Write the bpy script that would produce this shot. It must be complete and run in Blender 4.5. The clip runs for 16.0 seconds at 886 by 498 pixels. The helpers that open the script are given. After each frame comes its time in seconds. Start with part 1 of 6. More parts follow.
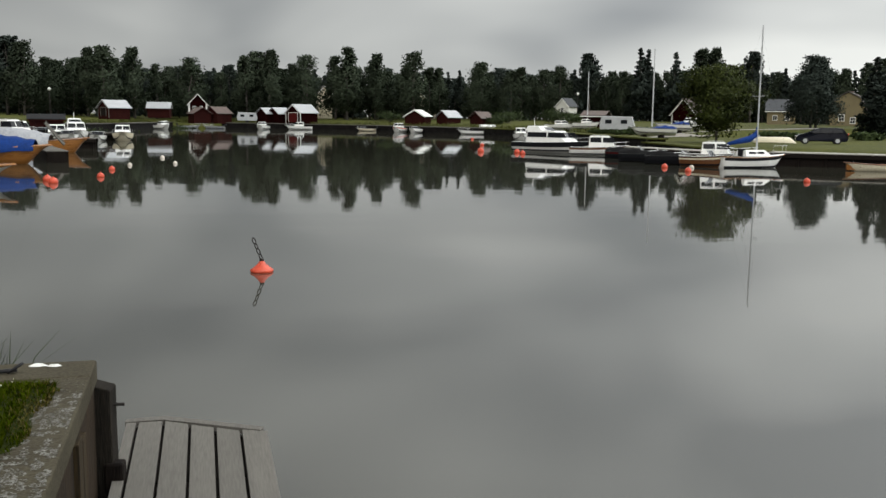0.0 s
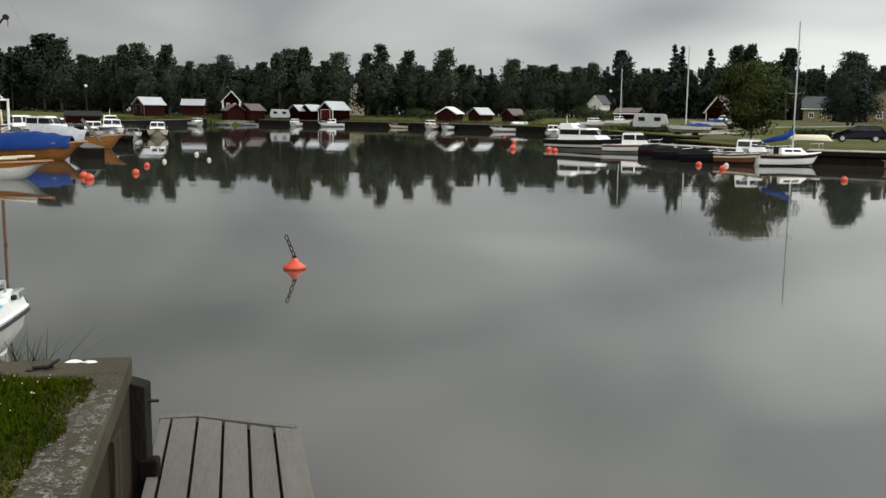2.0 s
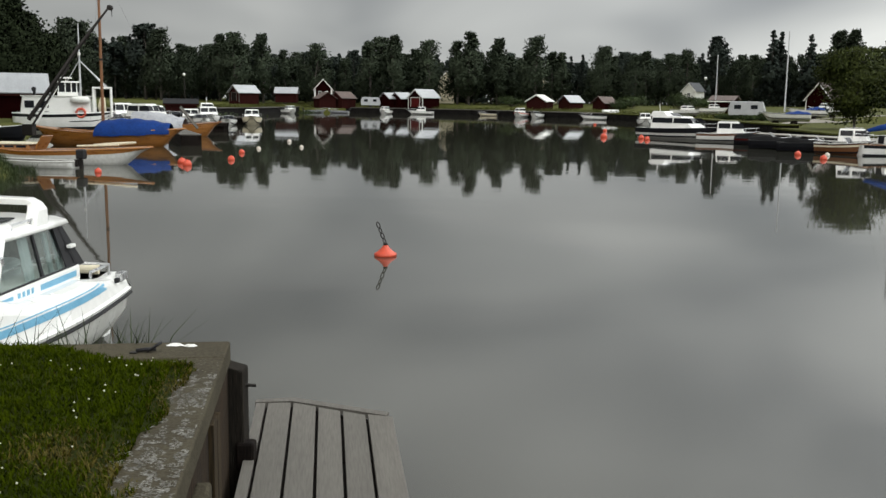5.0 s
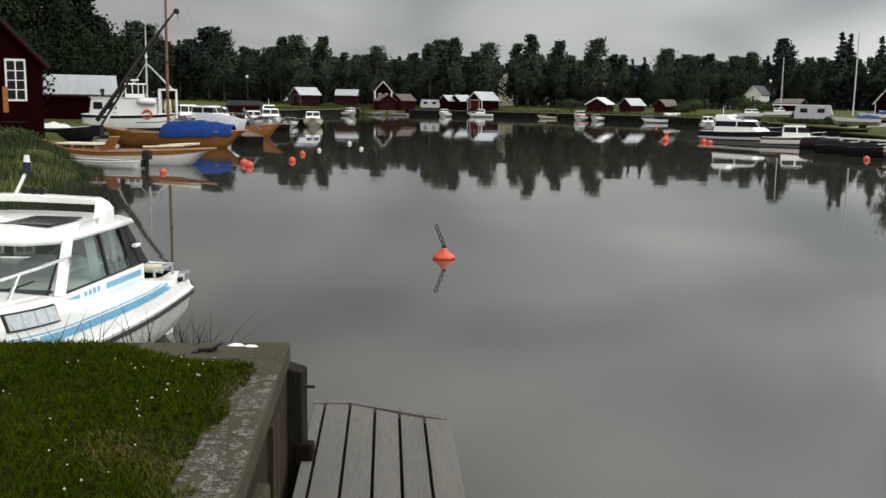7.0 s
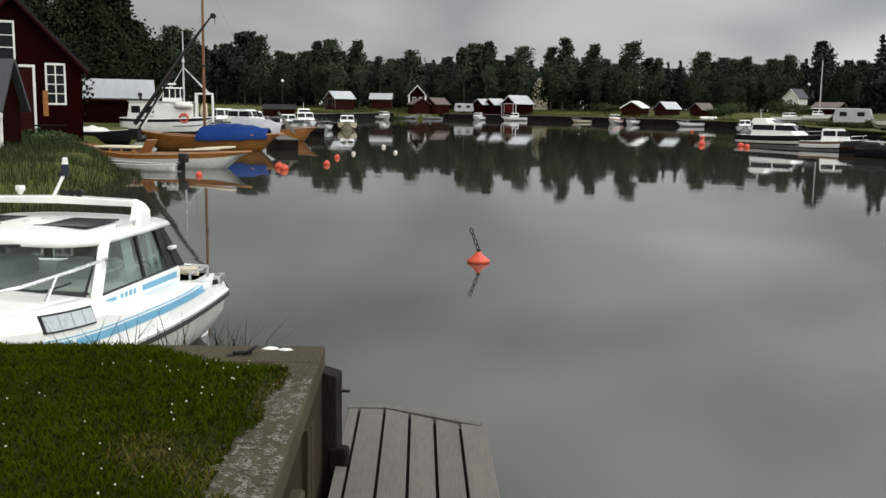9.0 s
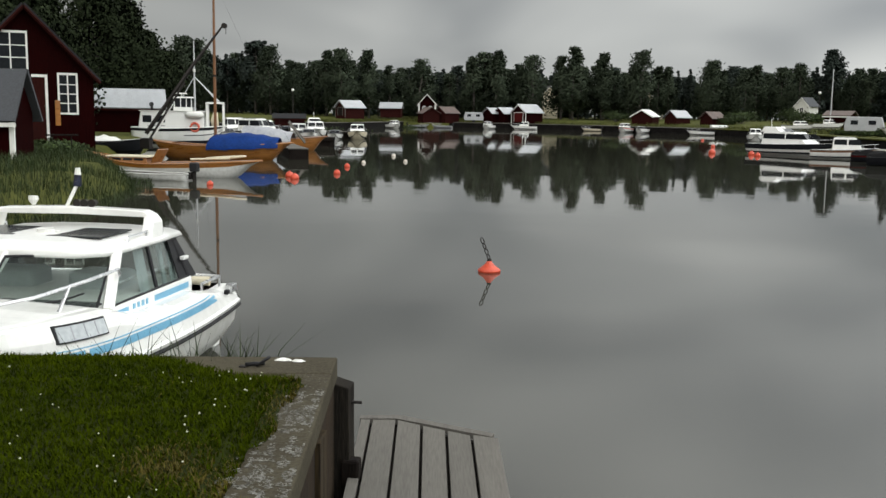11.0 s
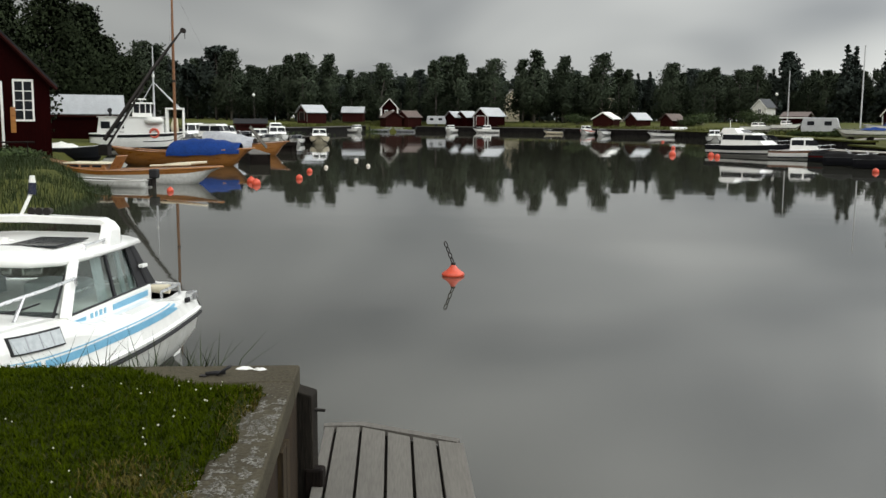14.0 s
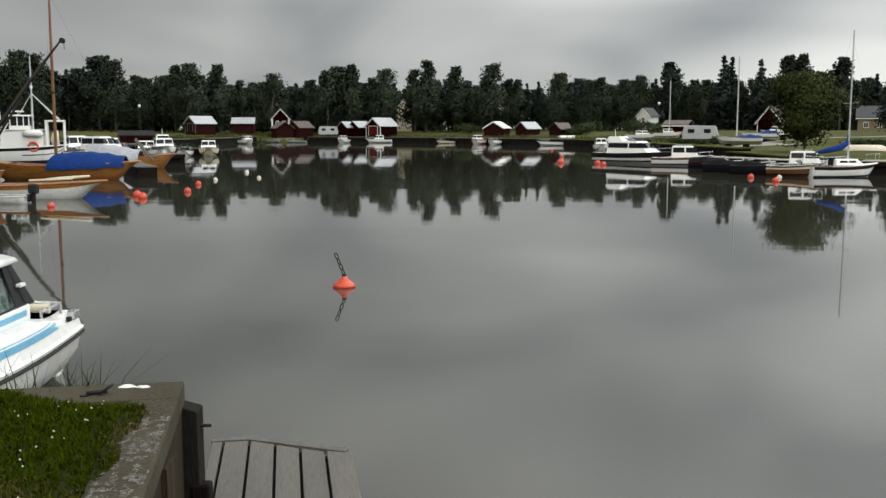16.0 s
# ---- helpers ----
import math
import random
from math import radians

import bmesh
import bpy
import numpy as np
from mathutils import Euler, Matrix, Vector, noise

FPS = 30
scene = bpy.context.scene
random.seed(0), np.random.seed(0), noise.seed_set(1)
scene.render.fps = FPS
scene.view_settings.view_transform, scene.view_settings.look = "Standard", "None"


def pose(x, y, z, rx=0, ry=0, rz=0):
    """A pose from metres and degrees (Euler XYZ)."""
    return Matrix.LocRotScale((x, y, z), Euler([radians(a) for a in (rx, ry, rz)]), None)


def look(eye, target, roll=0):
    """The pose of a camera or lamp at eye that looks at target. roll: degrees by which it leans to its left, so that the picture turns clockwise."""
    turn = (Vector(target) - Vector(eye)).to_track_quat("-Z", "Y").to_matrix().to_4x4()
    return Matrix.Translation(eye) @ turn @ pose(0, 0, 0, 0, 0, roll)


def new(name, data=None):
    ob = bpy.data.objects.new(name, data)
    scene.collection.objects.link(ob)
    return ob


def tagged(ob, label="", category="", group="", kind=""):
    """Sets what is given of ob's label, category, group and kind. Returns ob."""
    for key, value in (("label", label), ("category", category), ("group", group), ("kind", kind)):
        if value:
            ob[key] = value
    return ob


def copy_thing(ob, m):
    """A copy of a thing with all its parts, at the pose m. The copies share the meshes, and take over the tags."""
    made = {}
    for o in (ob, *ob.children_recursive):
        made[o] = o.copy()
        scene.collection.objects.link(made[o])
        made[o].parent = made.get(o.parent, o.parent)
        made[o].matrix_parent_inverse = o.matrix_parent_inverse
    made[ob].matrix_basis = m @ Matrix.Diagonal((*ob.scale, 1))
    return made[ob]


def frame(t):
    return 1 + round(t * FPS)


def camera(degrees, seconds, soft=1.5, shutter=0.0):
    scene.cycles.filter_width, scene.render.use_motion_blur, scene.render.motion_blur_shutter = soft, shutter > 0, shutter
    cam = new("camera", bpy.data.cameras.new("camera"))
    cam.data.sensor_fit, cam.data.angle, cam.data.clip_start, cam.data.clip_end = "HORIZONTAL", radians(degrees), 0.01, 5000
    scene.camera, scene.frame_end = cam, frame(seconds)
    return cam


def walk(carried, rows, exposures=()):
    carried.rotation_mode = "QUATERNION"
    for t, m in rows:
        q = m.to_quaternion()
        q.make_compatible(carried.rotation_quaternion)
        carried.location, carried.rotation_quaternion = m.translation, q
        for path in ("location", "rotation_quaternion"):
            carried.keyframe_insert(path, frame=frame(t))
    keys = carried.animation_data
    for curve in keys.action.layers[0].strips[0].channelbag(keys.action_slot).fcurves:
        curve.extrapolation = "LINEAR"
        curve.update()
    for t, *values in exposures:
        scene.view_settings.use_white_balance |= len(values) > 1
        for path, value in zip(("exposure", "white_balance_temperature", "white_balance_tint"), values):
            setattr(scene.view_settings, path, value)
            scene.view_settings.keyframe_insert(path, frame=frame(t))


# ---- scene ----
cam = camera(50.0, 16.0)
PATH = [
    (0, look((0.092, -0.185, 2.992), (1.004, 9.679, 1.625), 0.76)),
    (0.5, look((0.089, -0.172, 2.995), (0.917, 9.700, 1.626), 0.77)),
    (1, look((0.077, -0.150, 2.996), (0.827, 9.727, 1.624), 0.89)),
    (1.5, look((0.084, -0.145, 2.993), (0.744, 9.737, 1.608), 0.69)),
    (2, look((0.073, -0.135, 2.998), (0.659, 9.749, 1.597), 0.81)),
    (2.5, look((0.064, -0.130, 3.001), (0.539, 9.756, 1.568), 0.83)),
    (3, look((0.054, -0.111, 2.998), (0.368, 9.776, 1.533), 0.79)),
    (3.5, look((0.048, -0.094, 2.997), (0.204, 9.792, 1.499), 0.72)),
    (4, look((0.032, -0.068, 2.994), (0.032, 9.814, 1.466), 0.75)),
    (6.5, look((-0.004, -0.033, 3.001), (-0.806, 9.815, 1.464), 0.92)),
    (7, look((-0.012, -0.005, 2.999), (-0.946, 9.834, 1.477), 0.97)),
    (7.5, look((-0.022, 0.020, 2.995), (-1.069, 9.849, 1.479), 0.95)),
    (8, look((-0.029, 0.038, 2.992), (-1.168, 9.856, 1.476), 0.96)),
    (8.5, look((-0.038, 0.061, 2.988), (-1.249, 9.872, 1.479), 0.92)),
    (9, look((-0.048, 0.087, 2.982), (-1.330, 9.892, 1.493), 0.93)),
    (9.5, look((-0.057, 0.096, 2.983), (-1.407, 9.895, 1.512), 0.91)),
    (12, look((-0.077, 0.094, 3.006), (-1.466, 9.902, 1.635), 0.87)),
    (12.5, look((-0.082, 0.102, 3.004), (-1.431, 9.916, 1.636), 0.80)),
    (13, look((-0.079, 0.106, 3.006), (-1.351, 9.930, 1.635), 0.72)),
    (13.5, look((-0.076, 0.130, 2.999), (-1.234, 9.968, 1.629), 0.57)),
    (14, look((-0.065, 0.150, 2.997), (-1.078, 10.006, 1.640), 0.43)),
    (14.5, look((-0.043, 0.149, 3.005), (-0.850, 10.034, 1.728), 0.24)),
    (15, look((-0.018, 0.118, 3.015), (-0.539, 10.034, 1.834), 0.11)),
    (15.5, look((0.015, 0.053, 3.027), (-0.208, 9.976, 1.809), 0.02)),
    (16, look((0.042, -0.012, 3.035), (0.125, 9.909, 1.783), 0.02)),
]
walk(cam, PATH)


# ---------------------------------------------------------------- sky and sun
world = bpy.data.worlds.new("overcast_sky")
scene.world = world
world.use_nodes = True
wn, wl = world.node_tree.nodes, world.node_tree.links
wn.clear()


def wnode(kind, **values):
    n = wn.new(kind)
    for k, v in values.items():
        n.inputs[k].default_value = v
    return n


def wmath(op, a, b):
    n = wn.new("ShaderNodeMath")
    n.operation = op
    for i, v in enumerate((a, b)):
        if isinstance(v, (int, float)):
            n.inputs[i].default_value = v
        else:
            wl.new(v, n.inputs[i])
    return n.outputs[0]


tc = wn.new("ShaderNodeTexCoord")
sep = wn.new("ShaderNodeSeparateXYZ")
wl.new(tc.outputs["Generated"], sep.inputs[0])
height = wmath("MAXIMUM", sep.outputs["Z"], 0.0)
flat = wmath("ADD", height, 0.34)
cloud_xy = wn.new("ShaderNodeCombineXYZ")
wl.new(wmath("DIVIDE", sep.outputs["X"], flat), cloud_xy.inputs[0])
wl.new(wmath("DIVIDE", sep.outputs["Y"], flat), cloud_xy.inputs[1])
big = wnode("ShaderNodeTexNoise", Scale=1.35, Detail=2.5, Roughness=0.42, Distortion=0.3)
wl.new(cloud_xy.outputs[0], big.inputs["Vector"])
ramp = wn.new("ShaderNodeValToRGB")
ramp.color_ramp.elements[0].position, ramp.color_ramp.elements[0].color = 0.38, (0.45, 0.467, 0.478, 1)
ramp.color_ramp.elements[1].position, ramp.color_ramp.elements[1].color = 0.64, (0.97, 0.985, 0.95, 1)
wl.new(big.outputs["Fac"], ramp.inputs[0])
# brightness of an overcast sky: pale rim at the horizon, heavy cloud above it, bright overhead
lift = wn.new("ShaderNodeValToRGB")
els = lift.color_ramp.elements
els[0].position, els[0].color = 0.0, (0.79, 0.79, 0.79, 1)
els[1].position, els[1].color = 1.0, (1.9, 1.9, 1.9, 1)
for p, v in ((0.05, 0.73), (0.12, 0.62), (0.2, 0.9), (0.36, 1.6), (0.6, 1.75)):
    e = els.new(p)
    e.color = (v, v, v, 1)
wl.new(height, lift.inputs[0])
# the cloud thins towards the east, the more so higher up
slope = wmath("ADD", wmath("MULTIPLY", height, 3.3), 0.46)
side = wmath("MAXIMUM", wmath("ADD", wmath("MULTIPLY", sep.outputs["X"], slope), 0.98), 0.35)
cloud = wn.new("ShaderNodeMix")
cloud.data_type, cloud.blend_type = "RGBA", "MULTIPLY"
cloud.inputs["Factor"].default_value = 1.0
wl.new(ramp.outputs[0], cloud.inputs["A"])
wl.new(lift.outputs[0], cloud.inputs["B"])
sky = wn.new("ShaderNodeTexSky")
sky.sky_type = "NISHITA"
sky.sun_disc = False
sky.sun_elevation, sky.sun_rotation = radians(33), radians(216)
cloud_bg, sky_bg = wnode("ShaderNodeBackground", Strength=1.0), wnode("ShaderNodeBackground", Strength=0.08)
wl.new(cloud.outputs["Result"], cloud_bg.inputs["Color"])
wl.new(side, cloud_bg.inputs["Strength"])
wl.new(sky.outputs[0], sky_bg.inputs["Color"])
both = wnode("ShaderNodeMixShader", Fac=0.94)
wl.new(sky_bg.outputs[0], both.inputs[1])
wl.new(cloud_bg.outputs[0], both.inputs[2])
wout = wn.new("ShaderNodeOutputWorld")
wl.new(both.outputs[0], wout.inputs[0])

sun = new("sun", bpy.data.lights.new("sun", "SUN"))
sun.data.energy, sun.data.angle, sun.data.color = 1.2, radians(40), (1.0, 0.97, 0.92)
sun.matrix_world = look((-34, -47, 38), (0, 0, 0))


# ---------------------------------------------------------------- materials
def mat(name, a, b=None, rough=0.6, metal=0.0, scale=6.0, fine=60.0, bump=0.15, dist=0.01, stretch=(1, 1, 1), spec=0.5, islands=0.0, coat=0.0):
    """Two tones mixed by broad and fine noise, with relief and uneven gloss, in metres of the object."""
    m = bpy.data.materials.new(name)
    m.use_nodes = True
    n, l = m.node_tree.nodes, m.node_tree.links
    p = n["Principled BSDF"]
    b = b or tuple(c * 0.72 for c in a)
    co = n.new("ShaderNodeTexCoord")
    mp = n.new("ShaderNodeMapping")
    mp.inputs["Scale"].default_value = stretch
    l.new(co.outputs["Object"], mp.inputs[0])
    n1, n2 = n.new("ShaderNodeTexNoise"), n.new("ShaderNodeTexNoise")
    for k, s, d in ((n1, scale, 4.0), (n2, fine, 3.0)):
        k.inputs["Scale"].default_value, k.inputs["Detail"].default_value = s, d
        l.new(mp.outputs[0], k.inputs["Vector"])
    add = n.new("ShaderNodeMath")
    add.operation = "MULTIPLY_ADD"
    add.inputs[1].default_value = 0.55
    l.new(n2.outputs["Fac"], add.inputs[0])
    half = n.new("ShaderNodeMath")
    half.operation = "MULTIPLY"
    half.inputs[1].default_value = 0.45
    l.new(n1.outputs["Fac"], half.inputs[0])
    l.new(half.outputs[0], add.inputs[2])
    cr = n.new("ShaderNodeValToRGB")
    cr.color_ramp.elements[0].position, cr.color_ramp.elements[0].color = 0.36, (*b, 1)
    cr.color_ramp.elements[1].position, cr.color_ramp.elements[1].color = 0.62, (*a, 1)
    l.new(add.outputs[0], cr.inputs[0])
    colour = cr.outputs[0]
    if islands:
        geo, obj = n.new("ShaderNodeNewGeometry"), n.new("ShaderNodeObjectInfo")
        mean = n.new("ShaderNodeMath")
        mean.operation = "ADD"
        l.new(geo.outputs["Random Per Island"], mean.inputs[0])
        l.new(obj.outputs["Random"], mean.inputs[1])
        rng = n.new("ShaderNodeMapRange")
        rng.inputs["From Max"].default_value = 2.0
        rng.inputs["To Min"].default_value, rng.inputs["To Max"].default_value = 1 - islands, 1 + islands
        l.new(mean.outputs[0], rng.inputs[0])
        hsv = n.new("ShaderNodeHueSaturation")
        l.new(rng.outputs[0], hsv.inputs["Value"])
        l.new(colour, hsv.inputs["Color"])
        colour = hsv.outputs[0]
    l.new(colour, p.inputs["Base Color"])
    rr = n.new("ShaderNodeMapRange")
    rr.inputs["To Min"].default_value, rr.inputs["To Max"].default_value = max(0.02, rough - 0.12), min(1, rough + 0.12)
    l.new(n1.outputs["Fac"], rr.inputs[0])
    l.new(rr.outputs[0], p.inputs["Roughness"])
    p.inputs["Metallic"].default_value = metal
    p.inputs["Specular IOR Level"].default_value = spec
    p.inputs["Coat Weight"].default_value = coat
    if bump:
        bp = n.new("ShaderNodeBump")
        bp.inputs["Strength"].default_value, bp.inputs["Distance"].default_value = bump, dist
        l.new(n2.outputs["Fac"], bp.inputs["Height"])
        l.new(bp.outputs[0], p.inputs["Normal"])
    return m


def board_mat(name, a, b, pitch=0.16):
    """Painted vertical boards: a groove every pitch metres along x and y, faded paint."""
    m = mat(name, a, b, rough=0.75, scale=1.2, fine=14, bump=0.1, stretch=(1, 1, 0.25), spec=0.02)
    n, l = m.node_tree.nodes, m.node_tree.links
    p, co = n["Principled BSDF"], [k for k in n if k.type == "TEX_COORD"][0]
    s = n.new("ShaderNodeSeparateXYZ")
    l.new(co.outputs["Object"], s.inputs[0])
    add = n.new("ShaderNodeMath")
    l.new(s.outputs[0], add.inputs[0])
    l.new(s.outputs[1], add.inputs[1])
    pp = n.new("ShaderNodeMath")
    pp.operation = "PINGPONG"
    pp.inputs[1].default_value = pitch / 2
    l.new(add.outputs[0], pp.inputs[0])
    st = n.new("ShaderNodeMath")
    st.operation = "GREATER_THAN"
    st.inputs[1].default_value = 0.012
    l.new(pp.outputs[0], st.inputs[0])
    bp = n.new("ShaderNodeBump")
    bp.inputs["Strength"].default_value, bp.inputs["Distance"].default_value = 0.8, 0.02
    l.new(st.outputs[0], bp.inputs["Height"])
    l.new(bp.outputs[0], p.inputs["Normal"])
    return m


def glass_mat(name, tint=(0.30, 0.34, 0.34), rough=0.04):
    m = bpy.data.materials.new(name)
    m.use_nodes = True
    n, l = m.node_tree.nodes, m.node_tree.links
    g, t, x = n.new("ShaderNodeBsdfGlossy"), n.new("ShaderNodeBsdfTransparent"), n.new("ShaderNodeMixShader")
    g.inputs["Roughness"].default_value = rough
    g.inputs["Color"].default_value = (0.9, 0.93, 0.93, 1)
    t.inputs["Color"].default_value = (*tint, 1)
    lw, pw, fr = n.new("ShaderNodeLayerWeight"), n.new("ShaderNodeMath"), n.new("ShaderNodeMath")
    pw.operation, fr.operation = "POWER", "MULTIPLY_ADD"
    pw.inputs[1].default_value, fr.inputs[1].default_value, fr.inputs[2].default_value = 4.0, 0.8, 0.04
    l.new(lw.outputs["Facing"], pw.inputs[0])
    l.new(pw.outputs[0], fr.inputs[0])
    l.new(fr.outputs[0], x.inputs[0])
    l.new(t.outputs[0], x.inputs[1])
    l.new(g.outputs[0], x.inputs[2])
    l.new(x.outputs[0], n["Material Output"].inputs[0])
    return m


def water_mat():
    m = bpy.data.materials.new("harbour_water")
    m.use_nodes = True
    n, l = m.node_tree.nodes, m.node_tree.links
    p = n["Principled BSDF"]
    p.inputs["Base Color"].default_value = (0.031, 0.031, 0.023, 1)
    p.inputs["Roughness"].default_value = 0.03
    p.inputs["IOR"].default_value = 1.40
    co = n.new("ShaderNodeTexCoord")
    last = None
    for sx, sy, scale, dist, strength in ((0.5, 1.0, 0.9, 0.0022, 0.6), (0.35, 1.0, 0.16, 0.02, 0.6), (0.4, 1.0, 3.0, 0.0008, 0.5)):
        mp, nz, bp = n.new("ShaderNodeMapping"), n.new("ShaderNodeTexNoise"), n.new("ShaderNodeBump")
        mp.inputs["Scale"].default_value = (sx, sy, 1)
        nz.inputs["Scale"].default_value, nz.inputs["Detail"].default_value = scale, 2.0
        bp.inputs["Strength"].default_value, bp.inputs["Distance"].default_value = strength, dist
        l.new(co.outputs["Object"], mp.inputs[0])
        l.new(mp.outputs[0], nz.inputs["Vector"])
        l.new(nz.outputs["Fac"], bp.inputs["Height"])
        if last:
            l.new(last.outputs[0], bp.inputs["Normal"])
        last = bp
    l.new(last.outputs[0], p.inputs["Normal"])
    return m


WATER = water_mat()
GRASS = mat("meadow_grass", (0.078, 0.081, 0.018), (0.040, 0.047, 0.011), rough=0.9, scale=0.15, fine=2.5, bump=0.6, dist=0.1, spec=0.1)
TURF = mat("turf_soil", (0.019, 0.026, 0.003), (0.013, 0.015, 0.003), rough=0.95, scale=1.6, fine=28, bump=0.7, dist=0.02, spec=0.1)
BLADE = mat("grass_blade", (0.030, 0.042, 0.0006), (0.016, 0.025, 0.0004), rough=0.85, scale=1.3, fine=6, bump=0, spec=0.015, islands=0.45)
DRY = mat("dry_grass_blade", (0.085, 0.066, 0.007), (0.050, 0.041, 0.004), rough=0.7, scale=2.0, fine=9, bump=0, spec=0.2, islands=0.4)
OLIVE_GRASS = mat("rough_olive_grass", (0.072, 0.078, 0.018), (0.042, 0.050, 0.013), rough=0.7, scale=0.4, fine=3, bump=0, spec=0.1, islands=0.4)
REED = mat("reed_blade", (0.028, 0.040, 0.014), (0.018, 0.026, 0.010), rough=0.6, scale=0.5, fine=3, bump=0, spec=0.08, islands=0.28)
CONCRETE = mat("weathered_concrete", (0.064, 0.056, 0.036), (0.034, 0.028, 0.017), rough=0.92, scale=2.2, fine=45, bump=0.6, dist=0.012, spec=0.2)
# wall face: brown with upright streaks, set darker than the coping
CONCRETE_FACE = mat("stained_concrete_face", (0.030, 0.018, 0.008), (0.005, 0.004, 0.003), rough=0.9, scale=2.6, fine=16, bump=0.7, dist=0.015, stretch=(2.5, 2.5, 0.22), spec=0.2)
LICHEN = mat("pale_lichen", (0.22, 0.215, 0.195), (0.07, 0.066, 0.055), rough=0.95, scale=9, fine=60, bump=0.5, dist=0.008, spec=0.1, islands=0.45)
PLANK = mat("grey_weathered_plank", (0.126, 0.118, 0.104), (0.090, 0.083, 0.073), rough=0.8, scale=1.1, fine=13, bump=0.22, dist=0.004, stretch=(6, 0.45, 6), spec=0.3, islands=0.12)
# paler copy of the grey plank, for the eastern jetty decks
PLANK_PALE = mat("pale_plank", (0.36, 0.345, 0.31), (0.25, 0.24, 0.21), rough=0.8, scale=1.1, fine=13, bump=0.22, dist=0.004, stretch=(6, 0.45, 6), spec=0.3, islands=0.12)
# dark timber, its colour deepened further for the shade beneath the jetties
PLANK_DARK = mat("dark_timber", (0.014, 0.010, 0.008), (0.005, 0.004, 0.0035), rough=0.8, scale=3, fine=24, bump=0.6, dist=0.008, stretch=(3, 3, 0.5), spec=0.1)
BOARD_TAN = mat("worn_tan_board", (0.046, 0.031, 0.013), (0.010, 0.007, 0.004), rough=0.85, scale=2.2, fine=14, bump=0.5, dist=0.008, stretch=(5, 5, 0.3), spec=0.2)
PILE = mat("old_tarred_pile", (0.026, 0.022, 0.017), (0.009, 0.008, 0.007), rough=0.85, scale=4, fine=26, bump=0.8, dist=0.012, stretch=(4, 4, 0.35), spec=0.1)
IRON = mat("rusty_iron", (0.026, 0.021, 0.018), (0.011, 0.010, 0.009), rough=0.6, metal=0.5, scale=14, fine=90, bump=0.3, dist=0.003)
STEEL = mat("bright_steel", (0.62, 0.63, 0.64), (0.5, 0.5, 0.5), rough=0.28, metal=0.9, scale=8, fine=60, bump=0.05)
ALU = mat("grey_aluminium", (0.56, 0.57, 0.58), (0.46, 0.47, 0.48), rough=0.42, metal=0.35, scale=2, fine=30, bump=0.05)
GELCOAT = mat("white_gelcoat", (0.84, 0.84, 0.81), (0.77, 0.77, 0.74), rough=0.24, scale=1.2, fine=12, bump=0.03, coat=0.3)
GELCOAT_OLD = mat("weathered_white_hull", (0.70, 0.70, 0.67), (0.55, 0.55, 0.51), rough=0.4, scale=1.0, fine=8, bump=0.04)
CREAM = mat("cream_paint", (0.66, 0.60, 0.45), (0.54, 0.48, 0.34), rough=0.45, scale=1.2, fine=9, bump=0.05)
BLUE_STRIPE = mat("pale_blue_stripe", (0.17, 0.40, 0.56), (0.12, 0.32, 0.48), rough=0.35, scale=4, fine=30, bump=0.02)
BLUE_TARP = mat("blue_tarpaulin", (0.006, 0.036, 0.18), (0.003, 0.022, 0.11), rough=0.65, scale=1.6, fine=8, bump=0.5, dist=0.04, spec=0.12)
GREY_TARP = mat("grey_tarpaulin", (0.36, 0.37, 0.39), (0.24, 0.25, 0.27), rough=0.6, scale=1.6, fine=8, bump=0.5, dist=0.04)
BLACK = mat("black_rubber", (0.018, 0.018, 0.02), (0.01, 0.01, 0.011), rough=0.55, scale=6, fine=40, bump=0.1, spec=0.25)
DARK_HULL = mat("dark_hull_paint", (0.010, 0.011, 0.014), (0.005, 0.005, 0.007), rough=0.5, scale=1.5, fine=20, bump=0.05, spec=0.2)
CURTAIN = mat("pale_curtain", (0.52, 0.55, 0.56), (0.38, 0.41, 0.43), rough=0.9, scale=3, fine=20, bump=0.2)
CLOTH = mat("black_boat_cover", (0.005, 0.005, 0.0055), (0.003, 0.003, 0.003), rough=0.95, scale=2, fine=12, bump=0.4, dist=0.03, spec=0.1)
VARNISH = mat("varnished_pine", (0.33, 0.135, 0.025), (0.20, 0.072, 0.014), rough=0.3, scale=1.0, fine=9, bump=0.1, dist=0.004, stretch=(0.5, 3, 6), coat=0.4)
VARNISH_DARK = mat("varnished_mahogany", (0.19, 0.075, 0.025), (0.10, 0.038, 0.015), rough=0.35, scale=1.0, fine=9, bump=0.1, dist=0.004, stretch=(0.5, 3, 6), coat=0.3)
MAST_WOOD = mat("varnished_spar", (0.22, 0.10, 0.04), (0.13, 0.055, 0.025), rough=0.4, scale=2, fine=14, bump=0.1, stretch=(5, 5, 0.4))
FLOAT_RED = mat("orange_red_float", (0.60, 0.075, 0.03), (0.46, 0.05, 0.022), rough=0.42, scale=5, fine=26, bump=0.1, dist=0.004)
FLOAT_WHITE = mat("dirty_white_float", (0.66, 0.62, 0.55), (0.48, 0.42, 0.34), rough=0.5, scale=5, fine=26, bump=0.1, dist=0.004)
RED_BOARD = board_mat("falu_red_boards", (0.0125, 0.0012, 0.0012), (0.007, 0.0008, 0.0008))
RED_DOOR = board_mat("red_painted_door", (0.085, 0.012, 0.011), (0.055, 0.008, 0.008))
RED_DARK = board_mat("old_red_boards", (0.030, 0.008, 0.0065), (0.018, 0.0055, 0.005))
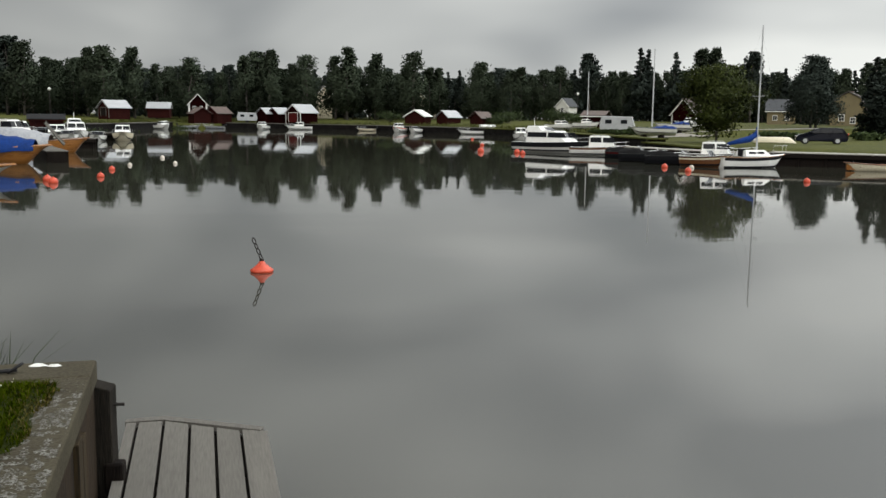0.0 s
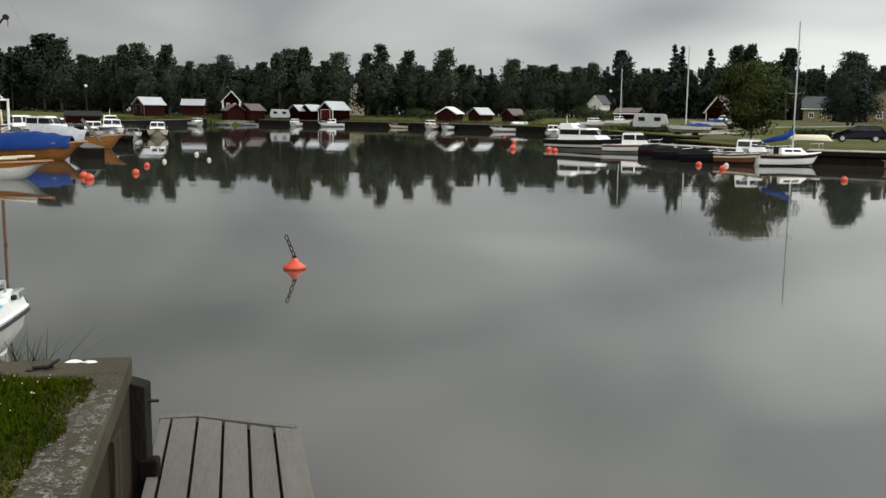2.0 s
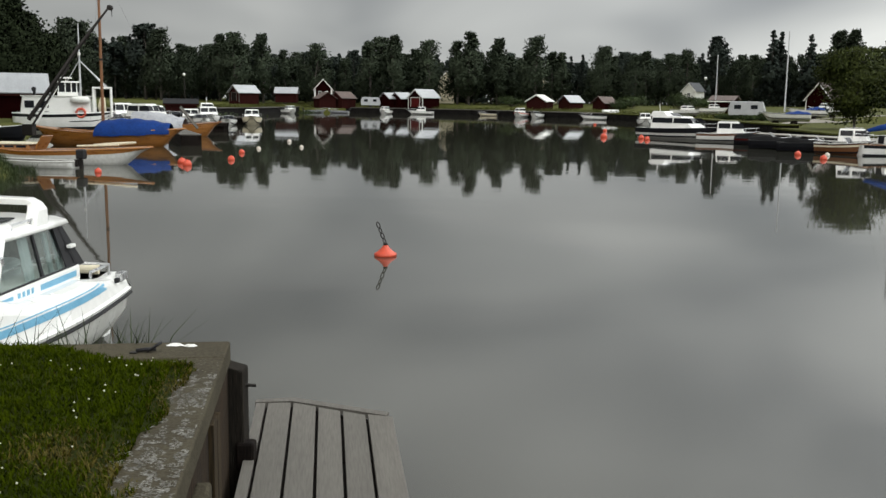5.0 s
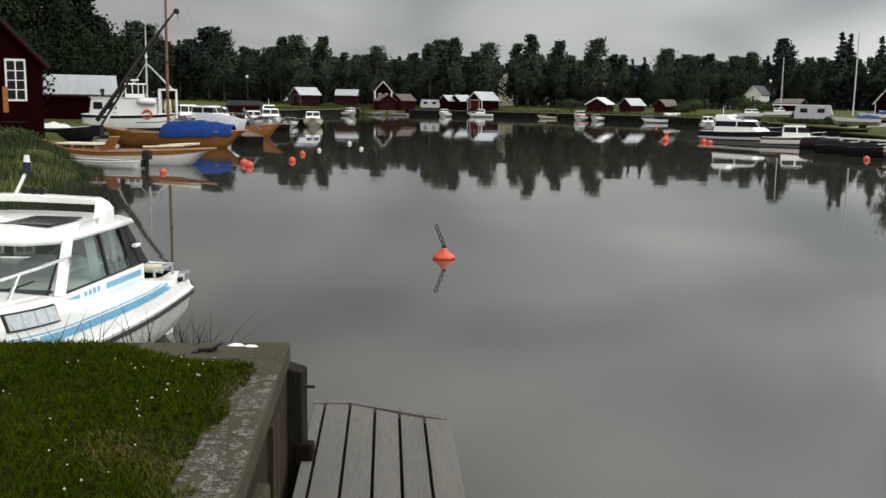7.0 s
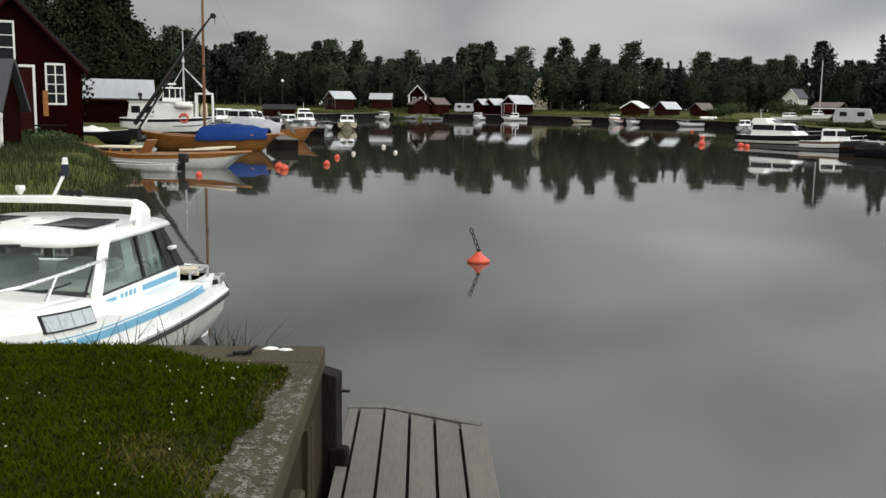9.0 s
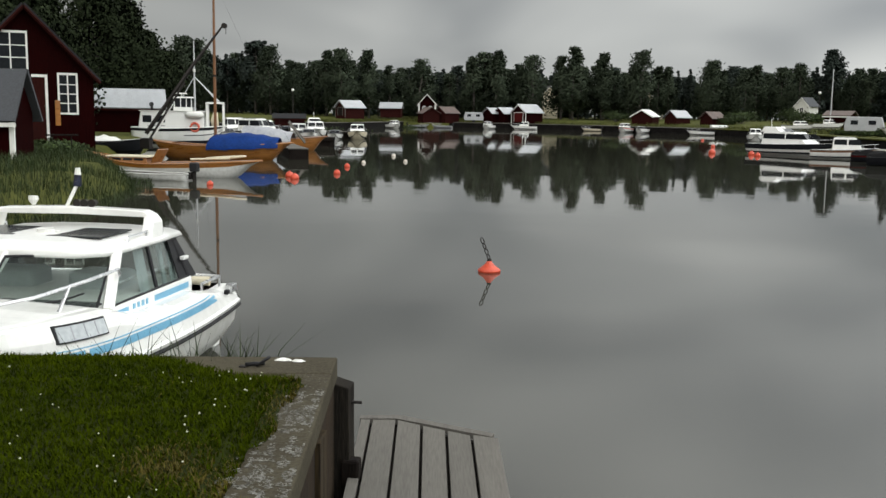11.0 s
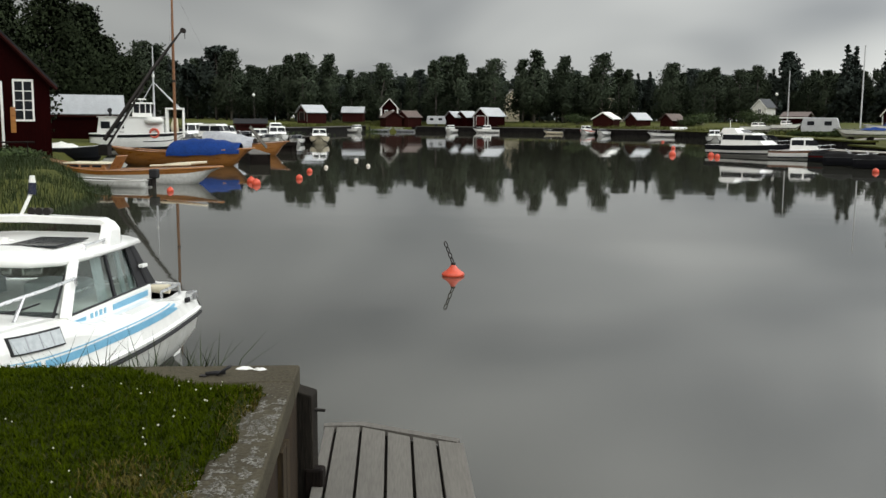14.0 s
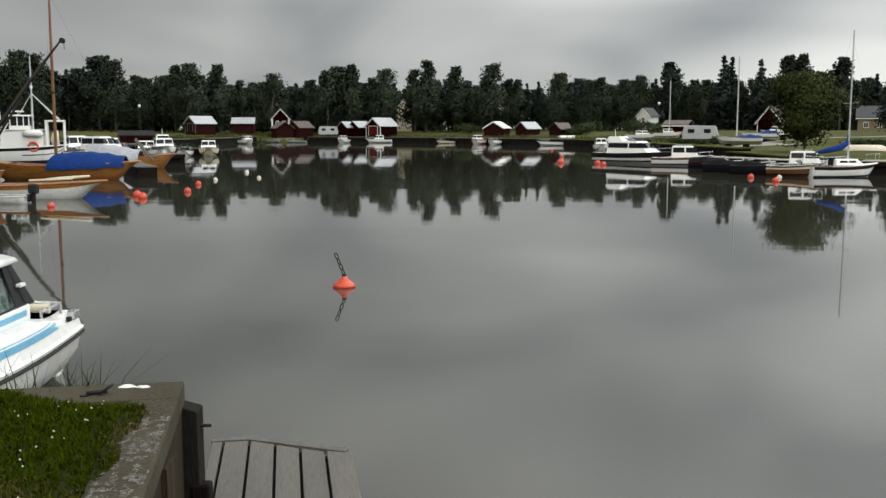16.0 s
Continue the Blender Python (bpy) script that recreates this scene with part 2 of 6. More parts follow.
YELLOW_WALL = mat("ochre_render", (0.20, 0.165, 0.09), (0.15, 0.12, 0.065), rough=0.9, scale=0.8, fine=10, bump=0.2)
WHITE_WALL = board_mat("white_boards", (0.62, 0.62, 0.58), (0.52, 0.52, 0.48))
WHITE_PAINT = mat("white_trim_paint", (0.78, 0.78, 0.74), (0.64, 0.64, 0.60), rough=0.55, scale=3, fine=25, bump=0.15, stretch=(3, 3, 0.6))
ROOF_SHEET = mat("pale_sheet_roof", (0.40, 0.415, 0.43), (0.30, 0.31, 0.32), rough=0.45, metal=0.15, scale=0.6, fine=7, bump=0.1, stretch=(2.5, 0.6, 1))
ROOF_GREY = mat("grey_felt_roof", (0.060, 0.064, 0.070), (0.038, 0.041, 0.046), rough=0.85, scale=0.8, fine=14, bump=0.3, dist=0.01)
ROOF_BLACK = mat("black_tarred_roof", (0.022, 0.022, 0.024), (0.012, 0.012, 0.013), rough=0.9, scale=0.8, fine=14, bump=0.3, dist=0.01, spec=0.2)
ROOF_FELT = mat("pale_felt_roof", (0.055, 0.059, 0.066), (0.040, 0.043, 0.048), rough=0.85, scale=0.8, fine=14, bump=0.3, dist=0.01)
ROOF_DARK = mat("dark_tile_roof", (0.10, 0.085, 0.078), (0.06, 0.05, 0.046), rough=0.8, scale=0.8, fine=8, bump=0.4, dist=0.02)
ROOF_RUST = mat("brown_sheet_roof", (0.125, 0.092, 0.08), (0.07, 0.05, 0.044), rough=0.75, scale=0.6, fine=8, bump=0.2)
# near-black: the shadow among pilings under the quay edge, put into the blocks
STONE = mat("shade_black_quay_stone", (0.013, 0.012, 0.011), (0.006, 0.005, 0.005), rough=0.9, scale=0.8, fine=4, bump=0.8, dist=0.1, islands=0.35, spec=0.1)
GRAVEL = mat("gravel_track", (0.27, 0.25, 0.22), (0.19, 0.175, 0.15), rough=0.95, scale=0.6, fine=9, bump=0.4, dist=0.02)
BARK = mat("bark", (0.13, 0.115, 0.10), (0.05, 0.043, 0.038), rough=0.9, scale=2, fine=10, bump=0.6, dist=0.03, stretch=(3, 3, 0.6))
# leaf tone lifted and blued: distance haze put into the colour
LEAF = mat("hazed_birch_leaves", (0.060, 0.076, 0.048), (0.040, 0.053, 0.035), rough=0.8, scale=0.35, fine=1.5, bump=0, spec=0.05, islands=0.3)
# darker copy of the birch leaf colour, for crowns that get little light
LEAF_SHADED = mat("shaded_birch_foliage", (0.026, 0.035, 0.016), (0.014, 0.020, 0.010), rough=0.8, scale=0.35, fine=1.5, bump=0, spec=0.05, islands=0.3)
# needles likewise carry the treeline's haze in their colour
LEAF_SPRUCE = mat("hazed_spruce_needles", (0.042, 0.054, 0.044), (0.029, 0.039, 0.033), rough=0.7, scale=0.35, fine=1.5, bump=0, spec=0.1, islands=0.3)
LEAF_BRIGHT = mat("maple_leaves", (0.050, 0.064, 0.009), (0.022, 0.032, 0.006), rough=0.6, scale=0.45, fine=2, bump=0, spec=0.2, islands=0.5)
BUSH = mat("shrub_leaves", (0.052, 0.076, 0.024), (0.03, 0.045, 0.018), rough=0.65, scale=0.4, fine=2, bump=0, spec=0.15, islands=0.5)
CAR_BLUE = mat("dark_car_paint", (0.006, 0.007, 0.013), (0.004, 0.005, 0.009), rough=0.3, scale=1, fine=10, bump=0.0, coat=0.0, spec=0.1)
GLASS = glass_mat("cabin_glass", (0.74, 0.79, 0.77))
GLASS_DARK = mat("dark_window_glass", (0.014, 0.016, 0.019), (0.009, 0.010, 0.012), rough=0.14, scale=2, fine=9, bump=0.02, spec=0.14)
CARAVAN = mat("caravan_panel", (0.42, 0.43, 0.44), (0.33, 0.34, 0.35), rough=0.4, scale=1, fine=9, bump=0.05)
LIFEBUOY = mat("lifebuoy_orange", (0.62, 0.11, 0.06), (0.5, 0.08, 0.05), rough=0.5, scale=4, fine=20, bump=0.1)
CLOVER = mat("clover_flower", (0.46, 0.46, 0.36), (0.33, 0.33, 0.24), rough=0.8, scale=40, fine=200, bump=0.2)
DROPPING = mat("white_bird_lime", (0.80, 0.80, 0.78), (0.66, 0.66, 0.62), rough=0.8, scale=14, fine=70, bump=0.4, dist=0.004)


# ---------------------------------------------------------------- mesh helpers
def link(name, mesh, material, parent=None, label=""):
    mesh.materials.append(material)
    ob = new(name, mesh)
    if parent is not None:
        ob.parent = parent
    if label:
        ob["label"] = label
    return ob


def part(name, bm, material, parent=None, label="", smooth=False):
    me = bpy.data.meshes.new(name)
    bmesh.ops.recalc_face_normals(bm, faces=bm.faces)
    for fc in bm.faces:
        fc.smooth = smooth
    bm.to_mesh(me)
    bm.free()
    return link(name, me, material, parent, label)


def thing(name, x, y, z, yaw, label, category, group="", kind=""):
    ob = new(name)
    ob.empty_display_size = 0.2
    ob.matrix_world = pose(x, y, z, 0, 0, yaw)
    return tagged(ob, label, category, group, kind)


def box(bm, x0, y0, z0, x1, y1, z1, bevel=0.0, m=None):
    vs = [bm.verts.new(v) for v in ((x0, y0, z0), (x1, y0, z0), (x1, y1, z0), (x0, y1, z0), (x0, y0, z1), (x1, y0, z1), (x1, y1, z1), (x0, y1, z1))]
    fs = [bm.faces.new([vs[i] for i in q]) for q in ((0, 3, 2, 1), (4, 5, 6, 7), (0, 1, 5, 4), (1, 2, 6, 5), (2, 3, 7, 6), (3, 0, 4, 7))]
    if m is not None:
        bmesh.ops.transform(bm, matrix=m, verts=vs)
    if bevel:
        bmesh.ops.bevel(bm, geom=list({e for fc in fs for e in fc.edges}), offset=bevel, segments=2, affect="EDGES", profile=0.5)
    return bm


def boxed(*a, **k):
    return box(bmesh.new(), *a, **k)


def tube(bm, points, radius, seg=8, cap=True):
    """A round bar through the points; radius one number or one a point."""
    pts = [Vector(p) for p in points]
    rs = [radius] * len(pts) if isinstance(radius, (int, float)) else list(radius)
    rings = []
    for i, p in enumerate(pts):
        d = (pts[min(i + 1, len(pts) - 1)] - pts[max(i - 1, 0)]).normalized()
        up = Vector((0, 0, 1)) if abs(d.z) < 0.95 else Vector((1, 0, 0))
        a = d.cross(up).normalized()
        b = d.cross(a)
        rings.append([bm.verts.new(p + (a * math.cos(t) + b * math.sin(t)) * rs[i]) for t in [2 * math.pi * k / seg for k in range(seg)]])
    for r0, r1 in zip(rings, rings[1:]):
        for k in range(seg):
            bm.faces.new((r0[k], r0[(k + 1) % seg], r1[(k + 1) % seg], r1[k]))
    if cap:
        bm.faces.new(rings[0])
        bm.faces.new(rings[-1][::-1])
    return bm


def tubed(points, radius, seg=8):
    return tube(bmesh.new(), points, radius, seg)


def lathe(profile, seg=20):
    """Turns (radius, height) pairs round z."""
    bm = bmesh.new()
    rings = [[bm.verts.new((max(r, 1e-4) * math.cos(2 * math.pi * k / seg), max(r, 1e-4) * math.sin(2 * math.pi * k / seg), z)) for k in range(seg)] for r, z in profile]
    for r0, r1 in zip(rings, rings[1:]):
        for k in range(seg):
            bm.faces.new((r0[k], r0[(k + 1) % seg], r1[(k + 1) % seg], r1[k]))
    bm.faces.new(rings[0][::-1])
    bm.faces.new(rings[-1])
    return bm


def prism(poly, axis, a, b, bevel=0.0):
    """A flat outline pushed from a to b along an axis ('x': outline in y, z; 'y': in x, z; 'z': in x, y)."""
    bm = bmesh.new()
    put = {"x": lambda p, t: (t, p[0], p[1]), "y": lambda p, t: (p[0], t, p[1]), "z": lambda p, t: (p[0], p[1], t)}[axis]
    lo, hi = [bm.verts.new(put(p, a)) for p in poly], [bm.verts.new(put(p, b)) for p in poly]
    bm.faces.new(lo[::-1])
    bm.faces.new(hi)
    for k in range(len(poly)):
        j = (k + 1) % len(poly)
        bm.faces.new((lo[k], lo[j], hi[j], hi[k]))
    if bevel:
        bmesh.ops.bevel(bm, geom=bm.edges[:], offset=bevel, segments=2, affect="EDGES", profile=0.5)
    return bm


def slab(corners, thick):
    """A four-cornered plate of even thickness, hanging below its corners' plane."""
    bm = bmesh.new()
    c = [Vector(p) for p in corners]
    nrm = (c[1] - c[0]).cross(c[3] - c[0]).normalized() * thick
    top, low = [bm.verts.new(p) for p in c], [bm.verts.new(p - nrm) for p in c]
    bm.faces.new(top)
    bm.faces.new(low[::-1])
    for k in range(4):
        bm.faces.new((top[k], low[k], low[(k + 1) % 4], top[(k + 1) % 4]))
    return bm


def cloud_mesh(name, centres, size, rng, tall=1.0, heart=None):
    """Small leaf tufts, two crossed quads each, at the given centres; round a heart they are shaded as one soft crown."""
    n = len(centres)
    a = rng.normal(size=(n, 2, 3))
    a[:, :, 2] *= tall
    a /= np.linalg.norm(a, axis=2, keepdims=True)
    b = np.cross(a, rng.normal(size=(n, 2, 3)))
    b /= np.linalg.norm(b, axis=2, keepdims=True) + 1e-9
    s = size * rng.uniform(0.55, 1.25, (n, 1, 1))
    c = centres[:, None, :] + rng.normal(size=(n, 2, 3)) * size * 0.25
    v = np.stack([c - a * s - b * s * 0.55, c + a * s * 0.6 - b * s * 0.7, c + a * s + b * s * 0.5, c - a * s * 0.5 + b * s * 0.75], 2).reshape(-1, 3)
    me = bpy.data.meshes.new(name)
    quads = np.arange(len(v)).reshape(-1, 4)
    if heart is not None:
        out = v - np.array(heart)
        out[:, 2] *= 0.55
        out /= np.linalg.norm(out, axis=1, keepdims=True) + 1e-9
        turn = np.cross(v[quads[:, 1]] - v[quads[:, 0]], v[quads[:, 3]] - v[quads[:, 0]])
        back = (turn * out[quads[:, 0]]).sum(1) < 0
        quads[back] = quads[back][:, ::-1]
        jit = np.repeat(rng.normal(size=(len(quads), 3)) * 0.33, 4, axis=0)
        out = out + jit
        out /= np.linalg.norm(out, axis=1, keepdims=True) + 1e-9
    me.from_pydata(v.tolist(), [], quads.tolist())
    if heart is not None:
        me.normals_split_custom_set_from_vertices(out.tolist())
    return me


# ---------------------------------------------------------------- land and water
SHORE = [(70, 1), (44, 25), (41, 44), (39, 54), (36.5, 62), (32, 70.5), (29.5, 79), (29.5, 92), (31, 110), (31, 135), (29, 162), (25, 180), (15, 193),
         (2, 212), (-15, 224), (-32, 232), (-45, 230), (-47, 190), (-49, 172), (-55, 160), (-62, 140), (-52, 118), (-44, 100), (-38, 84), (-33, 70),
         (-28, 58), (-25, 49), (-20, 41), (-17, 35.5), (-15, 28.5), (-14.3, 23.5), (-12.5, 18), (-10, 12), (-9, 6), (-5, 5.4), (-1.2, 4.0), (-0.9, 1)]


def shore_distance(x, y):
    """Metres from the waterline, positive on land."""
    best = np.full(x.shape, 1e9)
    inside = np.zeros(x.shape, bool)
    for (ax, ay), (bx, by) in zip(SHORE, SHORE[1:] + SHORE[:1]):
        dx, dy = bx - ax, by - ay
        t = np.clip(((x - ax) * dx + (y - ay) * dy) / (dx * dx + dy * dy), 0, 1)
        best = np.minimum(best, np.hypot(x - ax - t * dx, y - ay - t * dy))
        cross = (ay > y) != (by > y)
        inside ^= cross & (x < dx * (y - ay) / (dy if dy else 1e-9) + ax)
    return np.where(inside, -best, best)


def land_height(x, y):
    x, y = np.asarray(x, float), np.asarray(y, float)
    d = shore_distance(x, y)
    s = np.clip((d + 2.0) / 4.0, 0, 1)
    z = -1.8 + 2.75 * s * s * (3 - 2 * s)
    z = z + np.clip(d - 2, 0, 60) * 0.014 + 0.12 * np.sin(x * 0.21) * np.cos(y * 0.17) * np.clip(d / 8, 0, 1)
    z = z + np.where(y > 112, np.clip(d - 2.5, 0, 14) * 0.065, 0)
    near = (np.hypot(x + 1, y) < 14) & (y < 7.5)
    return np.where(near, np.minimum(z, 0.0) - 0.4, z)



def spread(a, b, step, far):
    core = np.arange(a, b + step / 2, step)
    out = np.cumsum(step * 1.35 ** np.arange(1, 21))
    out = out[out < far]
    return np.concatenate([(a - out)[::-1], core, b + out])


gx, gy = spread(-110, 110, 1.6, 3000), spread(-40, 300, 1.6, 3000)
XX, YY = np.meshgrid(gx, gy)
ZZ = land_height(XX, YY)
DD = shore_distance(XX, YY)


def on_grid(table, x, y):
    i, j = int(np.searchsorted(gx, x)) - 1, int(np.searchsorted(gy, y)) - 1
    u, v = (x - gx[i]) / (gx[i + 1] - gx[i]), (y - gy[j]) / (gy[j + 1] - gy[j])
    return float((table[j, i] * (1 - u) + table[j, i + 1] * u) * (1 - v) + (table[j + 1, i] * (1 - u) + table[j + 1, i + 1] * u) * v)


def gz(x, y):
    return on_grid(ZZ, x, y)


idx = np.arange(XX.size).reshape(XX.shape)
quads = np.stack([idx[:-1, :-1], idx[:-1, 1:], idx[1:, 1:], idx[1:, :-1]], -1).reshape(-1, 4)
gm = bpy.data.meshes.new("ground")
gm.from_pydata(np.stack([XX, YY, ZZ], -1).reshape(-1, 3).tolist(), [], quads.tolist())
for poly in gm.polygons:
    poly.use_smooth = True
tagged(link("ground", gm, GRASS), "gently rising grassy land around the harbour basin", "ground", kind="structure")

bm = bmesh.new()
for q in ((-260, -30, 260, 300),):
    bm.faces.new([bm.verts.new(p) for p in ((q[0], q[1], 0), (q[2], q[1], 0), (q[2], q[3], 0), (q[0], q[3], 0))])
tagged(part("water", bm, WATER), "calm dark harbour water mirroring the grey sky", "water", kind="structure")

# ---------------------------------------------------------------- near quay, turf and landing
# quay runs along u (away from the viewer) with its corner at C
C = Vector((-1.76, 6.60, 0))
U = Vector((-0.166, 0.986, 0))
V = Vector((-0.986, -0.166, 0))
TOP = 1.25


def quay_pt(u, v, z):
    return C + U * u + V * v + Vector((0, 0, z))


def quay_block(bm, u0, u1, v0, v1, z0, z1, bevel=0.0):
    m = Matrix(((U.x, V.x, 0, C.x), (U.y, V.y, 0, C.y), (0, 0, 1, 0), (0, 0, 0, 1)))
    return box(bm, u0, v0, z0, u1, v1, z1, bevel, m)


quay = thing("quay", C.x, C.y, 0, 0, "old concrete quay with lichen-grown edge and stained faces", "quay", kind="structure")


def quay_part(name, bm, material, label="", smooth=False):
    bmesh.ops.transform(bm, matrix=Matrix.Translation(-C), verts=bm.verts)
    return part(name, bm, material, quay, label, smooth)


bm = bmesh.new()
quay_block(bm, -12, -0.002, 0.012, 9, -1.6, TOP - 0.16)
quay_part("core", bm, CONCRETE_FACE, "brown-stained concrete wall face")
bm = bmesh.new()
quay_block(bm, -0.42, 0.02, -0.012, 9.0, TOP - 0.16, TOP, 0.015)
quay_part("front_coping", bm, CONCRETE)
bm = bmesh.new()
quay_block(bm, -5.95, -0.422, -0.012, 0.3, TOP - 0.16, TOP, 0.015)
quay_part("side_coping", bm, CONCRETE)
bm = bmesh.new()
quay_block(bm, -2.3, -1.85, -0.07, 0.02, TOP - 0.52, TOP - 0.30, 0.02)
quay_part("ledge_block", bm, CONCRETE)
for u0, u1, z1 in ((-1.27, -1.08, 1.06), (-1.06, -0.90, 1.02)):
    bm = bmesh.new()
    quay_block(bm, u0, u1, -0.022, 0.02, -0.3, z1, 0.006)
    quay_part("fender_board", bm, BOARD_TAN, "worn tan fender board")
# lichen crust: many small flat flakes along the edge
rng = np.random.default_rng(5)
verts, faces = [], []
for k in range(15000):
    u, v = -0.45 - 3.6 * rng.random() ** 0.9, 0.005 + 0.36 * rng.random() ** 1.15
    if (u > -0.85 and k % 9) or noise.noise((u * 3.2, v * 7, 2)) * 0.5 + noise.noise((u * 14, v * 19, 6)) < 0.0:
        continue
    r = rng.uniform(0.0015, 0.0055) * (2.2 if k % 11 == 0 else 1)
    n = 6
    base = len(verts)
    for j in range(n):
        a, rr = 2 * math.pi * j / n, r * rng.uniform(0.6, 1.3)
        verts.append(tuple(quay_pt(u + rr * math.cos(a), v + rr * 1.3 * math.sin(a), TOP + 0.003)))
    verts.append(tuple(quay_pt(u, v, TOP + 0.004 + r * 0.25)))
    faces += [(base + j, base + (j + 1) % n, base + n) for j in range(n)]
me = bpy.data.meshes.new("lichen")
me.from_pydata([(x - C.x, y - C.y, z) for x, y, z in verts], [], faces)
tagged(link("lichen", me, LICHEN, quay, "pale lichen crust"), kind="stuff")

# turf: raised soft-edged mat of soil, behind the coping
bm = bmesh.new()
nu, nv = 60, 70
grid = {}
for i in range(nu + 1):
    for j in range(nv + 1):
        u, v = -7.5 + 7.54 * i / nu, 0.10 + 8.6 * j / nv
        front = -0.5 + 0.52 * min(max((v - 0.55) / 0.7, 0), 1)
        edge = min(max((front - u) / 0.45, 0), 1)
        side = min(max((v - 0.10 - 0.13 * (0.5 + 0.5 * math.sin(u * 2.1) + 0.5 * math.sin(u * 5.3 + 1))) / 0.3, 0), 1)
        z = TOP - 0.05 + 0.11 * math.sqrt(min(edge, side)) + 0.025 * noise.noise((u * 1.5, v * 1.5, 0)) * min(edge, side) + 0.012 * noise.noise((u * 6, v * 6, 2))
        z -= 0.02 * max(0, -u - 2.2)
        grid[i, j] = bm.verts.new(quay_pt(u, v, z))
for i in range(nu):
    for j in range(nv):
        bm.faces.new((grid[i, j], grid[i + 1, j], grid[i + 1, j + 1], grid[i, j + 1]))
turf_z = {k: v.co.z for k, v in grid.items()}
tagged(part("turf", bm, TURF, smooth=True), "mown green lawn on top of the quay", "lawn", kind="structure")


def turf_height(u, v):
    i, j = int(round((u + 7.5) / 7.54 * nu)), int(round((v - 0.10) / 8.6 * nv))
    return turf_z[min(max(i, 0), nu), min(max(j, 0), nv)]


def blades(name, spots, length, width, lean, material, rng, label, category):
    """Thin bent blades, each of two quads tapering to a tip."""
    verts, faces = [], []
    for p in spots:
        a, h = rng.uniform(0, 2 * math.pi), length * rng.uniform(0.5, 1.25)
        d, s = Vector((math.cos(a), math.sin(a), 0)), Vector((-math.sin(a), math.cos(a), 0)) * width * rng.uniform(0.6, 1.2)
        l = h * lean * rng.uniform(0.2, 1.4)
        b = len(verts)
        m, t = p + d * l * 0.35 + Vector((0, 0, h * 0.6)), p + d * l + Vector((0, 0, h * 0.97))
        verts += [tuple(p - s), tuple(p + s), tuple(m + s * 0.8), tuple(m - s * 0.8), tuple(t)]
        faces += [(b, b + 1, b + 2, b + 3), (b + 3, b + 2, b + 4)]
    me = bpy.data.meshes.new(name)
    me.from_pydata(verts, [], faces)
    return tagged(link(name, me, material), label, category, kind="stuff")


rng = np.random.default_rng(11)
green, dry = [], []
for k in range(100000):
    u, v = 0.02 - 3.7 * rng.random(), 0.12 + 4.6 * rng.random() ** 1.2
    ragged = 0.05 * math.sin(u * 9) + 0.06 * math.sin(u * 4 + 2) + 0.05 * noise.noise((u * 3, v * 3, 7))
    if v < 0.22 - 0.05 * min(2.2, max(0, -u - 0.7)) + ragged * 1.2 or u > -0.52 + 0.54 * min(max((v - 0.55) / 0.7, 0), 1) + ragged:
        continue
    p = quay_pt(u, v, turf_height(u, v) - 0.01)
    dried = noise.noise((u * 1.1 + 3, v * 1.6, 4)) - max(0, v - 0.8) * 0.7
    (dry if dried + rng.normal(0, 0.2) + max(0, 0.5 - v) * 1.2 > 0.52 else green).append(p)
blades("lawn_grass", green, 0.042, 0.0042, 0.9, BLADE, rng, "short green grass blades of the lawn", "grass")
blades("dry_grass", dry, 0.04, 0.004, 0.9, DRY, rng, "yellowed dry grass along the quay edge", "grass")
verts, faces = [], []
for k in range(70):
    u, v = -0.6 - 3.2 * rng.random(), 0.42 + 2.6 * rng.random() ** 1.6
    p = quay_pt(u, v, turf_height(u, v) + rng.uniform(0.03, 0.055))
    r = rng.uniform(0.005, 0.009)
    b = len(verts)
    verts += [tuple(p + Vector(o) * r) for o in ((1, 0, 0), (0, 1, 0), (-1, 0, 0), (0, -1, 0), (0, 0, 1), (0, 0, -1))]
    faces += [(b + i, b + (i + 1) % 4, b + 4) for i in range(4)] + [(b + (i + 1) % 4, b + i, b + 5) for i in range(4)]
me = bpy.data.meshes.new("clover_flowers")
me.from_pydata(verts, [], faces)
tagged(link("clover_flowers", me, CLOVER), "small white clover heads dotted over the lawn", "flowers", kind="stuff")

# mooring ring lying on the coping, bird lime beside it
ring = thing("mooring_ring", -2.19, 6.27, TOP, 0, "rusty dark iron mooring ring with a short bar on the quay", "mooring ring")
ring.scale = (0.62, 0.62, 0.75)
part("ring", tubed([(0.075 * math.cos(t), 0.05 * math.sin(t), 0.05 + 0.04 * math.cos(t)) for t in np.linspace(0, 2 * math.pi, 19)], 0.014, 7), BLACK, ring, smooth=True)
part("bar", tubed([(-0.19, -0.05, 0.02), (-0.08, -0.03, 0.03), (0.02, 0, 0.03)], [0.02, 0.02, 0.016], 7), BLACK, ring, smooth=True)
part("eye_plate", boxed(-0.25, -0.10, 0.0, -0.17, -0.02, 0.014, 0.004), IRON, ring)
